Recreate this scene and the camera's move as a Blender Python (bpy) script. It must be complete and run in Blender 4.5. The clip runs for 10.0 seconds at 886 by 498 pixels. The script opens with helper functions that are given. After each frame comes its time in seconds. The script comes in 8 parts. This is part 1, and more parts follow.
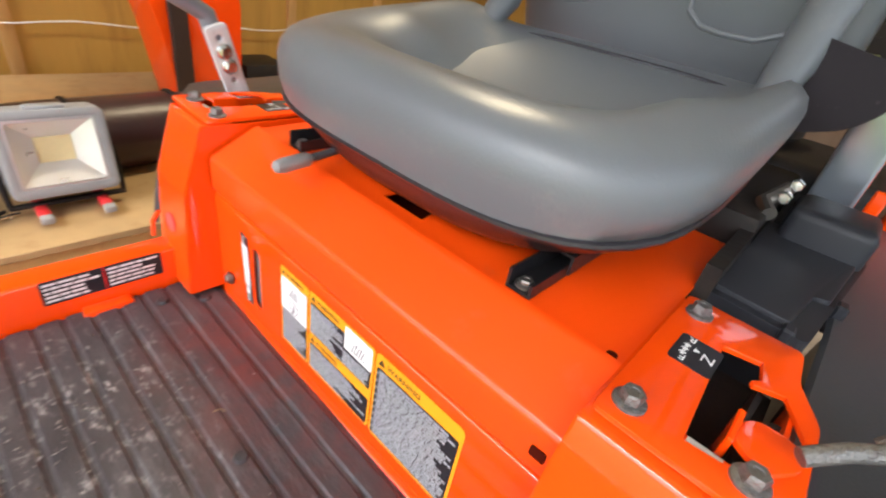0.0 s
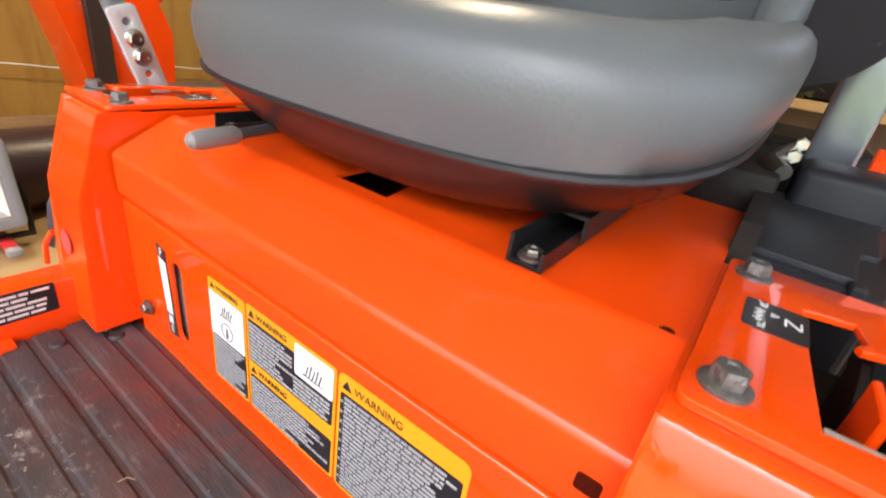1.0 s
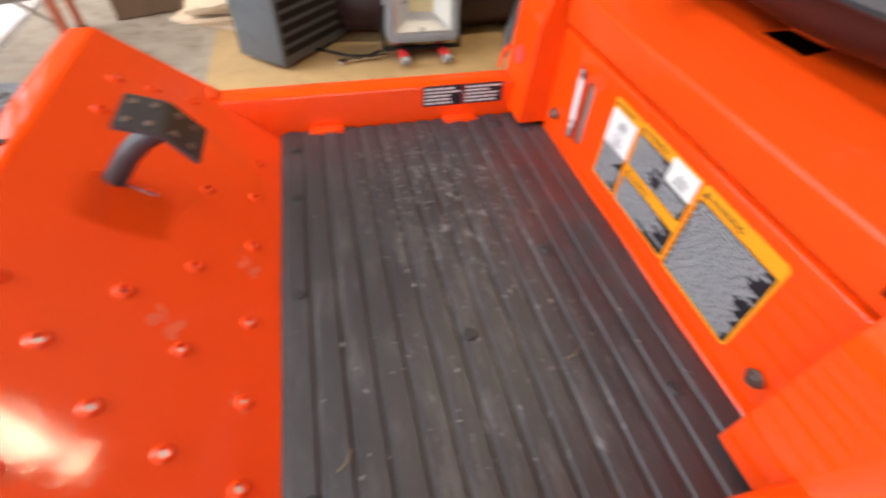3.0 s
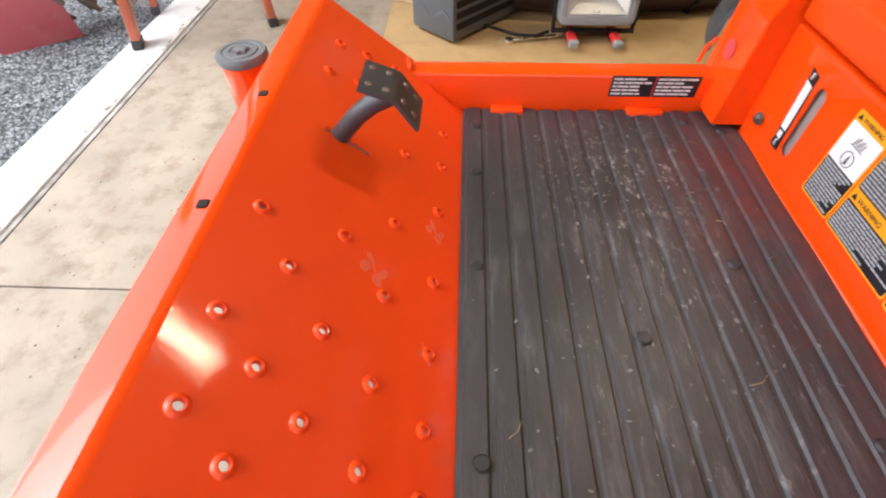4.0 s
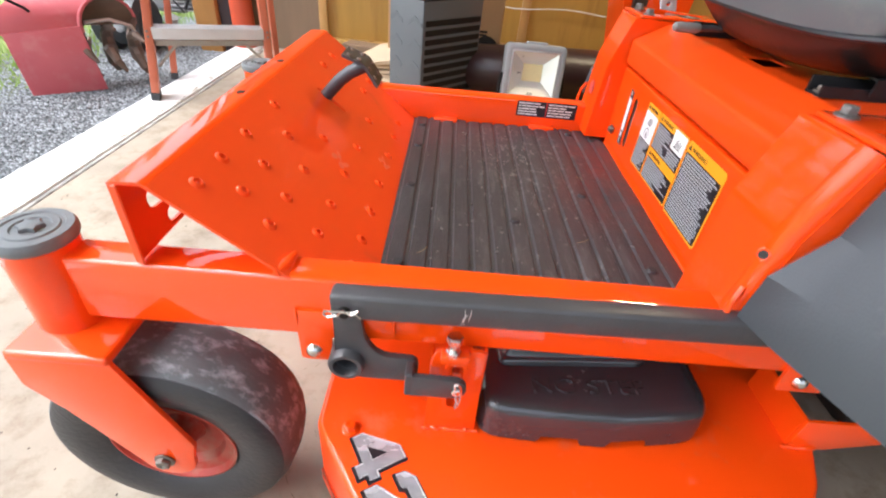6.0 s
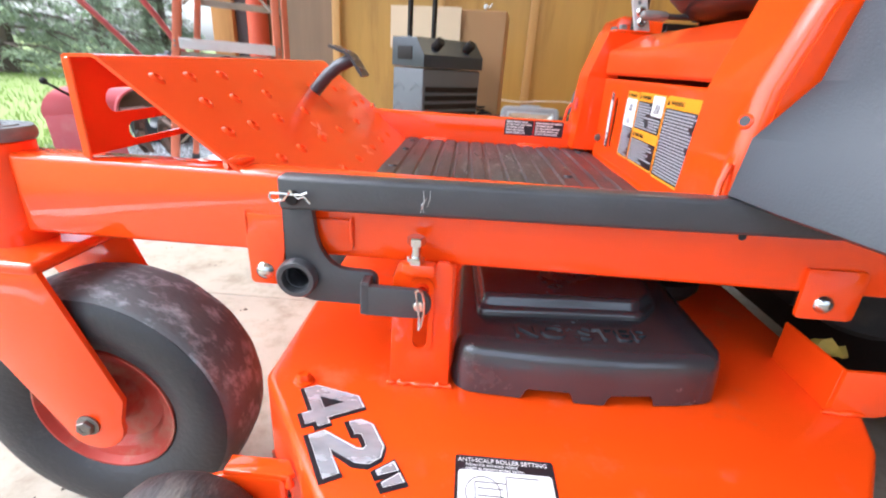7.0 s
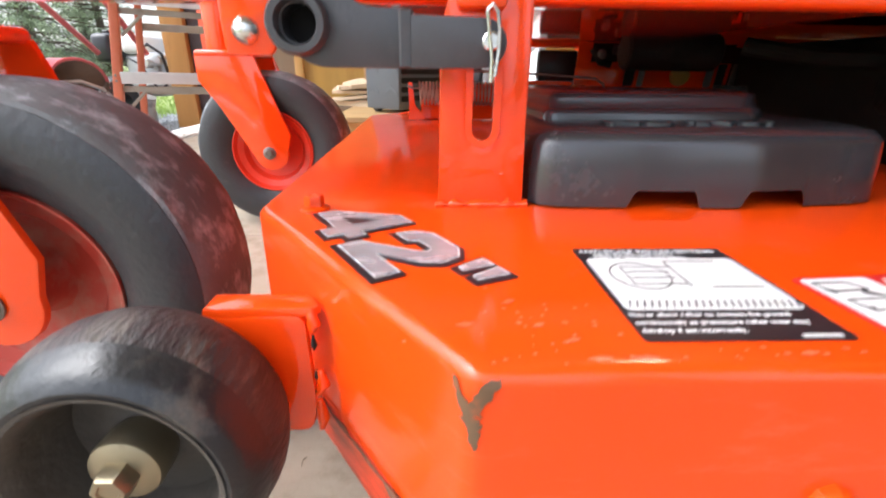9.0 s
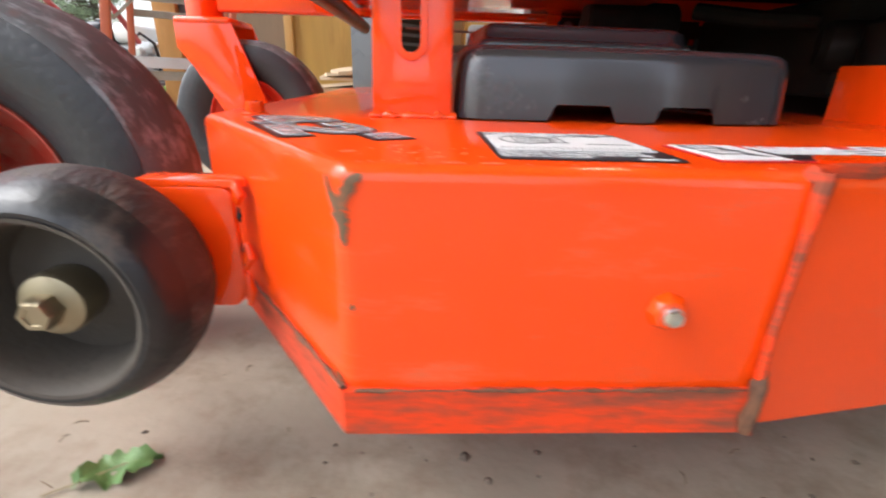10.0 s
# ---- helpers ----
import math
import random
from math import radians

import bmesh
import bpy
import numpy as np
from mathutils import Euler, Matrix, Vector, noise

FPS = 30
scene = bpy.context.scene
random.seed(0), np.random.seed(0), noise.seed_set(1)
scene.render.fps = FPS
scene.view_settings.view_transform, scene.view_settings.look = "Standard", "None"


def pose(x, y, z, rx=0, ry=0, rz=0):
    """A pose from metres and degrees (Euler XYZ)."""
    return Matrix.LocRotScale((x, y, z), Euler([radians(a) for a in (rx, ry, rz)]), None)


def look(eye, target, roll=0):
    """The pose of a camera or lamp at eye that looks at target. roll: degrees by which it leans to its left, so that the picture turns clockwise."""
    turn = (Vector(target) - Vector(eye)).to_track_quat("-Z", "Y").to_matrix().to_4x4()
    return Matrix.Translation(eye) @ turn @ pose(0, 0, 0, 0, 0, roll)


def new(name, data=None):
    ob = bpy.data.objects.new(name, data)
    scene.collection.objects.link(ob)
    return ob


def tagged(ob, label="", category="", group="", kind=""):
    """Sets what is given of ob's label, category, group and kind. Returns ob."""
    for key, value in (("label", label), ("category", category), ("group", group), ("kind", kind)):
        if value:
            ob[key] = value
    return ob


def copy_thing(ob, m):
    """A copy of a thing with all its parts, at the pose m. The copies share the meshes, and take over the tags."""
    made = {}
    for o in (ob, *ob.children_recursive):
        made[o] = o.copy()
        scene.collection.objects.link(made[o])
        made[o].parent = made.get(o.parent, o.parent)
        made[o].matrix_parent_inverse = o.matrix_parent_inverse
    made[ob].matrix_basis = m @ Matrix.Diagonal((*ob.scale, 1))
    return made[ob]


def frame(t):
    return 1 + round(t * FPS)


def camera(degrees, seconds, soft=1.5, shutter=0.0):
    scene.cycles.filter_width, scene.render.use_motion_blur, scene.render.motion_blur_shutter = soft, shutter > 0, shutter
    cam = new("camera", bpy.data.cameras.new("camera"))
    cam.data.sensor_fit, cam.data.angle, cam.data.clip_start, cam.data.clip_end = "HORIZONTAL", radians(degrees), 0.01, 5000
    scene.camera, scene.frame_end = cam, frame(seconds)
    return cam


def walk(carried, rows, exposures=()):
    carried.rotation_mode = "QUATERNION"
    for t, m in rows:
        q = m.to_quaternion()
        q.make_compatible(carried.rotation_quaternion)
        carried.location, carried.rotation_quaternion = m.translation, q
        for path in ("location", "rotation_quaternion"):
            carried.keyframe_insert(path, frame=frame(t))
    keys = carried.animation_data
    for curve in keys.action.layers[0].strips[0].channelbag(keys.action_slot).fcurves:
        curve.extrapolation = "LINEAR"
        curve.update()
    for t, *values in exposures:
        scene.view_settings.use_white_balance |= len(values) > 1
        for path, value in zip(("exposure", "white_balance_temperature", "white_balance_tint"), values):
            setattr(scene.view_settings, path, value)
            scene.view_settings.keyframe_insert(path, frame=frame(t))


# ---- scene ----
cam = camera(88.2, 10.0, 2.0, 0.45)
PATH = [
    (0, (-0.21, -0.287, 0.819), (1.137, 0.761, -0.224), 11.2),
    (0.5, (-0.172, -0.262, 0.751), (1.318, 0.719, -0.153), 9.8),
    (1, (-0.166, -0.248, 0.732), (1.341, 0.739, -0.136), 9.0),
    (1.5, (-0.177, -0.265, 0.686), (1.258, 0.729, -0.289), 11.5),
    (2, (-0.184, -0.305, 0.687), (1.114, 0.704, -0.451), 13.5),
    (2.2, (-0.21, -0.314, 0.719), (0.94, 0.806, -0.474), 11.2),
    (2.5, (-0.24, -0.321, 0.766), (0.635, 0.868, -0.583), 8.9),
    (2.7, (-0.271, -0.325, 0.77), (0.462, 0.888, -0.642), 7.6),
    (3, (-0.322, -0.336, 0.773), (0.054, 0.979, -0.686), 3.4),
    (3.2, (-0.343, -0.331, 0.783), (-0.168, 0.988, -0.71), 0.3),
    (4.3, (-0.413, -0.341, 0.78), (-0.525, 0.931, -0.759), 0.5),
    (4.5, (-0.406, -0.397, 0.788), (-0.592, 0.845, -0.769), 1.0),
    (4.7, (-0.397, -0.456, 0.806), (-0.721, 0.788, -0.726), -0.0),
    (5, (-0.376, -0.488, 0.81), (-0.694, 0.818, -0.67), 1.9),
    (5.5, (-0.341, -0.59, 0.762), (-0.364, 0.925, -0.544), 6.0),
    (6, (-0.339, -0.679, 0.738), (-0.298, 0.94, -0.435), 5.7),
    (6.2, (-0.326, -0.699, 0.699), (-0.312, 0.952, -0.428), 4.5),
    (7.3, (-0.266, -0.757, 0.499), (-0.379, 1.162, -0.056), 3.3),
    (7.5, (-0.27, -0.763, 0.476), (-0.432, 1.176, 0.014), 2.4),
    (7.8, (-0.279, -0.764, 0.439), (-0.392, 1.156, -0.108), 3.5),
    (8, (-0.277, -0.754, 0.417), (-0.332, 1.169, -0.128), 4.1),
    (8.5, (-0.304, -0.705, 0.375), (-0.255, 1.171, -0.316), 2.0),
    (9, (-0.341, -0.678, 0.317), (-0.271, 1.18, -0.418), 0.7),
    (9.5, (-0.345, -0.709, 0.277), (-0.298, 1.15, -0.461), 0.3),
    (10, (-0.291, -0.73, 0.255), (-0.204, 1.136, -0.46), 1.7),
]
EXPOSURES = [(0, 1.95, 6150, 10), (1, 1.88, 6200, 10), (1.5, 1.7, 6150, 10), (2, 1.36, 6100, 10), (2.5, 1.09, 6150, 10), (3, 1.5, 6100, 10), (4.5, 1.4, 6000, 10), (5, 1.22, 6000, 10), (6, 1.68, 5950, 10), (7.5, 1.95, 5450, 10), (8, 1.84, 5600, 10), (8.5, 1.76, 5950, 10), (9, 1.73, 6000, 10), (9.5, 1.45, 6100, 10), (10, 1.55, 6100, 10)]
walk(cam, [(t, look(eye, target, roll)) for t, eye, target, roll in PATH], EXPOSURES)

# ---- daylight and lamps ----
world = bpy.data.worlds.new("sky")
scene.world = world
world.use_nodes = True
wn = world.node_tree.nodes
sky = wn.new("ShaderNodeTexSky")
sky.sky_type = "NISHITA"
sky.sun_disc = False
sky.sun_elevation = radians(55)
sky.sun_rotation = radians(262)
sky.air_density, sky.dust_density, sky.ozone_density = 1.2, 4.0, 1.0
wn["Background"].inputs["Strength"].default_value = 0.15
# an overcast sky: the blue is veiled
veil = wn.new("ShaderNodeHueSaturation")
veil.inputs["Saturation"].default_value = 0.35
world.node_tree.links.new(sky.outputs[0], veil.inputs["Color"])
world.node_tree.links.new(veil.outputs[0], wn["Background"].inputs[0])

sun_data = bpy.data.lights.new("sun", "SUN")
sun_data.energy, sun_data.angle, sun_data.color = 0.9, radians(60), (1.0, 0.97, 0.92)
sun = new("sun", sun_data)
sun.matrix_world = look((-2.6, -1.0, 4.0), (0, 0, 0))


def window_light(name, eye, target, sx, sy, watts, colour):
    data = bpy.data.lights.new(name, "AREA")
    data.shape, data.size, data.size_y, data.energy, data.color = "RECTANGLE", sx, sy, watts, colour
    ob = new(name, data)
    ob.matrix_world = look(eye, target)
    return ob


for lamp_y in (0.86, 0.9):
    window_light("ceiling_lamp_light", (1.0, lamp_y, 2.3), (1.0, lamp_y, 0), 0.8, 0.012, 4.5, (1.0, 0.8, 0.5))

# ---- materials ----
def mat(name, colour, rough=0.5, metal=0.0, coat=0.0, spread=0.12, scale=8.0, grain=0.0, grain_scale=200.0, dirt=None, dirt_amount=0.0, dirt_scale=6.0, rough_spread=0.08, coords="Object", stretch=(1, 1, 1), random_tint=0.0, coat_rough=0.08, spec=0.5, coat_ior=1.5, peel=0.0, peel_scale=420.0, island=0.0):
    """A painted or plain surface: colour drifting at two scales, fine relief, and patches of dirt with a shape of their own."""
    m = bpy.data.materials.new(name)
    m.use_nodes = True
    nt = m.node_tree
    n, l = nt.nodes, nt.links
    bsdf = n["Principled BSDF"]
    co = n.new("ShaderNodeTexCoord")
    mp = n.new("ShaderNodeMapping")
    mp.inputs["Scale"].default_value = stretch
    l.new(co.outputs[coords], mp.inputs[0])
    big = n.new("ShaderNodeTexNoise")
    big.inputs["Scale"].default_value, big.inputs["Detail"].default_value = scale, 5
    l.new(mp.outputs[0], big.inputs["Vector"])
    fine = n.new("ShaderNodeTexNoise")
    fine.inputs["Scale"].default_value, fine.inputs["Detail"].default_value = grain_scale, 3
    l.new(mp.outputs[0], fine.inputs["Vector"])
    ramp = n.new("ShaderNodeMix")
    ramp.data_type = "RGBA"
    lo = [max(0.0, c * (1 - spread)) for c in colour]
    hi = [min(1.0, c * (1 + spread)) for c in colour]
    ramp.inputs["A"].default_value, ramp.inputs["B"].default_value = (*lo, 1), (*hi, 1)
    l.new(big.outputs["Fac"], ramp.inputs["Factor"])
    last = ramp.outputs["Result"]
    if random_tint:
        info = n.new("ShaderNodeObjectInfo")
        hsv = n.new("ShaderNodeHueSaturation")
        rng = n.new("ShaderNodeMapRange")
        rng.inputs["To Min"].default_value, rng.inputs["To Max"].default_value = 1 - random_tint, 1 + random_tint
        l.new(info.outputs["Random"], rng.inputs["Value"])
        l.new(rng.outputs[0], hsv.inputs["Value"])
        l.new(last, hsv.inputs["Color"])
        last = hsv.outputs[0]
    if island:
        geo = n.new("ShaderNodeNewGeometry")
        hsv = n.new("ShaderNodeHueSaturation")
        rng = n.new("ShaderNodeMapRange")
        rng.inputs["To Min"].default_value, rng.inputs["To Max"].default_value = 1 - island, 1 + island
        l.new(geo.outputs["Random Per Island"], rng.inputs["Value"])
        l.new(rng.outputs[0], hsv.inputs["Value"])
        l.new(last, hsv.inputs["Color"])
        last = hsv.outputs[0]
    rmap = n.new("ShaderNodeMapRange")
    rmap.inputs["To Min"].default_value, rmap.inputs["To Max"].default_value = max(0.02, rough - rough_spread), min(1, rough + rough_spread)
    l.new(big.outputs["Fac"], rmap.inputs["Value"])
    rlast = rmap.outputs[0]
    if dirt:
        dn = n.new("ShaderNodeTexNoise")
        dn.inputs["Scale"].default_value, dn.inputs["Detail"].default_value, dn.inputs["Roughness"].default_value = dirt_scale, 9, 0.68
        l.new(mp.outputs[0], dn.inputs["Vector"])
        cut = n.new("ShaderNodeMapRange")
        cut.inputs["From Min"].default_value, cut.inputs["From Max"].default_value = 0.66 - 0.3 * dirt_amount, 0.8 - 0.2 * dirt_amount
        cut.inputs["To Max"].default_value = min(1.0, 0.35 + 0.6 * dirt_amount)
        l.new(dn.outputs["Fac"], cut.inputs["Value"])
        dm = n.new("ShaderNodeMix")
        dm.data_type = "RGBA"
        dm.inputs["B"].default_value = (*dirt, 1)
        l.new(cut.outputs[0], dm.inputs["Factor"])
        l.new(last, dm.inputs["A"])
        last = dm.outputs["Result"]
        rm = n.new("ShaderNodeMix")
        rm.inputs["B"].default_value = 0.85
        l.new(cut.outputs[0], rm.inputs["Factor"])
        l.new(rlast, rm.inputs["A"])
        rlast = rm.outputs["Result"]
    l.new(last, bsdf.inputs["Base Color"])
    l.new(rlast, bsdf.inputs["Roughness"])
    bsdf.inputs["Metallic"].default_value = metal
    bsdf.inputs["Coat Weight"].default_value = coat
    bsdf.inputs["Coat Roughness"].default_value = coat_rough
    bsdf.inputs["Specular IOR Level"].default_value = spec
    bsdf.inputs["Coat IOR"].default_value = coat_ior
    if peel:
        # orange peel of sprayed paint, over the slow waviness of sheet metal
        wave = n.new("ShaderNodeTexNoise")
        wave.inputs["Scale"].default_value, wave.inputs["Detail"].default_value = 16, 2
        skin = n.new("ShaderNodeTexNoise")
        skin.inputs["Scale"].default_value, skin.inputs["Detail"].default_value = peel_scale, 2
        l.new(mp.outputs[0], wave.inputs["Vector"])
        l.new(mp.outputs[0], skin.inputs["Vector"])
        b1, b2 = n.new("ShaderNodeBump"), n.new("ShaderNodeBump")
        b1.inputs["Strength"].default_value, b1.inputs["Distance"].default_value = 0.05, 0.004
        b2.inputs["Strength"].default_value, b2.inputs["Distance"].default_value = peel, 0.0006
        l.new(wave.outputs["Fac"], b1.inputs["Height"])
        l.new(skin.outputs["Fac"], b2.inputs["Height"])
        l.new(b1.outputs[0], b2.inputs["Normal"])
        l.new(b2.outputs[0], bsdf.inputs["Coat Normal"])
    if grain:
        bump = n.new("ShaderNodeBump")
        bump.inputs["Strength"].default_value, bump.inputs["Distance"].default_value = grain, 0.002
        l.new(fine.outputs["Fac"], bump.inputs["Height"])
        l.new(bump.outputs[0], bsdf.inputs["Normal"])
    return m


def glow(name, colour, strength):
    m = bpy.data.materials.new(name)
    m.use_nodes = True
    b = m.node_tree.nodes["Principled BSDF"]
    b.inputs["Emission Color"].default_value, b.inputs["Emission Strength"].default_value = (*colour, 1), strength
    return m


ORANGE = mat("orange powder coat", (0.93, 0.07, 0.0), 0.55, coat=1.0, spread=0.05, scale=14, dirt=(0.6, 0.13, 0.05), dirt_amount=0.08, dirt_scale=9, coat_rough=0.015, spec=0.05, coat_ior=1.6, peel=0.04)
DECK_ORANGE = mat("dulled orange deck paint", (0.9, 0.068, 0.0), 0.55, coat=0.8, spread=0.1, scale=10, dirt=(0.6, 0.16, 0.08), dirt_amount=0.34, dirt_scale=20, coat_rough=0.09, spec=0.1, coat_ior=1.55, peel=0.12, stretch=(0.5, 0.5, 2.2))
ORANGE_WORN = mat("scuffed orange paint", (0.82, 0.05, 0.002), 0.5, coat=0.5, spec=0.2, peel=0.6, spread=0.15, scale=16, grain=0.08, grain_scale=350, dirt=(0.13, 0.065, 0.04), dirt_amount=0.8, dirt_scale=34, coat_rough=0.25, stretch=(0.45, 0.45, 2.0))
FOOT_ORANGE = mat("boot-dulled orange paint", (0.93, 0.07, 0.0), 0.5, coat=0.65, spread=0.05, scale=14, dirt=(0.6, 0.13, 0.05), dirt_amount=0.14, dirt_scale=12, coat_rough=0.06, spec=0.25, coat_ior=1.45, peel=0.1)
RUBBED = mat("rubbed orange paint", (0.9, 0.125, 0.05), 0.6, spread=0.2, scale=80)
RED_RIM = mat("dusty red rim paint", (0.4, 0.035, 0.018), 0.55, spread=0.2, scale=25, grain=0.15, dirt=(0.36, 0.21, 0.14), dirt_amount=0.62, dirt_scale=20)
RIM_BRIGHT = mat("bright orange-red rim paint", (0.68, 0.035, 0.008), 0.42, coat=0.3, spread=0.15, scale=25, dirt=(0.3, 0.12, 0.08), dirt_amount=0.3, dirt_scale=20)
RED = mat("faded red paint", (0.52, 0.1, 0.115), 0.42, coat=0.2, spread=0.15, scale=6, dirt=(0.54, 0.2, 0.2), dirt_amount=0.5, dirt_scale=9)
SEAT = mat("grey vinyl", (0.125, 0.135, 0.145), 0.34, spread=0.08, scale=9, grain=0.12, grain_scale=330, dirt=(0.28, 0.26, 0.22), dirt_amount=0.2, dirt_scale=5)
BLACK = mat("black satin plastic", (0.042, 0.036, 0.04), 0.27, spread=0.25, scale=10, grain=0.18, grain_scale=500, dirt=(0.09, 0.075, 0.07), dirt_amount=0.4, dirt_scale=8)
BLACK_STEEL = mat("black painted steel", (0.055, 0.054, 0.058), 0.36, spread=0.3, scale=18, grain=0.2, grain_scale=300, dirt=(0.12, 0.1, 0.09), dirt_amount=0.25, dirt_scale=14)
GREY_PLASTIC = mat("charcoal grey plastic", (0.038, 0.043, 0.051), 0.38, spread=0.1, scale=6, grain=0.15, grain_scale=500, dirt=(0.16, 0.15, 0.14), dirt_amount=0.2, dirt_scale=10)
TANK = mat("charcoal tank plastic", (0.02, 0.021, 0.026), 0.5, spread=0.15, scale=6, spec=0.3, grain=0.1, grain_scale=500, dirt=(0.1, 0.095, 0.09), dirt_amount=0.2, dirt_scale=12)
RUBBER = mat("black tyre rubber", (0.03, 0.03, 0.033), 0.45, spread=0.3, scale=14, grain=0.4, grain_scale=160, dirt=(0.13, 0.12, 0.11), dirt_amount=0.22, dirt_scale=24)
TREAD = mat("mud-filmed tyre tread", (0.11, 0.115, 0.12), 0.65, spread=0.4, scale=22, grain=0.5, grain_scale=120, dirt=(0.5, 0.53, 0.56), dirt_amount=0.52, dirt_scale=34, stretch=(1, 1.6, 1))
CAP = mat("dusty rubber cap", (0.135, 0.145, 0.152), 0.5, spread=0.25, scale=40, grain=0.3, grain_scale=300, dirt=(0.2, 0.2, 0.2), dirt_amount=0.5, dirt_scale=30)
ROLLER = mat("scuffed roller rubber", (0.018, 0.018, 0.02), 0.33, spread=0.3, scale=16, grain=0.25, grain_scale=200, dirt=(0.17, 0.14, 0.11), dirt_amount=0.45, dirt_scale=20)
MAT_RUBBER = mat("ribbed rubber mat", (0.043, 0.04, 0.044), 0.41, spread=0.35, scale=14, grain=0.4, grain_scale=160, dirt=(0.16, 0.15, 0.15), dirt_amount=0.36, dirt_scale=11, stretch=(3.4, 0.7, 1))
STEEL = mat("dull zinc steel", (0.22, 0.2, 0.18), 0.42, metal=0.9, spread=0.25, scale=60, grain=0.25, grain_scale=500, dirt=(0.16, 0.12, 0.09), dirt_amount=0.35, dirt_scale=60)
BRIGHT = mat("bright zinc steel", (0.72, 0.71, 0.68), 0.24, metal=1.0, spread=0.12, scale=50, grain=0.1, grain_scale=400)
BRASSY = mat("yellow zinc steel", (0.33, 0.28, 0.19), 0.42, metal=0.9, spread=0.2, scale=50, dirt=(0.2, 0.15, 0.09), dirt_amount=0.3, dirt_scale=40)
ALU = mat("brushed aluminium", (0.6, 0.6, 0.6), 0.34, metal=0.55, spread=0.1, scale=20, dirt=(0.45, 0.43, 0.4), dirt_amount=0.3, dirt_scale=15)
CONCRETE = mat("tan trowelled concrete", (0.33, 0.275, 0.21), 0.7, spread=0.35, scale=7, grain=0.35, grain_scale=90, dirt=(0.18, 0.13, 0.085), dirt_amount=0.58, dirt_scale=13, coords="Object")
SILL = mat("white painted sill", (0.78, 0.77, 0.75), 0.5, spread=0.08, scale=8, grain=0.2, grain_scale=120, dirt=(0.4, 0.38, 0.34), dirt_amount=0.35, dirt_scale=14)
GRAVEL = mat("blue-grey gravel", (0.23, 0.24, 0.25), 0.85, spread=0.3, scale=40, grain=0.5, grain_scale=160, island=0.75)
PLY = mat("amber plywood", (0.44, 0.255, 0.055), 0.42, coat=0.15, spread=0.22, scale=5, grain=0.15, grain_scale=70, dirt=(0.28, 0.13, 0.035), dirt_amount=0.45, dirt_scale=4, stretch=(3.2, 3.2, 0.35), random_tint=0.12)
PINE = mat("pale pine stud", (0.56, 0.33, 0.12), 0.5, spread=0.16, scale=7, grain=0.15, grain_scale=60, dirt=(0.3, 0.15, 0.05), dirt_amount=0.3, dirt_scale=6, stretch=(4, 4, 0.4), random_tint=0.1)
GREYWOOD = mat("weathered brown board", (0.24, 0.16, 0.1), 0.65, spread=0.25, scale=6, grain=0.3, grain_scale=60, stretch=(3, 3, 0.3), random_tint=0.15)
OSB = mat("tan sheet wood", (0.42, 0.275, 0.125), 0.6, spread=0.2, scale=14, grain=0.3, grain_scale=80, dirt=(0.34, 0.2, 0.09), dirt_amount=0.45, dirt_scale=12)
CARD = mat("brown cardboard", (0.36, 0.2, 0.09), 0.75, spread=0.1, scale=6, grain=0.1, grain_scale=100)
CARD_PALE = mat("pale cardboard", (0.62, 0.48, 0.33), 0.75, spread=0.08, scale=6, grain=0.1, grain_scale=100)
PAPER = mat("white paper", (0.78, 0.77, 0.74), 0.7, spread=0.04, scale=6)
WHITE = mat("white print", (0.8, 0.8, 0.79), 0.45, spread=0.03, scale=20)
PRINT_GREY = mat("grey print", (0.4, 0.41, 0.43), 0.5, spread=0.12, scale=90)
AMBER = mat("amber print", (0.9, 0.36, 0.01), 0.42, spread=0.05, scale=20)
INK = mat("black print", (0.018, 0.016, 0.02), 0.35, spread=0.1, scale=20)
# near-black orange: the shade inside hollows, put into the colour
HOLE_SHADE = mat("painted shade of a hole", (0.06, 0.008, 0.004), 0.9, spread=0.2, scale=40, spec=0.0)
DANGER_RED = mat("red print", (0.62, 0.02, 0.02), 0.4, spread=0.05, scale=20)
PINK = mat("faded red roundel", (0.62, 0.07, 0.07), 0.4, spread=0.1, scale=50)
CHROME_PRINT = mat("silver print", (0.5, 0.51, 0.54), 0.26, metal=0.45, spread=0.4, scale=38, stretch=(1, 1.8, 1))
LAMP_GREY = mat("grey cast lamp body", (0.3, 0.305, 0.31), 0.5, spread=0.12, scale=20, grain=0.2, grain_scale=300)
REFLECTOR = mat("lamp reflector", (0.82, 0.81, 0.79), 0.3, metal=0.6, spread=0.05, scale=20)
LED = mat("yellow lamp chip", (0.8, 0.68, 0.36), 0.5, spread=0.06, scale=90)
RED_PLASTIC = mat("red plastic", (0.6, 0.03, 0.035), 0.4, spread=0.1, scale=20)
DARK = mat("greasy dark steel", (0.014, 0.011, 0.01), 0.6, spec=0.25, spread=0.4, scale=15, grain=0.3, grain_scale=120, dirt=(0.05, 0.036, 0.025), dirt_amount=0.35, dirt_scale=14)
RAIL_BLACK = mat("black slide rail", (0.012, 0.011, 0.012), 0.4, spread=0.3, scale=40, grain=0.2, grain_scale=300)
SHELL_BLACK = mat("black seat shell", (0.014, 0.013, 0.014), 0.3, spread=0.2, scale=12, grain=0.12, grain_scale=500)
MAROON = mat("dark maroon leather", (0.04, 0.018, 0.018), 0.35, spread=0.3, scale=10, grain=0.4, grain_scale=90)
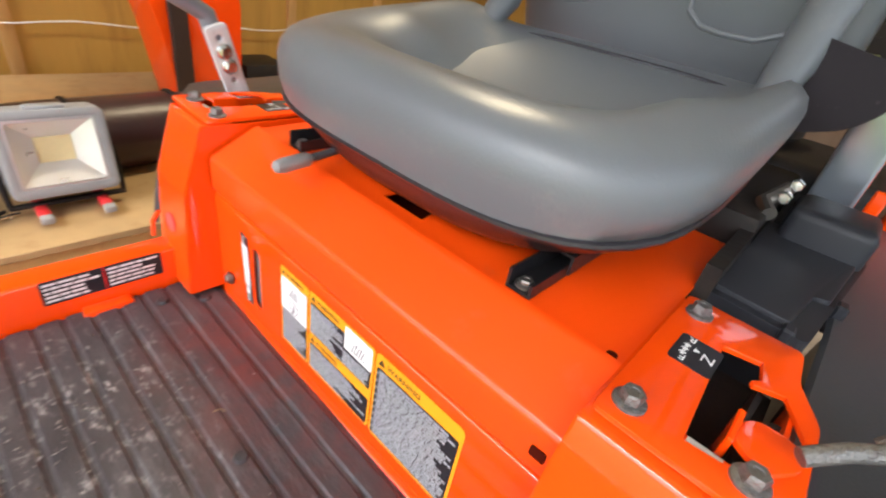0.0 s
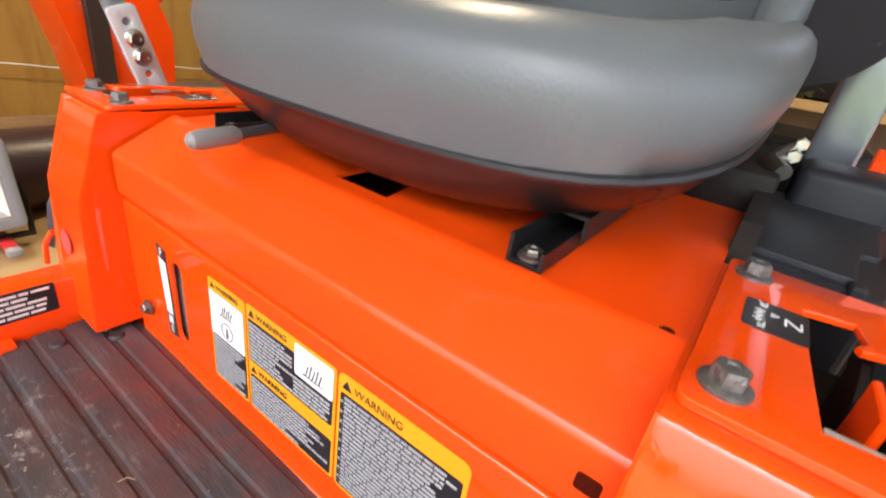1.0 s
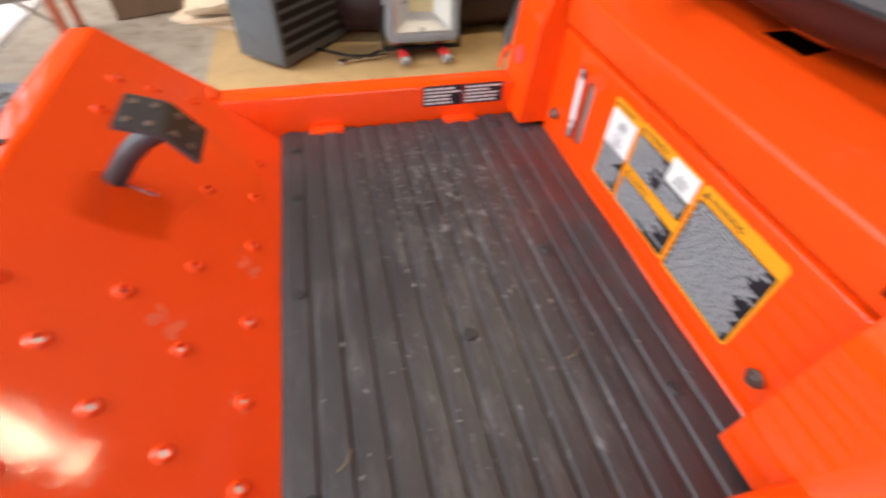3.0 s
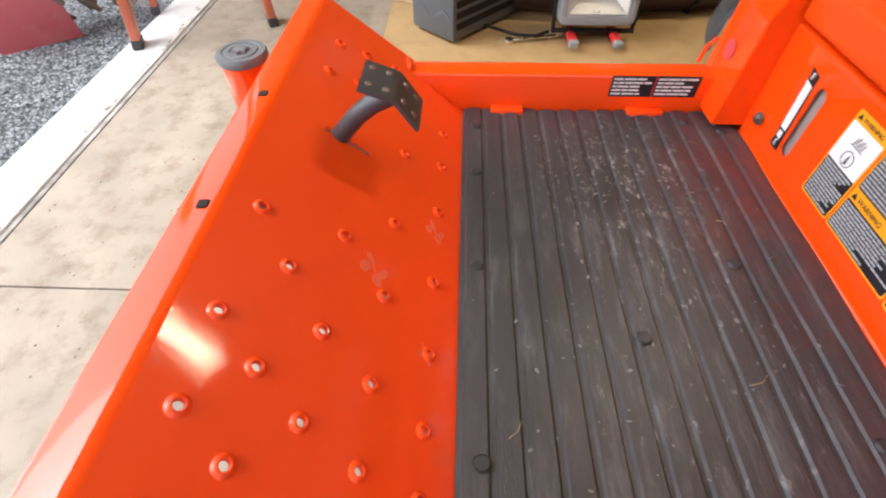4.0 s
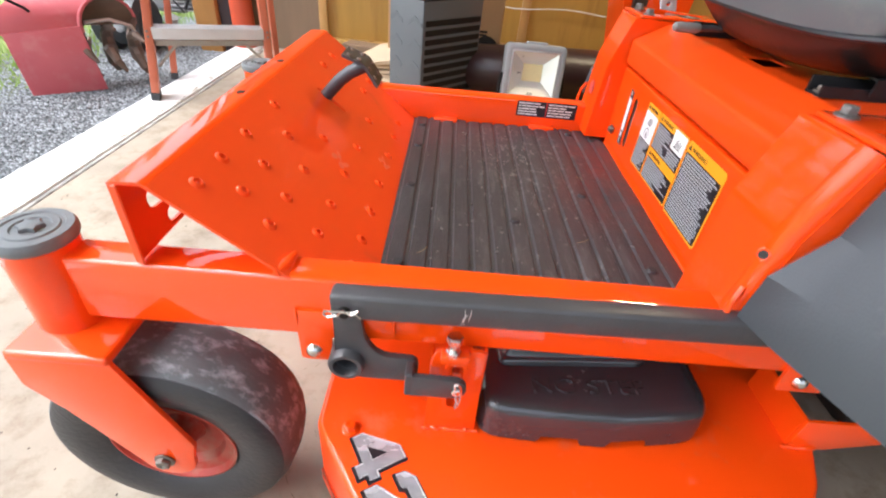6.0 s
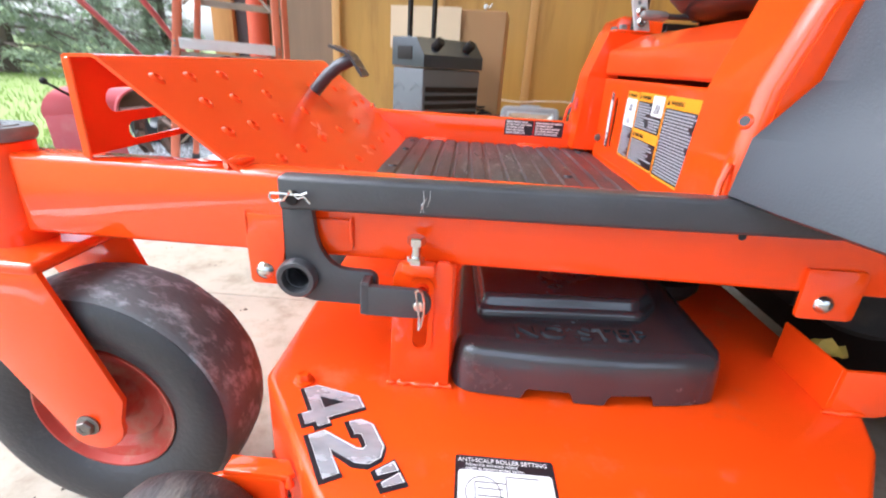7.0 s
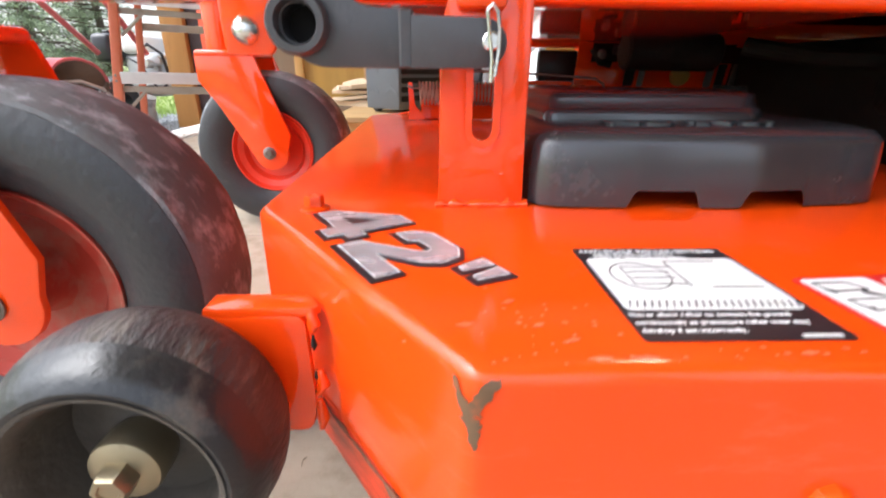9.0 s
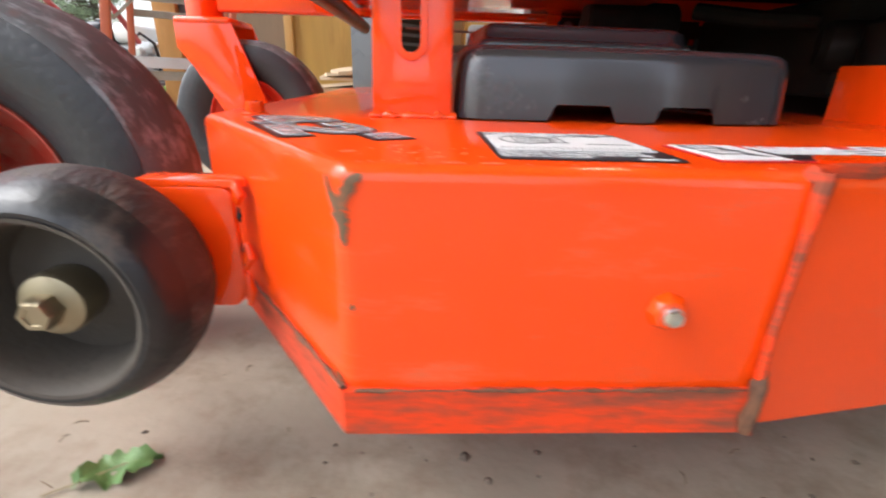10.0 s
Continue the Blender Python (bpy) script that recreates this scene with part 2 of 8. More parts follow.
LADDER_RED = mat("orange-red fibreglass", (0.5, 0.13, 0.065), 0.5, spread=0.12, scale=12, dirt=(0.4, 0.2, 0.14), dirt_amount=0.3, dirt_scale=20)
LEAF = mat("spruce needles", (0.3, 0.35, 0.24), 0.6, spread=0.5, scale=1.3, random_tint=0.2, island=0.4)
BROADLEAF = mat("broad green leaves", (0.06, 0.09, 0.035), 0.6, spread=0.4, scale=1.5, island=0.4)
MOSS = mat("mossy camouflage", (0.05, 0.055, 0.018), 0.8, spread=0.6, scale=16, island=0.7)
HUB_DUST = mat("dusty roller hub", (0.075, 0.062, 0.05), 0.7, spread=0.4, scale=22, grain=0.4, grain_scale=150, dirt=(0.03, 0.026, 0.024), dirt_amount=0.3, dirt_scale=60)
ROLLER_WORN = mat("scratched roller tread", (0.035, 0.03, 0.03), 0.55, spread=0.5, scale=60, grain=0.9, grain_scale=240, dirt=(0.2, 0.175, 0.145), dirt_amount=0.5, dirt_scale=90, stretch=(1, 0.3, 1))
COVER = mat("slate black moulded plastic", (0.036, 0.034, 0.038), 0.2, spec=0.9, spread=0.15, scale=10, rough_spread=0.05, grain=0.06, grain_scale=600, dirt=(0.075, 0.065, 0.065), dirt_amount=0.35, dirt_scale=9)
RUST = mat("rusty scraped seam", (0.16, 0.07, 0.035), 0.75, spread=0.5, scale=120, grain=0.5, grain_scale=300, dirt=(0.03, 0.022, 0.02), dirt_amount=0.6, dirt_scale=110)
BARK = mat("spruce bark", (0.12, 0.09, 0.07), 0.9, spread=0.3, scale=12, grain=0.6, grain_scale=40)
GRASS = mat("lawn grass", (0.2, 0.28, 0.07), 0.75, spread=0.35, scale=3, random_tint=0.15)
GREEN_LEAF = mat("fresh green leaf", (0.11, 0.2, 0.06), 0.5, spread=0.5, scale=110, grain=0.3, grain_scale=400)
STRAW = mat("dry straw", (0.25, 0.2, 0.11), 0.7, spread=0.2, scale=60)
CEIL = mat("pale ceiling board", (0.55, 0.48, 0.38), 0.8, spread=0.08, scale=2)
YELLOW_BELT = mat("ochre rubber belt", (0.35, 0.22, 0.04), 0.6, spread=0.2, scale=40)
TUBE_LIGHT = glow("lamp diffuser", (1.0, 0.74, 0.42), 0.6)
GLASS = bpy.data.materials.new("lamp glass")
GLASS.use_nodes = True
gb = GLASS.node_tree.nodes["Principled BSDF"]
gb.inputs["Transmission Weight"].default_value, gb.inputs["Roughness"].default_value, gb.inputs["IOR"].default_value = 1.0, 0.03, 1.2


# ground outdoors: gravel near the door, turning to lawn further out
GROUND = mat("gravel and lawn", (0.15, 0.155, 0.16), 0.9, spread=0.4, scale=90, grain=0.9, grain_scale=150)
gnt = GROUND.node_tree
gco = gnt.nodes.new("ShaderNodeTexCoord")
gsep = gnt.nodes.new("ShaderNodeSeparateXYZ")
gno = gnt.nodes.new("ShaderNodeTexNoise")
gno.inputs["Scale"].default_value, gno.inputs["Detail"].default_value = 1.6, 6
gad = gnt.nodes.new("ShaderNodeMath")
gad.operation = "MULTIPLY_ADD"
gad.inputs[1].default_value = 0.9
grg = gnt.nodes.new("ShaderNodeMapRange")
grg.inputs["From Min"].default_value, grg.inputs["From Max"].default_value = -1.72, -2.02
gmx = gnt.nodes.new("ShaderNodeMix")
gmx.data_type = "RGBA"
gmx.inputs["B"].default_value = (0.22, 0.27, 0.075, 1)
gnt.links.new(gco.outputs["Object"], gsep.inputs[0])
gnt.links.new(gco.outputs["Object"], gno.inputs["Vector"])
gnt.links.new(gno.outputs["Fac"], gad.inputs[0])
gnt.links.new(gsep.outputs["X"], gad.inputs[2])
gnt.links.new(gad.outputs[0], grg.inputs["Value"])
gbs = gnt.nodes["Principled BSDF"]
old = gbs.inputs["Base Color"].links[0].from_socket
gnt.links.new(old, gmx.inputs["A"])
gnt.links.new(grg.outputs[0], gmx.inputs["Factor"])
gnt.links.new(gmx.outputs["Result"], gbs.inputs["Base Color"])


# leaves and grass let some of the light through
for leafy in (LEAF, BROADLEAF, GRASS):
    lt = leafy.node_tree
    lb = lt.nodes["Principled BSDF"]
    through_leaf = lt.nodes.new("ShaderNodeBsdfTranslucent")
    blend = lt.nodes.new("ShaderNodeMixShader")
    blend.inputs[0].default_value = 0.55
    lt.links.new(lb.inputs["Base Color"].links[0].from_socket, through_leaf.inputs["Color"])
    lt.links.new(lb.outputs[0], blend.inputs[1])
    lt.links.new(through_leaf.outputs[0], blend.inputs[2])
    lt.links.new(blend.outputs[0], lt.nodes["Material Output"].inputs["Surface"])

# boot scuffs along the ribs of the mat, thickest where the feet rest, and a reddish tint by the column
snt = MAT_RUBBER.node_tree
sco = snt.nodes.new("ShaderNodeTexCoord")


def scuff(stretch, scale, lo, hi, centre, size, colour, most):
    mp = snt.nodes.new("ShaderNodeMapping")
    mp.inputs["Scale"].default_value = stretch
    no = snt.nodes.new("ShaderNodeTexNoise")
    no.inputs["Scale"].default_value, no.inputs["Detail"].default_value, no.inputs["Roughness"].default_value = scale, 7, 0.7
    cut = snt.nodes.new("ShaderNodeMapRange")
    cut.inputs["From Min"].default_value, cut.inputs["From Max"].default_value = lo, hi
    area = snt.nodes.new("ShaderNodeMapping")
    area.vector_type = "TEXTURE"
    area.inputs["Location"].default_value, area.inputs["Scale"].default_value = centre, size
    fall = snt.nodes.new("ShaderNodeTexGradient")
    fall.gradient_type = "SPHERICAL"
    both = snt.nodes.new("ShaderNodeMath")
    both.operation = "MULTIPLY"
    amount = snt.nodes.new("ShaderNodeMath")
    amount.operation, amount.use_clamp = "MULTIPLY", True
    amount.inputs[1].default_value = most
    mx = snt.nodes.new("ShaderNodeMix")
    mx.data_type = "RGBA"
    mx.inputs["B"].default_value = (*colour, 1)
    base = snt.nodes["Principled BSDF"].inputs["Base Color"]
    snt.links.new(sco.outputs["Object"], mp.inputs[0])
    snt.links.new(mp.outputs[0], no.inputs["Vector"])
    snt.links.new(no.outputs["Fac"], cut.inputs["Value"])
    snt.links.new(sco.outputs["Object"], area.inputs[0])
    snt.links.new(area.outputs[0], fall.inputs[0])
    snt.links.new(cut.outputs[0], both.inputs[0])
    snt.links.new(fall.outputs["Fac"], both.inputs[1])
    snt.links.new(both.outputs[0], amount.inputs[0])
    snt.links.new(amount.outputs[0], mx.inputs["Factor"])
    snt.links.new(base.links[0].from_socket, mx.inputs["A"])
    snt.links.new(mx.outputs["Result"], base)


scuff((1, 1, 1), 22, 0.4, 0.75, (-0.03, 0.1, 0.38), (0.14, 0.35, 0.2), (0.13, 0.035, 0.03), 1.2)
scuff((5, 0.8, 1), 18, 0.52, 0.72, (-0.2, -0.05, 0.38), (0.3, 0.5, 0.3), (0.14, 0.135, 0.135), 0.8)
scuff((1.6, 0.9, 1), 55, 0.55, 0.68, (-0.19, 0.13, 0.38), (0.15, 0.2, 0.2), (0.36, 0.35, 0.35), 1.1)
scuff((1.8, 0.7, 1), 60, 0.6, 0.7, (-0.18, -0.1, 0.38), (0.14, 0.24, 0.2), (0.38, 0.37, 0.37), 1.3)

# ---- building helpers ----
def mesh_of(name, bm, material, smooth=35):
    bmesh.ops.recalc_face_normals(bm, faces=bm.faces[:])
    me = bpy.data.meshes.new(name)
    bm.to_mesh(me)
    bm.free()
    for m in material if isinstance(material, (list, tuple)) else [material]:
        me.materials.append(m)
    if smooth:
        for p in me.polygons:
            p.use_smooth = True
        me.set_sharp_from_angle(angle=radians(smooth))
    return me


def part(name, bm, material, parent, label="", smooth=35):
    ob = new(name, mesh_of(name, bm, material, smooth))
    ob.parent = parent
    if label:
        ob["label"] = label
    return ob


def share(name, mesh, parent, m):
    """Another object on a mesh that is already made."""
    ob = new(name, mesh)
    ob.parent = parent
    ob.matrix_basis = m
    return ob


def thing(name, label, category, at=(0, 0, 0), turn=0, group="", kind=""):
    ob = new(name)
    ob.empty_display_size = 0.1
    ob.matrix_basis = pose(*at, 0, 0, turn)
    return tagged(ob, label, category, group, kind)


def solid(name, bm, material, label, category, kind="", group="", smooth=35):
    return tagged(new(name, mesh_of(name, bm, material, smooth)), label, category, group, kind)


def box(bm, x0, x1, y0, y1, z0, z1, bevel=0.0, segs=2, m=None):
    vs = [bm.verts.new((x, y, z)) for x in (x0, x1) for y in (y0, y1) for z in (z0, z1)]
    fs = [bm.faces.new([vs[i] for i in f]) for f in ((0, 1, 3, 2), (4, 6, 7, 5), (0, 4, 5, 1), (2, 3, 7, 6), (0, 2, 6, 4), (1, 5, 7, 3))]
    if bevel:
        es = list({e for f in fs for e in f.edges})
        r = bmesh.ops.bevel(bm, geom=es, offset=bevel, segments=segs, profile=0.5, affect="EDGES")
        vs = list({v for v in r["verts"]} | {v for v in vs if v.is_valid})
    if m is not None:
        bmesh.ops.transform(bm, matrix=m, verts=[v for v in vs if v.is_valid])
    return bm


def frame_of(o, u, v):
    """A matrix whose x, y axes lie along u, v from o."""
    u, v = Vector(u).normalized(), Vector(v).normalized()
    w = u.cross(v).normalized()
    v = w.cross(u)
    m = Matrix((u, v, w)).transposed().to_4x4()
    m.translation = Vector(o)
    return m


def plate(bm, outline, thick, m=None, holes=(), bevel=0.0):
    """A flat plate in its own xy plane, z from 0 to thick, with holes right through it."""
    made = []
    es = []
    for ring in (outline, *holes):
        vs = [bm.verts.new((p[0], p[1], 0)) for p in ring]
        es += [bm.edges.new((vs[i], vs[(i + 1) % len(vs)])) for i in range(len(vs))]
        made += vs
    if holes:
        r = bmesh.ops.triangle_fill(bm, edges=es, use_beauty=True, use_dissolve=False)
        fs = [g for g in r["geom"] if isinstance(g, bmesh.types.BMFace)]
    else:
        fs = [bm.faces.new(made)]
    r = bmesh.ops.extrude_face_region(bm, geom=fs)
    top = [g for g in r["geom"] if isinstance(g, bmesh.types.BMVert)]
    for v in top:
        v.co.z += thick
    every = made + top
    if bevel:
        rim = [e for e in {e for v in top for e in v.link_edges} if e.verts[0] in top and e.verts[1] in top and len(e.link_faces) == 2 and abs(e.link_faces[0].normal.dot(e.link_faces[1].normal)) < 0.5]
        bm.normal_update()
        rim = [e for e in {e for v in top for e in v.link_edges} if e.verts[0] in top and e.verts[1] in top and len(e.link_faces) == 2 and e.calc_face_angle(0) > 0.8]
        r = bmesh.ops.bevel(bm, geom=rim, offset=bevel, segments=2, profile=0.5, affect="EDGES")
        every = list({v for v in every if v.is_valid} | set(r["verts"]))
    if m is not None:
        bmesh.ops.transform(bm, matrix=m, verts=every)
    return bm


XZ = Matrix(((1, 0, 0, 0), (0, 0, -1, 0), (0, 1, 0, 0), (0, 0, 0, 1)))  # plate's (u, v, w) to (x, -w, z): w grows towards -y
YZ = Matrix(((0, 0, 1, 0), (1, 0, 0, 0), (0, 1, 0, 0), (0, 0, 0, 1)))  # plate's (u, v, w) to (y, z) with w along x


def at_y(y):
    return Matrix.Translation((0, y, 0)) @ XZ


def at_x(x):
    return Matrix.Translation((x, 0, 0)) @ YZ


def lathe(bm, profile, segs=40, m=None, close=False):
    """Turns (radius, height) points about z."""
    rings = []
    for r, h in profile:
        if r < 1e-6:
            rings.append([bm.verts.new((0, 0, h))])
        else:
            rings.append([bm.verts.new((r * math.cos(2 * math.pi * k / segs), r * math.sin(2 * math.pi * k / segs), h)) for k in range(segs)])
    pairs = list(zip(rings, rings[1:])) + ([(rings[-1], rings[0])] if close else [])
    for a, b in pairs:
        for k in range(segs):
            j = (k + 1) % segs
            if len(a) == 1 and len(b) == 1:
                continue
            if len(a) == 1:
                bm.faces.new((a[0], b[k], b[j]))
            elif len(b) == 1:
                bm.faces.new((a[k], a[j], b[0]))
            else:
                bm.faces.new((a[k], a[j], b[j], b[k]))
    if m is not None:
        bmesh.ops.transform(bm, matrix=m, verts=[v for r in rings for v in r])
    return bm


def cyl(bm, r, p, q, segs=24, bevel=0.0):
    p, q = Vector(p), Vector(q)
    d = q - p
    m = Matrix.Translation(p) @ d.to_track_quat("Z", "Y").to_matrix().to_4x4()
    h = d.length
    b = min(bevel, r * 0.5, h * 0.5)
    prof = [(0, 0), (r - b, 0), (r, b), (r, h - b), (r - b, h), (0, h)] if b else [(0, 0), (r, 0), (r, h), (0, h)]
    return lathe(bm, prof, segs, m)


def tube(bm, pts, r, segs=12, closed=False):
    pts = [Vector(p) for p in pts]
    rings = []
    side = None
    for i, p in enumerate(pts):
        d = (pts[min(i + 1, len(pts) - 1)] - pts[max(i - 1, 0)]).normalized()
        if side is None:
            side = d.orthogonal().normalized()
        side = (side - d * side.dot(d)).normalized()
        up = d.cross(side)
        rr = r[i] if isinstance(r, (list, tuple)) else r
        rings.append([bm.verts.new(p + rr * (math.cos(2 * math.pi * k / segs) * side + math.sin(2 * math.pi * k / segs) * up)) for k in range(segs)])
    for a, b in zip(rings, rings[1:]):
        for k in range(segs):
            bm.faces.new((a[k], a[(k + 1) % segs], b[(k + 1) % segs], b[k]))
    bm.faces.new(rings[0])
    bm.faces.new(rings[-1])
    return bm


def arc(cx, cy, r, a0, a1, n=8):
    return [(cx + r * math.cos(radians(a0 + (a1 - a0) * k / n)), cy + r * math.sin(radians(a0 + (a1 - a0) * k / n))) for k in range(n + 1)]


def slot(x0, x1, y0, y1, n=6):
    """A slot with round ends, longer side first found."""
    if x1 - x0 >= y1 - y0:
        r = (y1 - y0) / 2
        return arc(x1 - r, y0 + r, r, -90, 90, n) + arc(x0 + r, y0 + r, r, 90, 270, n)
    r = (x1 - x0) / 2
    return arc(x0 + r, y1 - r, r, 0, 180, n) + arc(x0 + r, y0 + r, r, 180, 360, n)


def ring(cx, cy, r, n=20):
    return [(cx + r * math.cos(2 * math.pi * k / n), cy + r * math.sin(2 * math.pi * k / n)) for k in range(n)]


def rounded(x0, x1, y0, y1, r, n=5):
    return arc(x1 - r, y0 + r, r, -90, 0, n) + arc(x1 - r, y1 - r, r, 0, 90, n) + arc(x0 + r, y1 - r, r, 90, 180, n) + arc(x0 + r, y0 + r, r, 180, 270, n)


def fold(bm, line, y0, y1, thick):
    """A sheet bent along a line of (x, z) points and as wide as y0 to y1."""
    pts = [Vector((x, 0, z)) for x, z in line]
    off = []
    for i, p in enumerate(pts):
        d0 = (pts[i] - pts[i - 1]).normalized() if i else None
        d1 = (pts[i + 1] - pts[i]).normalized() if i + 1 < len(pts) else None
        n0 = Vector((d0.z, 0, -d0.x)) if d0 else None
        n1 = Vector((d1.z, 0, -d1.x)) if d1 else None
        n = (n0 or n1) if not (n0 and n1) else (n0 + n1).normalized()
        k = thick / max(0.5, n.dot(n0 or n1))
        off.append(p + n * k)
    loops = []
    for y in (y0, y1):
        loops.append([bm.verts.new((p.x, y, p.z)) for p in pts] + [bm.verts.new((p.x, y, p.z)) for p in reversed(off)])
    a, b = loops
    m = len(a)
    for k in range(m):
        bm.faces.new((a[k], a[(k + 1) % m], b[(k + 1) % m], b[k]))
    h = len(pts)
    for lp in (a, b):
        for k in range(h - 1):
            bm.faces.new((lp[k], lp[k + 1], lp[m - 2 - k], lp[m - 1 - k]))
    return bm


def soften(line, r, n=4):
    """Rounds the inner corners of an open line of 2D points."""
    out = [line[0]]
    for a, b, c in zip(line, line[1:], line[2:]):
        A, B, C = Vector(a), Vector(b), Vector(c)
        p = B + (A - B).normalized() * min(r, (A - B).length * 0.45)
        q = B + (C - B).normalized() * min(r, (C - B).length * 0.45)
        for k in range(n + 1):
            t = k / n
            s = (1 - t) ** 2 * p + 2 * t * (1 - t) * B + t * t * q
            out.append((s.x, s.y))
    out.append(line[-1])
    return out


def bolt_mesh(r, h, washer, material):
    """Hex head on a flange, along +z."""
    bm = bmesh.new()
    lathe(bm, [(0, -0.006), (washer * 0.55, -0.006), (washer * 0.55, 0), (washer, 0), (washer, 0.0018), (r * 1.02, 0.003), (0, 0.003)], 24)
    lathe(bm, [(0, 0.002), (r, 0.002), (r, h * 0.82), (r * 0.86, h), (r * 0.45, h), (r * 0.4, h - 0.0008), (0, h - 0.0008)], 6)
    return mesh_of("bolt", bm, material, 30)


def words(name, text, size, material, parent, m, label="", depth=0.0004, align="LEFT"):
    cu = bpy.data.curves.new(name, "FONT")
    cu.body, cu.size, cu.extrude, cu.align_x = text, size, depth, align
    tmp = new(name + "_tmp", cu)
    me = bpy.data.meshes.new_from_object(tmp.evaluated_get(bpy.context.evaluated_depsgraph_get()))
    bpy.data.objects.remove(tmp)
    me.materials.clear()
    me.materials.append(material)
    ob = new(name, me)
    ob.parent = parent
    ob.matrix_basis = m
    if label:
        ob["label"] = label
    return ob


def bars(bm, x0, x1, y0, y1, rows, rng, m, gap=0.4, thick=0.0003, ragged=0.5):
    """Lines of print that cannot be read, as bars within a rectangle."""
    h = (y1 - y0) / rows
    for k in range(rows):
        y = y1 - (k + 1) * h + h * gap / 2
        x = x0
        end = x1 - (x1 - x0) * ragged * rng.random() ** 2
        while x < end - h * 0.4:
            w = h * rng.uniform(0.9, 3.2)
            plate(bm, [(x, y), (min(x + w, end), y), (min(x + w, end), y + h * (1 - gap)), (x, y + h * (1 - gap))], thick, m)
            x += w + h * 0.28
    return bm


def rounded_poly(pts, r, n=4):
    out = []
    m = len(pts)
    for k in range(m):
        A, B, C = Vector(pts[k - 1]), Vector(pts[k]), Vector(pts[(k + 1) % m])
        p = B + (A - B).normalized() * min(r, (A - B).length * 0.45)
        q = B + (C - B).normalized() * min(r, (C - B).length * 0.45)
        for j in range(n + 1):
            t = j / n
            s = (1 - t) ** 2 * p + 2 * t * (1 - t) * B + t * t * q
            out.append((s.x, s.y))
    return out



# ---- the garage and the yard ----
WALL_Y, DOOR_X, REAR_X, LEFT_Y, CEIL_Z = 2.3, -1.455, 3.4, -2.4, 2.55
bm = bmesh.new()
bm.faces.new([bm.verts.new((1500 * math.cos(2 * math.pi * k / 48), 1500 * math.sin(2 * math.pi * k / 48), -0.045)) for k in range(48)])
solid("ground", bm, GROUND, "blue-grey gravel drive turning to green lawn", "ground", "structure", smooth=0)

floor = thing("floor", "tan stained concrete garage floor with a cut joint", "floor", kind="structure")
for y0, y1 in ((LEFT_Y, 0.196), (0.2, WALL_Y)):
    part("slab", box(bmesh.new(), DOOR_X, REAR_X, y0, y1, -0.12, 0, 0.0015, 1), CONCRETE, floor)
sill = thing("door_sill", "white painted door sill with grey scuffs", "sill", kind="structure")
part("sill_board", box(bmesh.new(), DOOR_X - 0.175, DOOR_X - 0.0185, LEFT_Y, 2.42, -0.12, 0.008, 0.004, 2), SILL, sill)
part("edge_strip", box(bmesh.new(), DOOR_X - 0.0184, DOOR_X - 0.0025, LEFT_Y, WALL_Y, -0.1, 0.0015, 0.002, 1), mat("grimy chipped sill edge", (0.4, 0.385, 0.36), 0.8, spread=0.5, scale=22, grain=0.5, grain_scale=120, dirt=(0.1, 0.09, 0.08), dirt_amount=0.7, dirt_scale=16, stretch=(1, 0.6, 1)), sill, "grey grimy edge where the paint has chipped")
chip_rng = random.Random(31)
for _ in range(46):
    cx, cy, s = DOOR_X - 0.0185 - abs(chip_rng.gauss(0, 0.012)), chip_rng.uniform(0.1, 2.25), chip_rng.uniform(0.003, 0.013)
    pts = [(cx + min(s, 0.008) * 0.7 * math.cos(k) * chip_rng.uniform(0.5, 1.1), cy + s * 1.6 * math.sin(k) * chip_rng.uniform(0.5, 1.1)) for k in (0, 0.9, 1.8, 2.7, 3.6, 4.5, 5.4)]
    part("paint_chip", plate(bmesh.new(), [(min(x, DOOR_X - 0.021), y) for x, y in pts], 0.0004, Matrix.Translation((0, 0, 0.008))), CONCRETE, sill)

wall = thing("wall_north", "amber plywood garage wall with pale pine studs", "wall", kind="structure")
edges = [DOOR_X + 0.005, -1.1, -0.477, 0.075, 0.706, 1.316, 1.926, 2.536, REAR_X]
for k, (a, b) in enumerate(zip(edges, edges[1:])):
    part("panel", box(bmesh.new(), a + 0.002, b - 0.002, WALL_Y, WALL_Y + 0.1, 0, CEIL_Z, 0.002, 1), GREYWOOD if k == 0 else PLY, wall)
for x in edges[1:-1]:
    part("stud", box(bmesh.new(), x - 0.024, x + 0.024, WALL_Y - 0.03, WALL_Y - 0.001, 0.1, CEIL_Z - 0.02, 0.003, 2), PINE, wall)
part("bottom_plate", box(bmesh.new(), DOOR_X + 0.4, REAR_X - 0.01, WALL_Y - 0.06, WALL_Y - 0.001, 0.002, 0.095, 0.004, 2), PLY, wall)

# the south wall is unseen, its length chosen to limit light from -y
for name, dims in (("wall_rear", (REAR_X, REAR_X + 0.1, LEFT_Y - 0.1, WALL_Y + 0.1, 0, CEIL_Z)), ("wall_south", (1.9, REAR_X, LEFT_Y - 0.1, LEFT_Y, 0, CEIL_Z)), ("wall_door_head", (DOOR_X - 0.12, DOOR_X, LEFT_Y, WALL_Y, 2.25, CEIL_Z))):
    solid(name, box(bmesh.new(), *dims), PLY, "amber plywood garage wall", "wall", "structure", smooth=0)
solid("ceiling", box(bmesh.new(), DOOR_X - 0.12, REAR_X + 0.1, LEFT_Y - 0.1, WALL_Y + 0.1, CEIL_Z, CEIL_Z + 0.1), CEIL, "pale boarded garage ceiling", "ceiling", "structure", smooth=0)
jamb = thing("door_jamb", "amber timber door post with a dark seal", "door post", kind="structure")
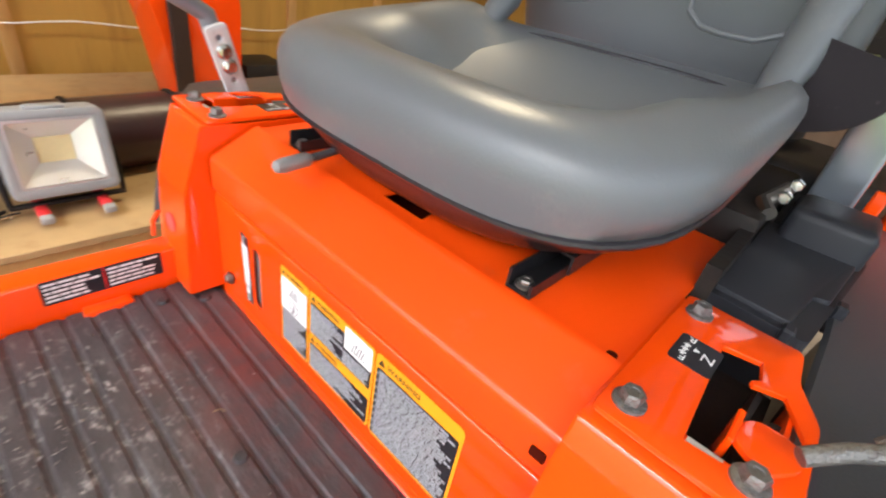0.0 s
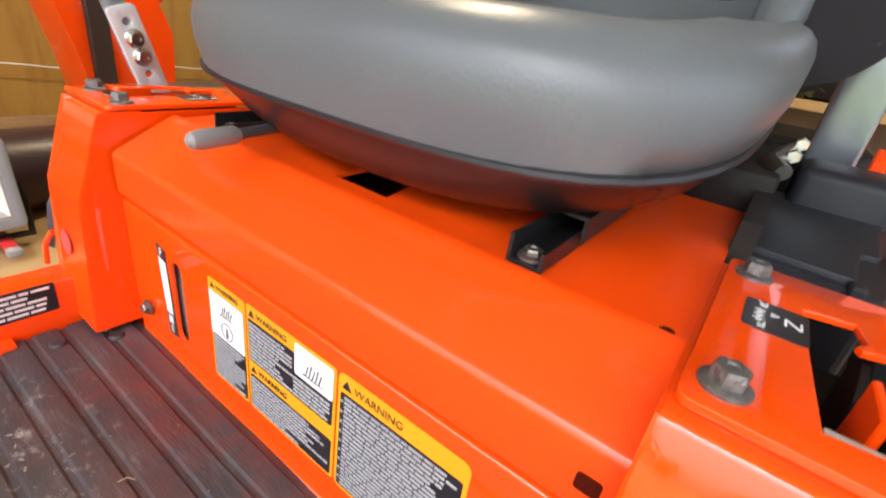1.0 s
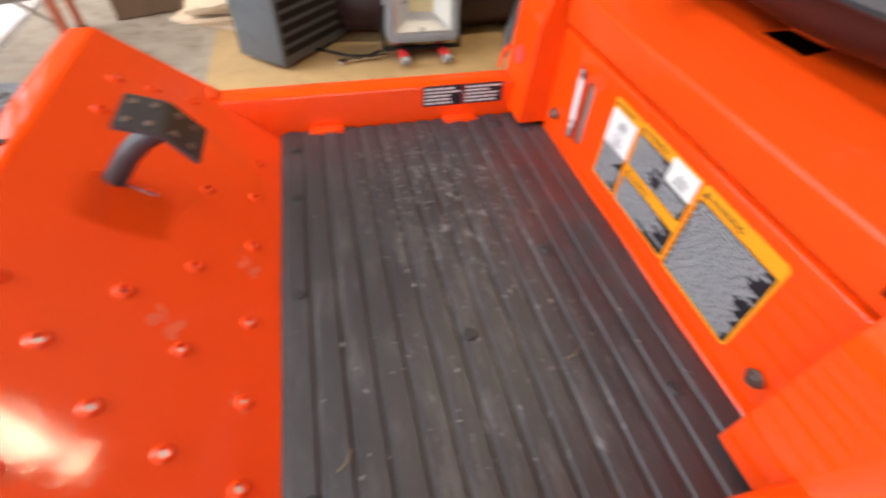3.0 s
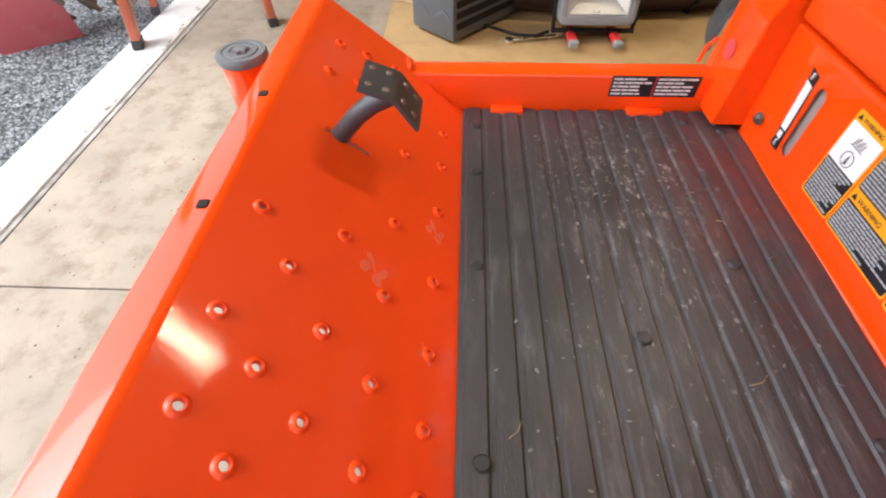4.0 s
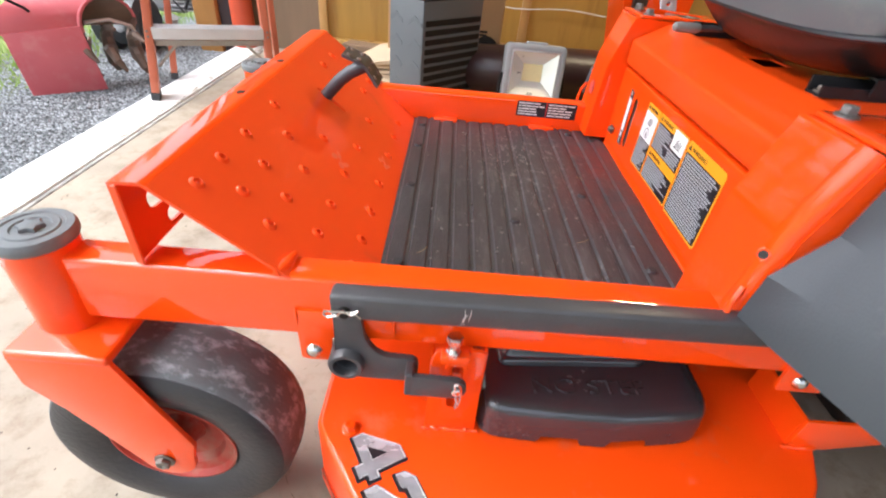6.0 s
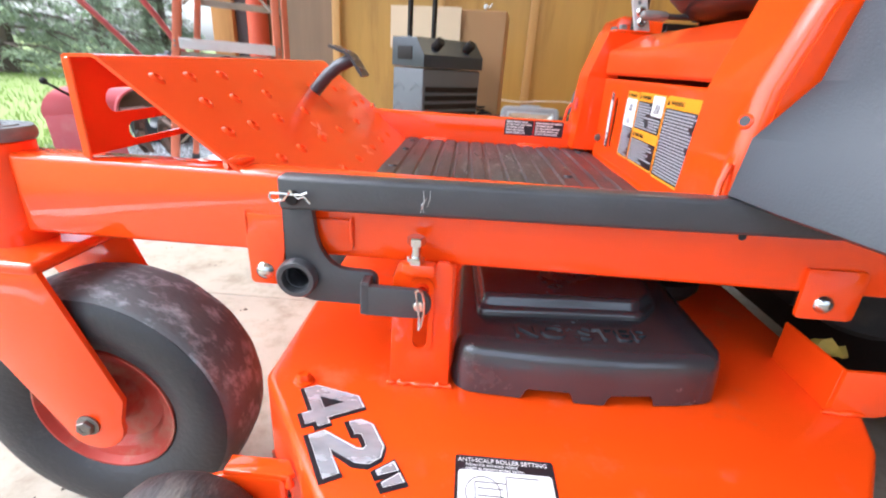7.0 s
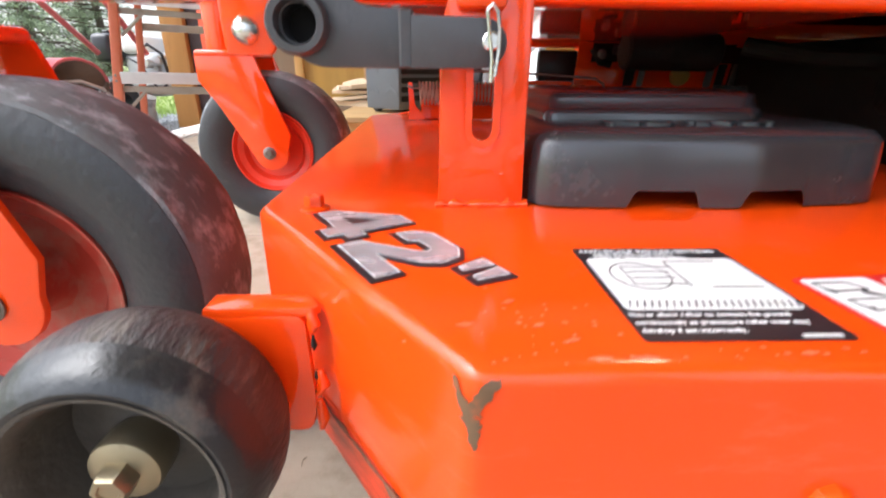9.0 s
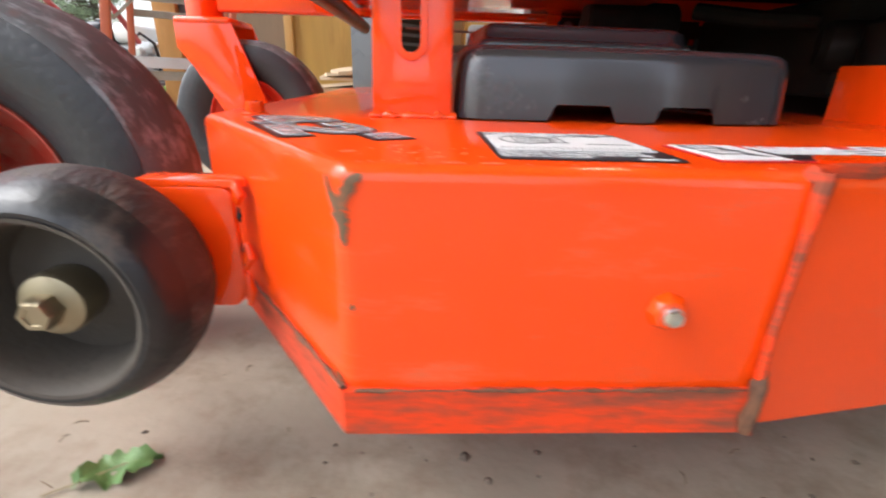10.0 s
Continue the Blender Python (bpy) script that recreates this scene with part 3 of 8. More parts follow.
part("post", box(bmesh.new(), -1.85, -1.72, 2.24, 2.36, -0.04, 2.5, 0.006, 2), mat("brown timber post", (0.42, 0.2, 0.055), 0.55, spread=0.25, scale=5, grain=0.2, grain_scale=60, dirt=(0.2, 0.09, 0.03), dirt_amount=0.4, dirt_scale=5, stretch=(4, 4, 0.4)), jamb)
part("seal", box(bmesh.new(), -1.719, -1.64, 2.28, 2.36, -0.04, 2.5, 0.004, 1), mat("dark brown seal", (0.05, 0.034, 0.034), 0.6, spread=0.2, scale=10), jamb, "dark brown strip")
part("trim_board", box(bmesh.new(), -1.639, DOOR_X, 2.34, 2.38, -0.04, 2.5, 0.004, 1), GREYWOOD, jamb)

pole = thing("painted_pole", "orange-red rounded wooden pole standing beside the door post", "pole", (-1.575, 2.262, 0))
bm = bmesh.new()
lathe(bm, [(0, -0.03), (0.062, -0.03), (0.064, 0.0), (0.06, 0.7), (0.062, 1.5), (0.055, 2.1), (0, 2.1)], 20)
part("shaft", bm, mat("weathered orange-red paint", (0.52, 0.07, 0.025), 0.5, spread=0.2, scale=8, dirt=(0.3, 0.08, 0.04), dirt_amount=0.4, dirt_scale=8, stretch=(3, 3, 0.4)), pole)

# ceiling lamps, above and behind the camera
for x, y in ((1.0, 0.88),):
    lamp = thing("ceiling_lamp", "long white shop lamp under the ceiling", "lamp", (x, y, 0))
    part("housing", box(bmesh.new(), -0.52, 0.52, -0.07, 0.07, 2.33, 2.42, 0.01, 2), WHITE, lamp)
    part("hanger", box(bmesh.new(), -0.02, 0.02, -0.02, 0.02, 2.41, CEIL_Z), STEEL, lamp)
    part("diffuser", box(bmesh.new(), -0.5, 0.5, -0.05, 0.05, 2.31, 2.329, 0.006, 2), TUBE_LIGHT, lamp, "warm glowing diffuser")

# gravel stones by the door
rng = random.Random(4)
verts, faces = [], []
for _ in range(42000):
    x = DOOR_X - 0.19 - rng.random() ** 1.2 * (0.85 + 0.25 * rng.random())
    y = rng.uniform(0.0, 3.1)
    s = rng.uniform(0.0028, 0.0068)
    a = rng.uniform(0, 6.28)
    base = len(verts)
    pts = [(1, 0, 0), (0, 1, 0), (-1, 0, 0), (0, -1, 0), (0, 0, 0.8), (0, 0, -0.6)]
    for px_, py_, pz_ in pts:
        k = s * rng.uniform(0.7, 1.2)
        verts.append((x + k * (px_ * math.cos(a) - py_ * math.sin(a)) * 1.3, y + k * (px_ * math.sin(a) + py_ * math.cos(a)), -0.04 + s * 0.4 + k * pz_))
    for f in ((0, 1, 4), (1, 2, 4), (2, 3, 4), (3, 0, 4), (1, 0, 5), (2, 1, 5), (3, 2, 5), (0, 3, 5)):
        faces.append(tuple(base + i for i in f))
me = bpy.data.meshes.new("gravel")
me.from_pydata(verts, [], faces)
me.materials.append(GRAVEL)
tagged(new("gravel", me), "loose blue-grey gravel stones beside the sill", "gravel", kind="stuff")

# grass tufts beyond the gravel
verts, faces = [], []
for _ in range(16000):
    x = -2.2 - rng.random() ** 2 * 7 - 0.25 * rng.random()
    y = rng.uniform(-1.5, 9)
    h, a, w = rng.uniform(0.02, 0.07), rng.uniform(0, 6.28), rng.uniform(0.004, 0.009)
    base = len(verts)
    dx, dy = math.cos(a), math.sin(a)
    lean = rng.uniform(0, 0.05)
    verts += [(x - w * dx, y - w * dy, -0.045), (x + w * dx, y + w * dy, -0.045), (x + lean * dy, y - lean * dx, -0.045 + h)]
    faces.append((base, base + 1, base + 2))
me = bpy.data.meshes.new("grass")
me.from_pydata(verts, [], faces)
me.materials.append(GRASS)
tagged(new("grass", me), "short green lawn grass beyond the gravel", "grass", kind="stuff")


def spruce(height, radius, seed):
    """A conifer: tapered trunk, drooping limbs, and sprays of needles with gaps between them."""
    r = random.Random(seed)
    tree = thing("spruce_tree", "tall blue-green spruce with drooping branches", "tree", group="spruces behind the lawn")
    bm = bmesh.new()
    tube(bm, [(0, 0, -0.1), (0.03, 0, height * 0.3), (0, 0.03, height * 0.7), (0, 0, height)], [0.16, 0.12, 0.06, 0.01], 8)
    part("trunk", bm, BARK, tree)
    verts, faces = [], []
    lb = bmesh.new()
    z = 0.15
    while z < height - 0.1:
        reach = radius * (1 - z / height) ** 0.75
        for _ in range(r.randint(5, 8)):
            a = r.uniform(0, 6.28)
            L = reach * r.uniform(0.6, 1.1)
            tip = (L * math.cos(a), L * math.sin(a), z - L * r.uniform(0.05, 0.35))
            mid = (0.5 * tip[0], 0.5 * tip[1], z - 0.02)
            tube(lb, [(0, 0, z), mid, tip], [0.03, 0.018, 0.005], 5)
            for _ in range(int(95 * L + 15)):
                t = r.uniform(0.2, 1.05)
                c = (t * tip[0] + r.gauss(0, 0.09), t * tip[1] + r.gauss(0, 0.09), z + t * (tip[2] - z) - abs(r.gauss(0, 0.1)))
                b = r.uniform(0, 6.28)
                s = r.uniform(0.05, 0.13)
                base = len(verts)
                verts += [c, (c[0] + s * math.cos(b), c[1] + s * math.sin(b), c[2] - s * r.uniform(0.2, 0.9)), (c[0] + s * math.cos(b + 0.6) * 0.7, c[1] + s * math.sin(b + 0.6) * 0.7, c[2] - s * r.uniform(-0.1, 0.5))]
                faces.append((base, base + 1, base + 2))
        z += r.uniform(0.16, 0.3)
    part("limb_sprays", lb, BARK, tree)["kind"] = "stuff"
    me = bpy.data.meshes.new("crown")
    me.from_pydata(verts, [], faces)
    me.materials.append(LEAF)
    c = new("crown", me)
    c.parent = tree
    c["kind"] = "stuff"
    return tree


first = spruce(7.4, 1.9, 1)
first.matrix_basis = pose(-8.0, 7.1, 0, 0, 0, 20)
second = spruce(7.0, 2.1, 2)
second.matrix_basis = pose(-12.5, 9.6, 0, 0, 0, 75)
for src, x, y, s, a in ((second, -9.6, 11.4, 0.85, 130), (first, -9.3, 13.6, 0.75, 210), (first, 6.5, -3.4, 0.7, 60), (second, 3.5, -9.5, 1.0, 15), (first, -4.5, -11, 1.0, 80), (second, -11, 15.5, 0.32, 200), (first, -9.5, 13.2, 0.2, 250), (second, -19, 7.5, 0.7, 10), (first, -8, 16.5, 0.3, 300)):
    c = copy_thing(src, pose(x, y, 0, 0, 0, a))
    c.scale = (s, s, s)


def broadleaf(height, crown_r, seed):
    """A far round-headed tree: trunk, forking limbs and a ragged crown of leaf clumps."""
    r = random.Random(seed)
    tree = thing("broadleaf_tree", "far round-headed green tree beyond the lawn", "tree", group="far trees")
    part("trunk", tube(bmesh.new(), [(0, 0, -0.1), (0.05, 0.02, height * 0.3), (0, 0.1, height * 0.6)], [0.2, 0.15, 0.08], 8), BARK, tree)
    heads = []
    for _ in range(9):
        a, e = r.uniform(0, 6.28), r.uniform(-0.3, 1.2)
        heads.append((crown_r * 0.6 * math.cos(a) * math.cos(e), crown_r * 0.6 * math.sin(a) * math.cos(e), height - crown_r + crown_r * 0.6 * math.sin(e)))
    for h in heads[:5]:
        part("limb", tube(bmesh.new(), [(0, 0.05, height * 0.4), tuple(0.5 * c + (0, 0, 0.2 * height)[i] for i, c in enumerate(h)), h], [0.09, 0.06, 0.02], 6), BARK, tree)
    verts, faces = [], []
    for h in heads:
        for _ in range(420):
            d = Vector((r.gauss(0, 1), r.gauss(0, 1), r.gauss(0, 1))).normalized() * crown_r * 0.5 * r.random() ** 0.4
            c = Vector(h) + d
            s = r.uniform(0.1, 0.22)
            base = len(verts)
            for k in range(3):
                verts.append(tuple(c + Vector((r.uniform(-1, 1), r.uniform(-1, 1), r.uniform(-1, 1))) * s))
            faces.append((base, base + 1, base + 2))
    me = bpy.data.meshes.new("crown")
    me.from_pydata(verts, [], faces)
    me.materials.append(BROADLEAF)
    c = new("crown", me)
    c.parent = tree
    c["kind"] = "stuff"
    return tree


far_tree = broadleaf(5.2, 2.0, 21)
far_tree.matrix_basis = pose(-30, 5.6, 0)
far_low = broadleaf(3.8, 1.9, 22)
far_low.matrix_basis = pose(-30, 0.6, 0)
for src, x, y, s, a in ((far_low, -34, -6.5, 0.7, 40), (far_tree, -33, -12, 0.8, 90), (far_low, -34, 10.5, 0.8, 200), (far_low, -36, 3, 0.6, 300), (far_low, -37, -2.5, 0.55, 120), (far_low, -36, -9, 0.6, 20)):
    c = copy_thing(src, pose(x, y, 0, 0, 0, a))
    c.scale = (s, s, s)

# ---- the riding mower ----
mower = thing("riding_mower", "orange zero-turn riding mower with grey vinyl seat, parked on concrete", "mower")
WORN_STEEL = mat("worn grey bolt steel", (0.2, 0.195, 0.19), 0.5, metal=0.8, spread=0.4, scale=150, grain=0.8, grain_scale=400, dirt=(0.09, 0.065, 0.05), dirt_amount=0.5, dirt_scale=180)
BOLT = bolt_mesh(0.0062, 0.0065, 0.0088, STEEL)
BOLT_BIG = bolt_mesh(0.0074, 0.0098, 0.0102, WORN_STEEL)
rng = random.Random(7)


def bolt(parent, p, to, big=False, mesh=None):
    m = Matrix.Translation(p) @ Vector(to).to_track_quat("Z", "Y").to_matrix().to_4x4() @ pose(0, 0, 0, 0, 0, rng.uniform(0, 60))
    return share("bolt", mesh or (BOLT_BIG if big else BOLT), parent, m)


# main frame rails
for side, y0, y1 in (("left", -0.335, -0.297), ("right", 0.297, 0.335)):
    rail = part("frame_rail", box(bmesh.new(), -0.705, 0.9, y0, y1, 0.358, 0.438, 0.005, 3), ORANGE, mower, "orange square-tube frame rail")
    s = -1 if side == "left" else 1
    bm = bmesh.new()
    cyl(bm, 0.0345, (-0.735, s * 0.316, 0.338), (-0.735, s * 0.316, 0.448), 40, 0.003)
    part("caster_hub", bm, ORANGE, mower, "orange welded caster hub")
    bm = bmesh.new()
    lathe(bm, [(0, 0.447), (0.0365, 0.447), (0.0378, 0.450), (0.0378, 0.456), (0.0355, 0.4598), (0.0285, 0.4602), (0.0275, 0.4588), (0.0245, 0.4588), (0.0235, 0.4604), (0.0175, 0.4606), (0.0165, 0.459), (0, 0.4585)], 44, Matrix.Translation((-0.735, s * 0.316, 0)))
    hub_cap = part("hub_cap", bm, CAP, mower, "round dusty black rubber cap")
    star = [(r_ * math.cos(radians(20 + 30 * k)), r_ * math.sin(radians(20 + 30 * k))) for k, r_ in enumerate((0.0125, 0.0085) * 6)]
    part("star_bolt", plate(bmesh.new(), star, 0.0045, Matrix.Translation((-0.735, s * 0.316, 0.459)), (), 0.001), CAP, hub_cap)

# front casters
def caster(s):
    c = new("caster_wheel")
    c.parent = mower
    c["label"] = "front caster with worn black tyre and dusty red rim"
    ax, az, cy = -0.655, 0.155, s * 0.316
    turn = Matrix.Translation((ax, cy, az)) @ Matrix.Rotation(radians(90), 4, "X")
    bm = bmesh.new()
    R, w = 0.155, 0.05
    prof = [(0.079, -0.036), (0.088, -0.045), (0.112, -0.052), (0.134, -0.051), (0.144, -0.046), (0.1435, -0.04), (0.14, 0.0), (0.1435, 0.04), (0.144, 0.046), (0.134, 0.051), (0.112, 0.052), (0.088, 0.045), (0.079, 0.036)]
    lathe(bm, prof, 72, turn, close=True)
    tyre = part("tyre", bm, RUBBER, c, "smooth black tyre with dried mud")
    bm = bmesh.new()
    lathe(bm, [(0.1435, -0.0455), (0.1465, -0.0435), (0.152, -0.03), (0.1545, -0.012), (0.155, 0.0), (0.1545, 0.012), (0.152, 0.03), (0.1465, 0.0435), (0.1435, 0.0455)], 96, turn)
    for v in bm.verts:
        v.co += (v.co - Vector((ax, v.co.y, az))).normalized() * 0.0012 * noise.noise(v.co * 38)
    part("tread", bm, TREAD, tyre, "worn tread filmed with dried mud")
    bm = bmesh.new()
    half = [(0.0, 0.05), (0.019, 0.05), (0.022, 0.046), (0.024, 0.024), (0.03, 0.016), (0.055, 0.02), (0.062, 0.03), (0.074, 0.034), (0.0795, 0.042), (0.0815, 0.042), (0.0815, 0.034)]
    lathe(bm, [(r, h) for r, h in half] + [(r, -h) for r, h in reversed(half)], 56, turn)
    part("rim", bm, RED_RIM if s < 0 else RIM_BRIGHT, c, "dusty red rim" if s < 0 else "bright orange-red rim")
    # bent fork: a top plate under the hub and a trailing leg on each side
    bm = bmesh.new()
    line = soften([(-0.062, 0.0), (-0.062, 0.19), (0.062, 0.19), (0.062, 0.0)], 0.012)
    leg = [(-0.772, 0.335), (-0.664, 0.335), (-0.61, 0.19)] + arc(ax + 0.004, az, 0.034, 10, -165, 10) + [(-0.742, 0.249), (-0.772, 0.29)]
    for e in (-1, 1):
        part("fork_leg", plate(bmesh.new(), leg, 0.006, at_y(cy + e * 0.059 + 0.003), (), 0.0015), ORANGE, c)
    box(bm, -0.772, -0.664, cy - 0.0635, cy + 0.0635, 0.331, 0.3445, 0.0055, 3)
    part("fork_crown", bm, ORANGE, c)
    for e in (-1, 1):
        bolt(c, (ax, cy + e * 0.0625, az), (0, e, 0), True, BOLT_AX)
    bm = bmesh.new()
    cyl(bm, 0.009, (ax, cy - 0.058, az), (ax, cy + 0.058, az), 16)
    part("axle", bm, STEEL, c)
    return c


BOLT_AX = bolt_mesh(0.0095, 0.0085, 0.0125, STEEL)
caster(-1)
caster(1)

# floor pan and ribbed mat
bm = bmesh.new()
box(bm, -0.42, 0.06, -0.297, 0.297, 0.366, 0.3755)
part("floor_pan", bm, ORANGE, mower)
bm = bmesh.new()
MAT_Z = 0.376
pitch, count = 0.0282, 14
profile = [(-0.404, MAT_Z), (-0.404, MAT_Z + 0.004)]
for k in range(count):
    x = -0.4 + k * pitch
    profile += [(x + 0.0012, MAT_Z + 0.0046), (x + 0.0034, MAT_Z + 0.0072), (x + 0.0125, MAT_Z + 0.0076), (x + 0.0228, MAT_Z + 0.0072), (x + 0.025, MAT_Z + 0.0046)]
profile += [(-0.002, MAT_Z + 0.004), (-0.002, MAT_Z)]
ys = [-0.293 + 0.586 * k / 60 for k in range(61)]
grid = []
for y in ys:
    row = []
    for x, z in profile:
        wob = 0.0022 * noise.noise((x * 9, y * 7, 0.3)) + 0.0008 * noise.noise((x * 40, y * 12, 1.3)) if z > MAT_Z + 0.001 else 0
        row.append(bm.verts.new((x, y, z + wob)))
    grid.append(row)
for a, b in zip(grid, grid[1:]):
    for k in range(len(profile) - 1):
        bm.faces.new((a[k], a[k + 1], b[k + 1], b[k]))
for row in (grid[0], grid[-1]):
    bm.faces.new(row)
floor_mat = part("floor_mat", bm, MAT_RUBBER, mower, "worn dark rubber mat with long ribs", 24)
for x0, x1 in ((-0.362, -0.312), (-0.156, -0.102)):
    part("rail_tab", box(bmesh.new(), x0, x1, 0.28, 0.2968, 0.372, 0.388, 0.002, 2), ORANGE, mower)
bm = bmesh.new()
lathe(bm, [(0, 0.003), (0.003, 0.0036), (0.006, 0.003), (0.0075, 0.001), (0.0078, 0)], 18)
plug = mesh_of("mat_plug", bm, RUBBER)
for x, y in ((-0.102, -0.008), (-0.223, -0.104), (-0.385, -0.02), (-0.382, -0.225), (-0.384, 0.245), (-0.05, -0.2), (-0.03, 0.24), (-0.075, 0.262), (-0.385, 0.14)):
    share("mat_plug", plug, floor_mat, Matrix.Translation((x, y, MAT_Z + 0.0078)))
# crumbs of dried mud and clippings on the mat
bm = bmesh.new()
for _ in range(150):
    x, y = rng.gauss(-0.21, 0.05), rng.gauss(0.12, 0.07)
    if rng.random() < 0.35:
        x, y = rng.uniform(-0.39, -0.02), rng.uniform(-0.25, 0.27)
    s = rng.uniform(0.0006, 0.002)
    m = Matrix.Translation((x, y, MAT_Z + 0.0078 + s * 0.3)) @ Euler((rng.random(), rng.random(), rng.random() * 6)).to_matrix().to_4x4()
    r = bmesh.ops.create_icosphere(bm, subdivisions=1, radius=s, matrix=m @ Matrix.Diagonal((1.7, 1, 0.5, 1)))
part("dirt_crumb", bm, mat("dried mud crumbs", (0.2, 0.19, 0.18), 0.9, spread=0.4, scale=80), floor_mat)["kind"] = "stuff"
bm = bmesh.new()
for x, y, a, L in ((-0.14, -0.15, 0.2, 0.022), (-0.36, -0.205, 0.6, 0.02), (-0.09, 0.05, 2.2, 0.012)):
    bm = bmesh.new()
    tube(bm, [(x, y, MAT_Z + 0.009), (x + L * 0.5 * math.cos(a), y + L * 0.5 * math.sin(a), MAT_Z + 0.0105), (x + L * math.cos(a + 0.3), y + L * math.sin(a + 0.3), MAT_Z + 0.009)], 0.0006, 5)
    part("grass_clipping", bm, STRAW, floor_mat)

# sloping foot plate with punched bumps, and the panel under its front edge
TOP, FOOT = (-0.598, 0.531), (-0.402, 0.3765)
bm = bmesh.new()
line = soften([(-0.626, 0.441), (-0.628, 0.5295), (-0.598, 0.531), FOOT], 0.005)
fold(bm, line[len(line) // 3:-1], -0.334, 0.334, 0.003)
foot_plate = part("foot_plate", bm, ORANGE, mower, "sloping orange foot plate with punched bumps")
slope = Vector((FOOT[0] - TOP[0], 0, FOOT[1] - TOP[1])).normalized()
normal = Vector((-slope.z, 0, slope.x))
BUMPS = {-0.5725: (-0.291, -0.234, -0.166, -0.063), -0.5435: (-0.261, -0.197, -0.108), -0.512: (-0.282, -0.225, -0.153, -0.051), -0.473: (-0.247, -0.182, -0.097, -0.005, 0.112), -0.4305: (-0.258, -0.206, -0.137, -0.056, 0.047, 0.13, 0.2), -0.564: (0.176, 0.245), -0.535: (0.19, 0.26), -0.5: (0.21, 0.275)}
start = Vector((line[-2][0], 0, line[-2][1]))
run = (Vector((FOOT[0], 0, FOOT[1])) - start).length
spots = [((x - start.x) / slope.x, y) for x, row in BUMPS.items() for y in row]
pedal_u = (-0.529 - start.x) / slope.x
sm = frame_of(start, slope, (0, 1, 0))
if (sm.to_3x3() @ Vector((0, 0, 1))).z < 0:
    sm = frame_of(start, slope, (0, -1, 0))
flip = 1 if (sm.to_3x3() @ Vector((0, 1, 0))).y > 0 else -1
holes = [ring(u, flip * y, 0.0036, 12) for u, y in spots]
holes.append([(u, flip * 0.0765 + v) for u, v in slot(pedal_u - 0.029, pedal_u + 0.029, -0.0035, 0.0035)])
bm = bmesh.new()
plate(bm, [(0, -0.334), (run, -0.334), (run, 0.334), (0, 0.334)], 0.003, sm @ Matrix.Translation((0, 0, -0.003)), holes)
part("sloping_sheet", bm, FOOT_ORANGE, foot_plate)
bm = bmesh.new()
slots = []
for e in (-1, 1):
    a = sorted((e * 0.296, e * 0.13))
    slots.append(slot(a[0], a[1], 0.476, 0.499))
    a = sorted((e * 0.272, e * 0.165))
    slots.append(slot(a[0], a[1], 0.447, 0.465))
plate(bm, [(-0.334, 0.44), (0.334, 0.44), (0.334, 0.5285), (-0.334, 0.5285)], 0.003, at_x(-0.6275), slots)
part("front_panel", bm, ORANGE, foot_plate)
for e in (-1, 1):
    bm = bmesh.new()
    box(bm, -0.6245, -0.619, e * 0.334 - 0.0015, e * 0.334 + 0.0015, 0.4385, 0.527, 0.001, 1)
    part("side_flange", bm, ORANGE, foot_plate)
    # dark square laid on the sheet as the shade of a hole
    bm = bmesh.new()
    plate(bm, rounded(-0.0045, 0.0045, -0.0045, 0.0045, 0.001, 2), 0.0012, frame_of((-0.6085, e * 0.081, 0.5305), (1, 0, 0.1), (0, 1, 0)))
    part("punched_hole", bm, DARK, foot_plate)
bm = bmesh.new()
lathe(bm, [(0.0082, -0.0003), (0.0074, 0.0005), (0.0062, 0.0018), (0.0052, 0.0027), (0.0044, 0.003), (0.0038, 0.0027), (0.0036, 0.002), (0.0036, -0.0025)], 22)
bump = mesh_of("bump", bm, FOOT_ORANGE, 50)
for x, row in BUMPS.items():
    for y in row:
        t = (x - TOP[0]) / slope.x
        p = Vector((TOP[0], y, TOP[1])) + slope * t
        share("bump", bump, foot_plate, Matrix.Translation(p) @ normal.to_track_quat("Z", "Y").to_matrix().to_4x4())
# weld where the plate meets the rails
for e in (-1, 1):
    bm = bmesh.new()
    tube(bm, [(-0.492, e * 0.334, 0.441), (-0.486, e * 0.32, 0.443), (-0.482, e * 0.3, 0.442)], [0.004, 0.006, 0.003], 8)
    part("weld", bm, ORANGE, foot_plate, smooth=60)
# paint rubbed through in two spots
for u0, y0, s in ((0.13, -0.073, 1.2), (0.198, 0.015, 1.0), (0.2, -0.138, 0.7)):
    for k in range(5):
        bm = bmesh.new()
        a = 0.9 * k
        pts = [(u0 + s * (0.004 * k + 0.005 * math.cos(t + a)), flip * (y0 + s * (0.009 * math.sin(a * 1.7) + 0.006 * math.sin(t)))) for t in (0, 1, 2, 3, 4, 5)]
        plate(bm, pts, 0.0003, sm)
        part("rub_mark", bm, RUBBED, foot_plate, "pale rubbed paint")

# brake pedal through the foot plate
pedal = new("brake_pedal")
pedal.parent = mower
pedal["label"] = "black steel pedal arm with a worn ridged pad"
bm = bmesh.new()
arm_path = [(-0.56, 0.08, 0.455), (-0.536, 0.078, 0.485), (-0.514, 0.077, 0.51), (-0.496, 0.075, 0.525), (-0.472, 0.073, 0.5375)]
tube(bm, arm_path, 0.0105, 12)
part("pedal_arm", bm, BLACK_STEEL, pedal)
bm = bmesh.new()
fold(bm, soften([(-0.502, 0.5585), (-0.4685, 0.5465), (-0.447, 0.514)], 0.006), 0.046, 0.1, 0.0042)
pad = part("pedal_pad", bm, BLACK_STEEL, pedal, "worn folded pedal pad with studs")
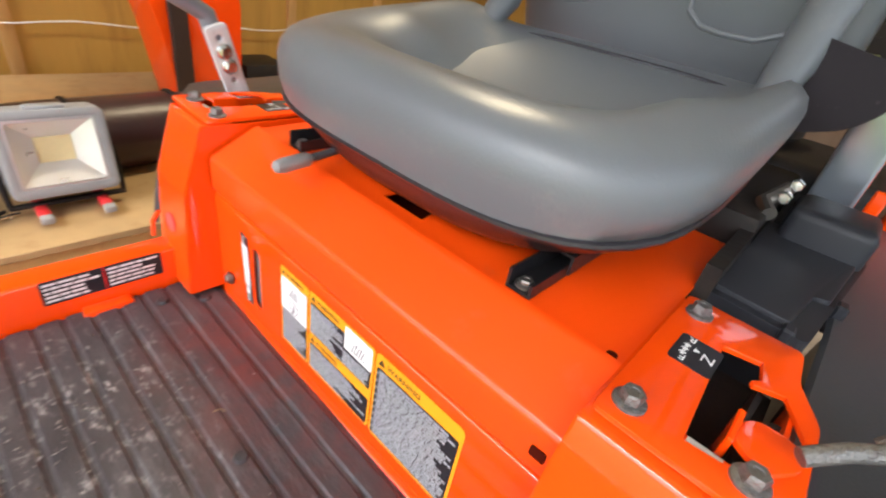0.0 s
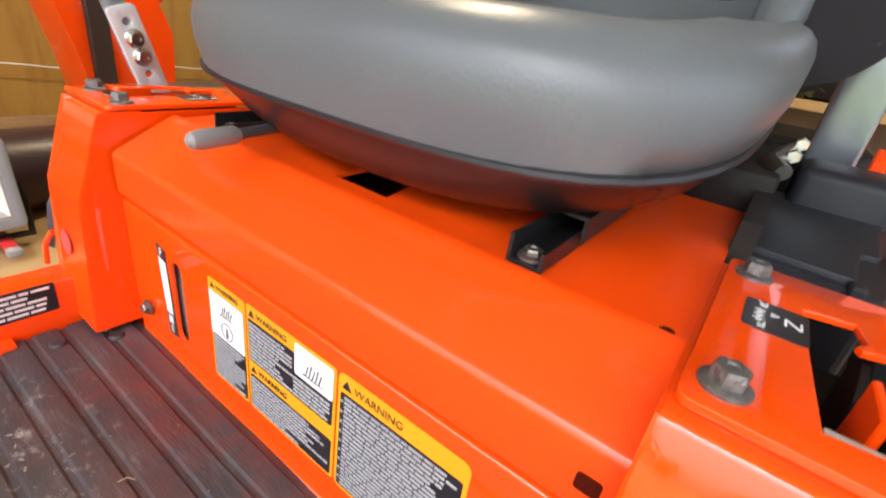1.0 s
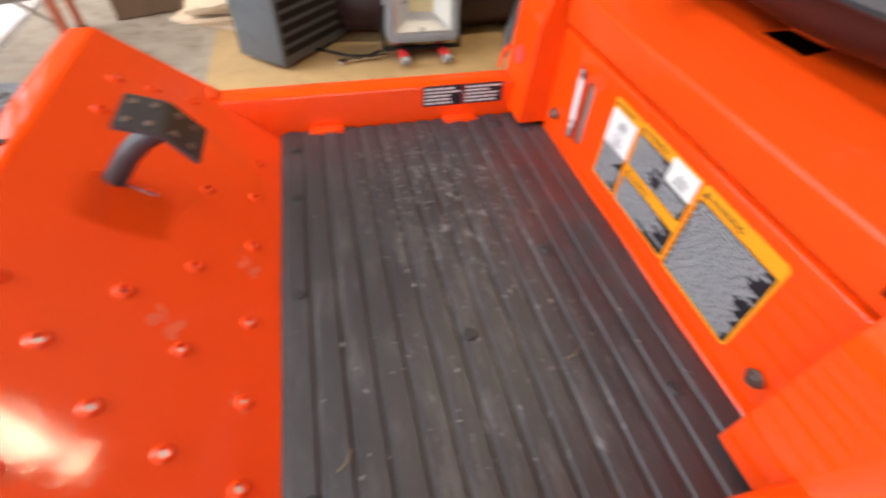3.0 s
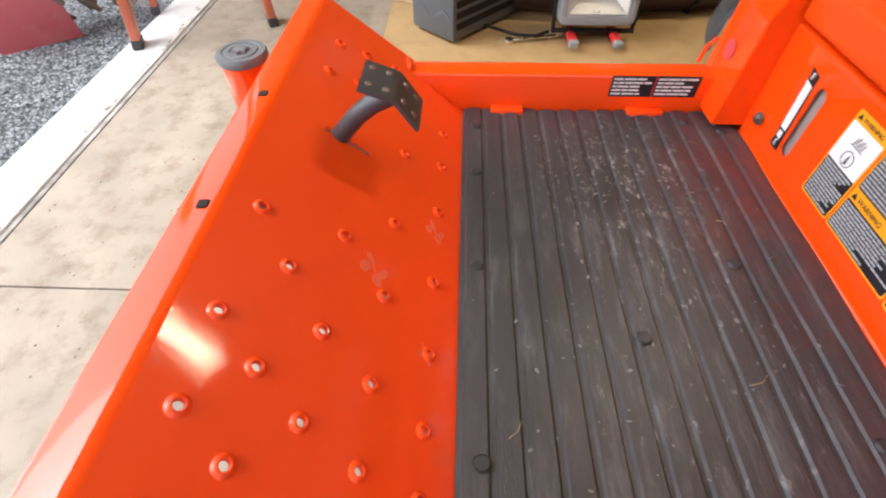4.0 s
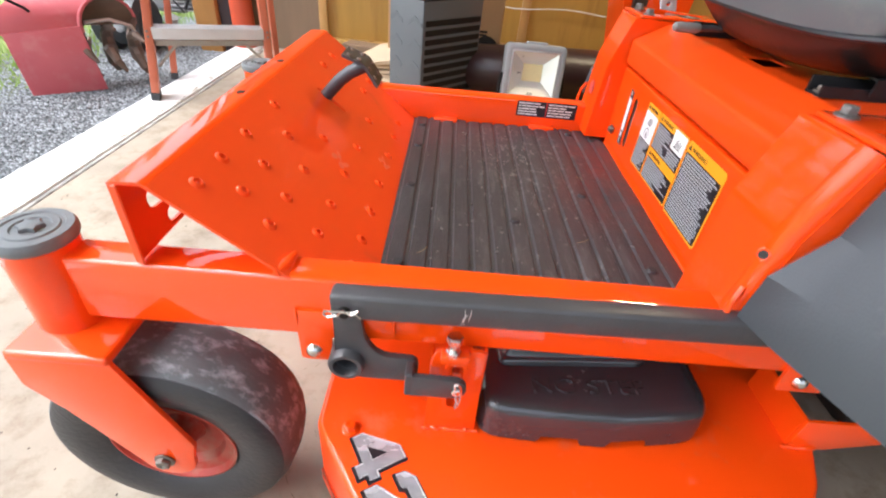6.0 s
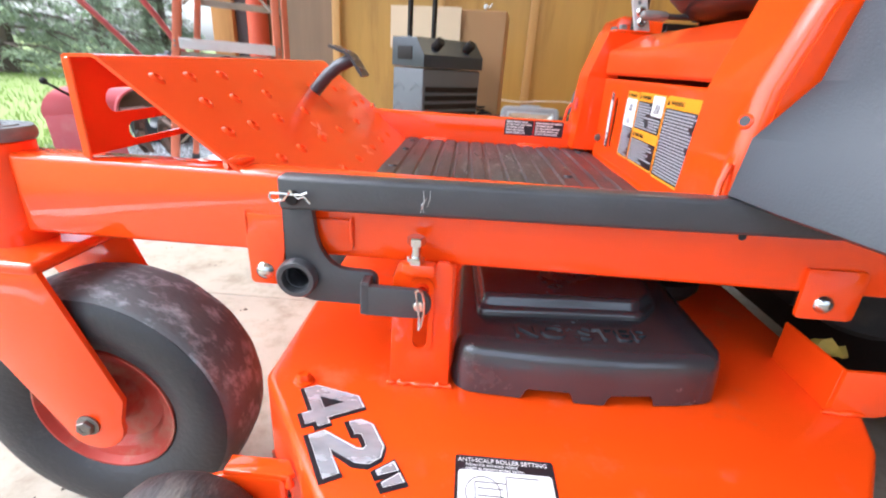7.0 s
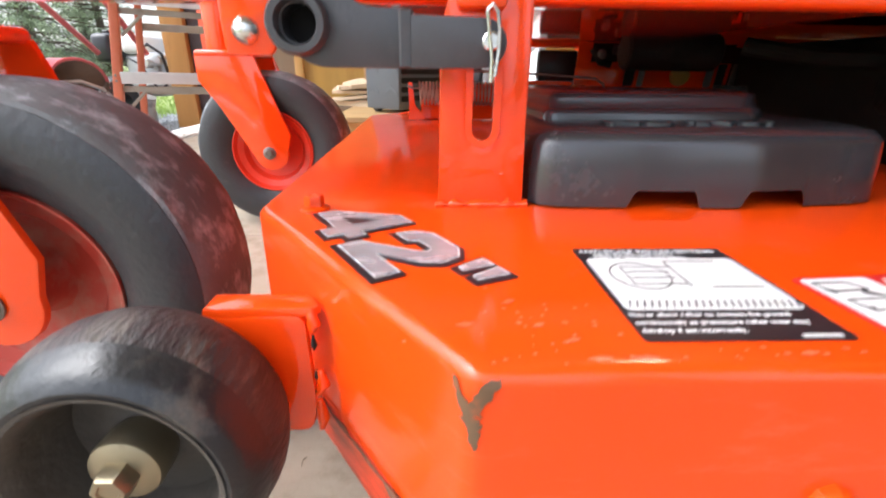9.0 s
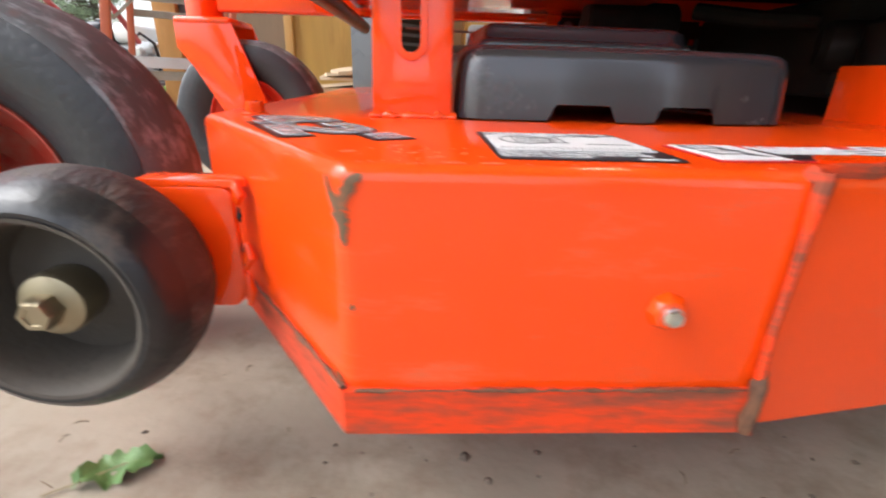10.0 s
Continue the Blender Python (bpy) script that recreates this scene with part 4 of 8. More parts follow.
stud = mesh_of("stud", lathe(bmesh.new(), [(0, 0.0022), (0.0022, 0.002), (0.0034, 0.0012), (0.0036, -0.001)], 12), mat("rubbed stud", (0.24, 0.17, 0.15), 0.4, metal=0.5, spread=0.3, scale=90))
for x, z, dx, dz in ((-0.494, 0.5557, 0.335, 0.94), (-0.478, 0.55, 0.335, 0.94), (-0.4625, 0.5375, 0.83, 0.55), (-0.4535, 0.524, 0.83, 0.55)):
    for y in (0.058, 0.088):
        share("stud", stud, pad, Matrix.Translation((x, y, z)) @ Vector((dx, 0, dz)).to_track_quat("Z", "Y").to_matrix().to_4x4())

# upright panel in front of the seat, with fuel window
panel = new("front_panel")
panel.parent = mower
panel["label"] = "upright orange panel with warning labels and a fuel slot"
bm = bmesh.new()
plate(bm, [(-0.248, 0.376), (0.248, 0.376), (0.248, 0.527), (-0.248, 0.527)], 0.003, at_x(0.0), [slot(0.1395, 0.159, 0.413, 0.503)])
part("sheet", bm, ORANGE, panel)
bm = bmesh.new()
fold(bm, soften([(0.0, 0.5271), (0.0005, 0.5335), (0.03, 0.5345)], 0.005, 6), -0.248, 0.248, 0.003)
part("rolled_edge", bm, ORANGE, panel)
bm = bmesh.new()
fold(bm, soften([(-0.012, 0.3775), (-0.001, 0.379), (-0.0005, 0.39)], 0.006, 5), -0.24, 0.24, 0.0022)
part("lower_flange", bm, ORANGE, panel)
bm = bmesh.new()
box(bm, 0.0075, 0.05, 0.12, 0.18, 0.4, 0.515, 0.004, 2)
part("tank_seen_through_slot", bm, mat("pale tank plastic", (0.3, 0.26, 0.24), 0.4, spread=0.2, scale=20), panel, "pale plastic tank behind the slot")
for y in (-0.2195, 0.2185):
    bolt(panel, (-0.0025, y, 0.4205), (-1, 0, 0))


def label_frame(x, y, z):
    """On the panel: u runs towards -y (to the right as read), v up, w towards the reader."""
    return frame_of((x, y, z), (0, -1, 0), (0, 0, 1))


# fuel gauge strip
strip = new("fuel_label")
strip.parent = panel
strip["label"] = "narrow black and white fuel level label"
lf = label_frame(-0.0004, 0.1835, 0.0)
part("backing", plate(bmesh.new(), [(0, 0.512), (0.0165, 0.508), (0.0225, 0.411), (0.006, 0.411)], 0.0004, lf), INK, strip)
part("level_bar", plate(bmesh.new(), [(0.0025, 0.498), (0.0155, 0.495), (0.0185, 0.437), (0.0065, 0.437)], 0.0003, label_frame(-0.0009, 0.1835, 0)), WHITE, strip)
words("letter", "F", 0.012, WHITE, strip, label_frame(-0.0009, 0.1785, 0.5), depth=0.0002)
words("letter", "E", 0.012, WHITE, strip, label_frame(-0.0009, 0.1735, 0.414), depth=0.0002)
part("pump_mark", plate(bmesh.new(), [(0.0085, 0.425), (0.0165, 0.425), (0.0165, 0.434), (0.0085, 0.434)], 0.0003, label_frame(-0.0009, 0.1835, 0)), WHITE, strip)

# the three-part warning label
warn = new("warning_label")
warn.parent = panel
warn["label"] = "amber, black and white warning label with dense print"
Y0 = 0.091
for x0, x1, z0, z1, r in ((0, 0.0545, 0.411, 0.5175, 0.003), (0.0565, 0.1625, 0.411, 0.5185, 0.003), (0.1645, 0.2725, 0.409, 0.5195, 0.006)):
    part("amber_border", plate(bmesh.new(), rounded(x0, x1, z0, z1, r), 0.0003, label_frame(-0.0003, Y0, 0)), AMBER, warn)
for x0, x1, z0, z1 in ((0.0025, 0.0525, 0.4135, 0.462), (0.059, 0.1600, 0.464, 0.5055), (0.059, 0.1600, 0.4135, 0.4495), (0.1675, 0.2695, 0.4125, 0.5035)):
    part("black_field", plate(bmesh.new(), rounded(x0, x1, z0, z1, 0.002, 3), 0.0003, label_frame(-0.0008, Y0, 0)), INK, warn)
for x0, x1, z0, z1 in ((0.0025, 0.0525, 0.462, 0.506), (0.1185, 0.1605, 0.488, 0.5165)):
    part("white_field", plate(bmesh.new(), rounded(x0, x1, z0, z1, 0.002, 3), 0.0003, label_frame(-0.0013, Y0, 0)), WHITE, warn)
lf = label_frame(-0.0013, Y0, 0)
for x0, x1, z0, z1, rows, ragged in ((0.0045, 0.0515, 0.4145, 0.4605, 12, 0.4), (0.0605, 0.116, 0.4655, 0.504, 10, 0.5), (0.117, 0.158, 0.4655, 0.485, 5, 0.5), (0.0605, 0.1585, 0.4145, 0.4485, 9, 0.6), (0.172, 0.268, 0.4140, 0.5025, 22, 0.25)):
    part("grey_print", bars(bmesh.new(), x0, x1, z0, z1, rows, rng, lf, 0.45, ragged=ragged), PRINT_GREY, warn, smooth=0)["kind"] = "stuff"
for k in range(9):
    bm = bmesh.new()
    plate(bm, [(0.1685, 0.495 - k * 0.0093), (0.1705, 0.495 - k * 0.0093), (0.1705, 0.4975 - k * 0.0093), (0.1685, 0.4975 - k * 0.0093)], 0.0003, lf)
    part("bullet", bm, PRINT_GREY, warn, smooth=0)
for x, z, s in ((0.0035, 0.5088, 0.0068), (0.06, 0.5085, 0.0078), (0.06, 0.4525, 0.0078), (0.1685, 0.5075, 0.0088)):
    bm = bmesh.new()
    plate(bm, [(x, z), (x + s, z), (x + s * 0.5, z + s * 0.85)], 0.0003, label_frame(-0.0008, Y0, 0))
    part("hazard_triangle", bm, INK, warn)
    words("heading", "WARNING", s, INK, warn, label_frame(-0.0008, Y0 - x - s * 1.3, z + s * 0.05), depth=0.0002)
# line pictograms
bm = bmesh.new()
for cx, cz, s in ((0.0275, 0.495, 0.007), (0.139, 0.502, 0.008)):
    for a in range(5):
        x0, x1 = cx - s + a * s * 0.45, cx - s + a * s * 0.45 + s * 0.35
        plate(bm, [(x0, cz - s), (x0 + 0.0012, cz - s), (x1 + 0.0012, cz + s * (0.2 + 0.3 * (a % 2))), (x1, cz + s * (0.2 + 0.3 * (a % 2)))], 0.0002, label_frame(-0.0017, Y0, 0))
    plate(bm, [(cx - 1.4 * s, cz - s * 1.15), (cx + 1.4 * s, cz - s * 1.15), (cx + 1.4 * s, cz - s * 1.05), (cx - 1.4 * s, cz - s * 1.05)], 0.0002, label_frame(-0.0017, Y0, 0))
plate(bm, ring(0.0275, 0.4735, 0.0088, 24), 0.0002, label_frame(-0.0017, Y0, 0), [ring(0.0275, 0.4735, 0.0079, 24)])
plate(bm, [(0.0255, 0.4675), (0.0295, 0.4675), (0.0285, 0.476), (0.0275, 0.4785), (0.0265, 0.476)], 0.0002, label_frame(-0.0017, Y0, 0))
part("line_drawing", bm, INK, warn, smooth=0)["kind"] = "stuff"

# seat pan over the engine bay
hood = new("seat_pan")
hood.parent = mower
hood["label"] = "folded orange seat pan with a cut-out"
bm = bmesh.new()
line = soften([(0.012, 0.5425), (-0.001, 0.5425), (-0.001, 0.5805), (0.055, 0.6105), (0.5, 0.622)], 0.004, 5)
# the end edges slope inwards from the front corner
fold(bm, line[:-1], -0.2485, 0.243, -0.003)
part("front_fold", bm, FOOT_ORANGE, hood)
bm = bmesh.new()
end = Vector((line[-2][0], 0, line[-2][1]))
far = Vector((0.5, 0, 0.622))
mt = frame_of(end, far - end, (0, 1, 0))
L = (far - end).length
plate(bm, [(0, -0.2485), (L, -0.2485), (L, 0.243), (0, 0.243)], 0.003, mt @ Matrix.Translation((0, 0, -0.003)), [[(x - 0.055, y) for x, y in ((0.0745, 0.0275), (0.0745, -0.0305), (0.118, -0.022), (0.113, 0.0265))]])
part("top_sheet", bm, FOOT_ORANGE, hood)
# notches are flat plates coloured as the shade of a hole
bm = bmesh.new()
for y, x, z, s in ((-0.2375, -0.0052, 0.5605, 0.0085), ):
    plate(bm, rounded(y - 0.0055, y + 0.0065, z - 0.005, z + 0.005, 0.002, 3), 0.001, at_x(-0.005))
part("side_notch", bm, HOLE_SHADE, hood)
bm = bmesh.new()
plate(bm, slot(-0.006, 0.006, -0.004, 0.004), 0.001, frame_of((0.061, -0.2385, 0.6108), (1, 0, 0), (0, 1, 0)))
part("corner_notch", bm, HOLE_SHADE, hood)
bm = bmesh.new()
coil = [(0.11 + 0.0006 * k, -0.02 - 0.0005 * k + 0.005 * math.cos(k * 0.9), 0.592 + 0.005 * math.sin(k * 0.9)) for k in range(90)]
tube(bm, coil, 0.0012, 5)
part("spring", bm, STEEL, hood)
# solid box whose dark colour stands for shade under the pan
bm = bmesh.new()
box(bm, 0.02, 0.5, -0.24, 0.24, 0.4, 0.58)
part("engine_bay", bm, HOLE_SHADE, hood, "solid dark block standing for the shaded engine bay")

# control columns beside the seat pan
def column(s):
    c = new("control_column")
    c.parent = mower
    c["label"] = "orange folded control column with bolted top plate"
    yi, yo = s * 0.25, s * 0.3425
    bm = bmesh.new()
    line = soften([(0.03, 0.6175), (-0.0085, 0.6175), (-0.0355, 0.535), (-0.0445, 0.39)], 0.004, 4)
    fold(bm, line, *sorted((yi, s * 0.329)), -0.003)
    part("front_face", bm, ORANGE, c)
    bm = bmesh.new()
    side = [(-0.0085, 0.6165), (-0.0345, 0.535), (-0.0435, 0.39), (0.178, 0.39), (0.178, 0.6165)]
    plate(bm, side, 0.003, at_y(yi + 0.0015))
    part("inner_side", bm, ORANGE, c)
    bm = bmesh.new()
    side = [(0.0045, 0.6165), (-0.0205, 0.535), (-0.03, 0.44), (0.13, 0.44), (0.13, 0.6165)]
    plate(bm, side, 0.003, at_y(yo + 0.0015))
    part("outer_side", bm, ORANGE, c)
    bm = bmesh.new()
    tube(bm, [(-0.031, s * 0.329, 0.42), (-0.0216, s * 0.329, 0.535), (0.0045, s * 0.329, 0.6155)], 0.0138, 28)
    part("rolled_edge", bm, ORANGE, c)
    bm = bmesh.new()
    tube(bm, [(-0.05, yo + s * 0.003, 0.435), (-0.048, yo, 0.46), (-0.041, yo - s * 0.006, 0.475)], 0.003, 8)
    part("weld", bm, ORANGE, c)
    # top plate with the slot for the lever
    hole = [(0.02, s * 0.2985), (0.13, s * 0.2915), (0.136, s * 0.316), (0.115, s * 0.3195), (0.109, s * 0.3145), (0.105, s * 0.3165), (0.112, s * 0.335), (0.08, s * 0.35), (0.046, s * 0.348), (0.022, s * 0.318)]
    bm = bmesh.new()
    plate(bm, rounded_poly([(0.0, s * 0.2515), (0.178, s * 0.2515), (0.178, s * 0.337), (0.135, s * 0.34), (0.1, s * 0.356), (0.0, s * 0.356)], 0.007), 0.004, Matrix.Translation((0, 0, 0.6185)), [hole], 0.001)
    part("top_plate", bm, ORANGE, c)
    bm = bmesh.new()
    box(bm, 0.0195, 0.0265, min(s * 0.2995, s * 0.319), max(s * 0.2995, s * 0.319), 0.604, 0.6205)
    part("bright_edge", bm, ALU, c)
    # dark block added to shut light out below the lever slot
    bm = bmesh.new()
    box(bm, 0.0, 0.19, min(s * 0.26, s * 0.34), max(s * 0.26, s * 0.34), 0.46, 0.565)
    part("shade_block", bm, DARK, c, "added dark block that keeps the column interior dark")
    # folded sheet round the slot, its dark worn paint standing in for shade
    bm = bmesh.new()
    box(bm, 0.012, 0.15, *sorted((s * 0.287, s * 0.2905)), 0.53, 0.618, 0.001, 1)
    part("slot_wall", bm, ORANGE_WORN, c)
    bm = bmesh.new()
    plate(bm, soften([(0.085, 0.54), (0.13, 0.54), (0.136, 0.6), (0.118, 0.612), (0.098, 0.6), (0.085, 0.54)], 0.008)[:-1], 0.004, at_y(s * 0.322))
    part("lever_cam", bm, DARK, c)
    bm = bmesh.new()
    tube(bm, [(0.04, s * 0.33, 0.57), (0.07, s * 0.328, 0.6), (0.1, s * 0.34, 0.603)], 0.006, 8)
    lathe(bm, [(0, 0), (0.012, 0), (0.012, 0.008), (0, 0.008)], 14, pose(0.07, s * 0.327, 0.598, 30, 0, 0))
    part("linkage_rod", bm, DARK, c)
    bm = bmesh.new()
    plate(bm, soften([(0.028, s * 0.336), (0.04, s * 0.318), (0.056, s * 0.315), (0.073, s * 0.326), (0.072, s * 0.347), (0.05, s * 0.352), (0.028, s * 0.336)], 0.007)[:-1], 0.004, Matrix.Translation((0, 0, 0.6255)) @ pose(0, 0, 0, 0, 5, 0), (), 0.001)
    part("lever_tab", bm, ORANGE, c)
    bm = bmesh.new()
    box(bm, 0.036, 0.068, *sorted((s * 0.3145, s * 0.3185)), 0.56, 0.6275, 0.001, 1)
    part("lever_tab", bm, ORANGE, c)
    for x, y in ((0.019, 0.266), (0.154, 0.266), (0.021, 0.332)):
        bolt(c, (x, s * y, 0.6225), (0, 0, 1), True)
    # drive position label
    lab = new("drive_label")
    lab.parent = c
    part("backing", plate(bmesh.new(), rounded(0.082, 0.1185, min(s * 0.2655, s * 0.2945), max(s * 0.2655, s * 0.2945), 0.003, 3), 0.0004, Matrix.Translation((0, 0, 0.6226))), INK, lab)
    for text, x, y, h in (("N", 0.1055, 0.2925, 0.0125), ("F", 0.0915, 0.2765, 0.0095), ("R", 0.1175, 0.2765, 0.0095)):
        words("letter", text, h, WHITE, lab, frame_of((x, s * y if s < 0 else y - 0.008, 0.6231), (0, 1, 0), (-1, 0, 0)), depth=0.0002)
    bm = bmesh.new()
    base = Matrix.Translation((0, 0, 0.6231))
    for k in range(3):
        x = 0.0915 + 0.0055 * k
        ya = s * 0.2725
        plate(bm, [(x, ya - 0.0012), (x + 0.0035, ya - 0.0012), (x + 0.0035, ya + 0.0012), (x, ya + 0.0012)], 0.0003, base)
        plate(bm, [(x + 0.0022, ya - 0.0028), (x + 0.005, ya), (x + 0.0022, ya + 0.0028)], 0.0003, base)
    plate(bm, [(0.1015, s * 0.2775), (0.1065, s * 0.2775), (0.104, s * 0.2815)], 0.0003, base)
    part("arrow", bm, WHITE, lab, smooth=0)["kind"] = "stuff"
    return c


left_column = column(-1)
for x, y, z, r in ((-0.0366, -0.3328, 0.5115, 0.0044), (-0.0086, -0.3335, 0.605, 0.0044)):
    # black disc laid on as the shade of the hole
    bm = bmesh.new()
    lathe(bm, [(0, 0.0016), (r, 0.0016), (r, 0)], 18, Matrix.Translation((x, y, z)) @ Vector((-0.8, -0.6, 0.2)).to_track_quat("Z", "Y").to_matrix().to_4x4())
    part("edge_hole", bm, INK, left_column)
    bm = bmesh.new()
    lathe(bm, [(r * 0.98, 0), (r * 0.98, 0.002), (r * 1.2, 0.0026), (r * 1.5, 0.0018), (r * 1.6, -0.001)], 18, Matrix.Translation((x, y, z)) @ Vector((-0.8, -0.6, 0.2)).to_track_quat("Z", "Y").to_matrix().to_4x4())
    part("hole_rim", bm, ORANGE, left_column)
right_column = column(1)
bm = bmesh.new()
plate(bm, ring(0, 0, 0.0135, 28), 0.0005, frame_of((-0.0405, 0.296, 0.478), (0, -1, 0), (0.062, 0, 1)))
part("roundel", bm, PINK, right_column, "faded red round sticker")


# steering levers: grey bent tube bolted to a bright bracket
def lever(s):
    lv = new("steering_lever")
    lv.parent = mower
    lv["label"] = "grey steering lever bolted to a bright bracket with holes"
    bm = bmesh.new()
    m = frame_of((0.104, s * 0.385, 0.602), (1, 0, 0.3), (-0.3, 0, 1))
    holes = [ring(0, z, 0.0045, 14) for z in (0.03, 0.088)]
    plate(bm, rounded(-0.0155, 0.0155, -0.02, 0.105, 0.006), 0.005, m, holes, 0.001)
    part("bracket", bm, mat("bright cast aluminium", (0.72, 0.72, 0.71), 0.4, metal=0.25, spread=0.12, scale=60, dirt=(0.4, 0.38, 0.36), dirt_amount=0.3, dirt_scale=60), lv, "bright aluminium bracket")
    for z in (0.05, 0.07):
        p = m @ Vector((0, z, 0.005))
        bolt(lv, p, m.to_3x3() @ Vector((0, 0, 1)), True, BOLT_BRIGHT)
    bm = bmesh.new()
    p0 = m @ Vector((0, 0.03, -0.012))
    p1 = m @ Vector((0, 0.115, -0.012))
    tube(bm, [p0, p1, (0.03, s * 0.385, 0.735), (0.012, s * 0.383, 0.77), (0.014, s * 0.378, 0.80), (0.02, s * 0.37, 0.86), (0.02, s * 0.29, 1.0), (0.015, s * 0.24, 1.03), (0.015, s * 0.06, 1.04)], 0.0125, 14)
    part("bar", bm, mat("grey enamel tube", (0.2, 0.22, 0.25), 0.3, coat=0.3, spread=0.1, scale=20), lv)
    bm = bmesh.new()
    tube(bm, [(0.014, s * 0.378, 0.795), (0.02, s * 0.37, 0.86), (0.02, s * 0.29, 1.0), (0.015, s * 0.24, 1.03)], 0.0165, 14)
    part("grip", bm, BLACK, lv, "black foam grip")
    return lv


BOLT_BRIGHT = bolt_mesh(0.0085, 0.009, 0.0105, BRIGHT)
lever(1)
# the near lever is swung out
lv = new("steering_lever")
lv.parent = mower
lv["label"] = "bright lever stub swung outwards"
bm = bmesh.new()
tube(bm, [(0.045, -0.345, 0.636), (0.06, -0.362, 0.645), (0.075, -0.385, 0.652)], 0.0052, 12)
lathe(bm, [(0, -0.012), (0.012, -0.012), (0.013, 0), (0.012, 0.016), (0, 0.016)], 14, pose(0.077, -0.385, 0.652, 40, 0, 30))
part("bar", bm, WORN_STEEL, lv)
bm = bmesh.new()
tube(bm, [(0.055, -0.392, 0.625), (0.05, -0.46, 0.62), (0.03, -0.56, 0.64)], 0.0145, 12)
part("grip", bm, GREY_PLASTIC, lv)

# seat
seat = new("seat")
seat.parent = mower
seat["label"] = "grey vinyl bucket seat with a black shell"


def pillow(bm, cx, cy, hx, hy, z0, z1, power, dish, nu=64, nv=30):
    """A cushion: a rounded rectangle in plan with a full rolled rim and a dished top."""
    rows = []
    for j in range(nv + 1):
        t = j / nv
        a = -math.pi / 2 + math.pi * t
        row = []
        for k in range(nu):
            th = 2 * math.pi * k / nu
            c, s_ = math.cos(th), math.sin(th)
            rad = (abs(c) ** power + abs(s_) ** power) ** (-1 / power)
            shrink = abs(math.cos(a)) ** 0.55 if 0 < j < nv else 0
            x, y = cx + hx * rad * c * shrink, cy + hy * rad * s_ * shrink
            up = math.sin(a)
            z = (z0 + z1) / 2 + (z1 - z0) / 2 * (1 if up > 0 else -1) * abs(up) ** 0.8
            if up > 0:
                d = max(0.0, 1 - ((x - cx - 0.05) / (hx * 0.8)) ** 2) * max(0.0, 1 - ((y - cy) / (hy * 0.85)) ** 2)
                z -= dish * d * up
            row.append((x, y, z))
        rows.append(row)
    vr = [[bm.verts.new(p) for p in row] for row in rows[1:-1]]
    bot, top = bm.verts.new(rows[0][0]), bm.verts.new(rows[-1][0])
    for a, b in zip(vr, vr[1:]):
        for k in range(nu):
            bm.faces.new((a[k], a[(k + 1) % nu], b[(k + 1) % nu], b[k]))
    for k in range(nu):
        bm.faces.new((bot, vr[0][(k + 1) % nu], vr[0][k]))
        bm.faces.new((top, vr[-1][k], vr[-1][(k + 1) % nu]))
    return bm


SEAT_X, SEAT_HX, SEAT_HY, SEAT_Z, SEAT_RISE = 0.251, 0.215, 0.2385, 0.7105, 0.19


def seat_ring(cx, hx, hy, z, power, n=72):
    """A rounded rectangle in plan that climbs towards the back of the seat."""
    pts = []
    for k in range(n):
        c, s_ = math.cos(2 * math.pi * k / n), math.sin(2 * math.pi * k / n)
        rad = (abs(c) ** power + abs(s_) ** power) ** (-1 / power)
        pts.append((cx + hx * rad * c, hy * rad * s_, z + SEAT_RISE * hx * rad * c))
    return pts


bm = bmesh.new()
BOWL_Z, NTH = 0.655, 88
shape = [(0.006, 0.0, 0.0), (0.0, 0.3, 0.0), (-0.001, 0.52, 0.0), (0.002, 0.7, 0.0), (0.009, 0.84, 0.0), (0.02, 0.94, 0.0), (0.036, 0.99, 0.0), (0.055, 1.0, 0.0), (0.075, 1.0, 0.05), (0.095, 1.0, 0.18), (0.115, 1.0, 0.38), (0.135, 1.0, 0.6), (0.155, 1.0, 0.78), (0.175, 1.0, 0.9), (0.195, 1.0, 0.96), (0.215, 1.0, 0.99), (0.234, 1.0, 1.0)]
rows = []
for inset, share_up, sunk in shape:
    row = []
    for k in range(NTH):
        c, s_ = math.cos(2 * math.pi * k / NTH), math.sin(2 * math.pi * k / NTH)
        rad = (abs(c) ** 3.7 + abs(s_) ** 3.7) ** (-1 / 3.7)
        x, y = 0.262 + 0.234 * rad * c * (1 - inset / 0.24), 0.246 * rad * s_ * (1 - inset / 0.24)
        seam = SEAT_Z + SEAT_RISE * (x - SEAT_X)
        # the rim: low and full in front, climbing along the sides, fading into the backrest
        side = min(1.0, abs(s_ * rad) ** 4)
        crest = 0.749 + 0.13 * max(0.0, x - 0.1) * (0.25 + 0.75 * side)
        floor_z = BOWL_Z + 0.16 * max(0.0, x - 0.1) + 0.16 * max(0.0, x - 0.25)
        # towards the backrest the rim sinks into the hollow
        fade = max(0.0, min(1.0, (x - 0.2) / 0.16))
        fade = fade * fade * (3 - 2 * fade) * (1 - min(1.0, (abs(y) / 0.215) ** 3))
        crest = max(crest, seam + 0.02)
        crest += (floor_z - crest) * fade
        z = seam + (crest - seam) * share_up
        z += (floor_z - z) * sunk
        row.append(bm.verts.new((x, y, z)))
    rows.append(row)
for a, b in zip(rows, rows[1:]):
    for k in range(NTH):
        bm.faces.new((a[k], a[(k + 1) % NTH], b[(k + 1) % NTH], b[k]))
bm.faces.new(rows[0])
mid_seat = bm.verts.new(sum((v.co for v in rows[-1]), Vector()) / NTH)
for k in range(NTH):
    bm.faces.new((rows[-1][k], rows[-1][(k + 1) % NTH], mid_seat))
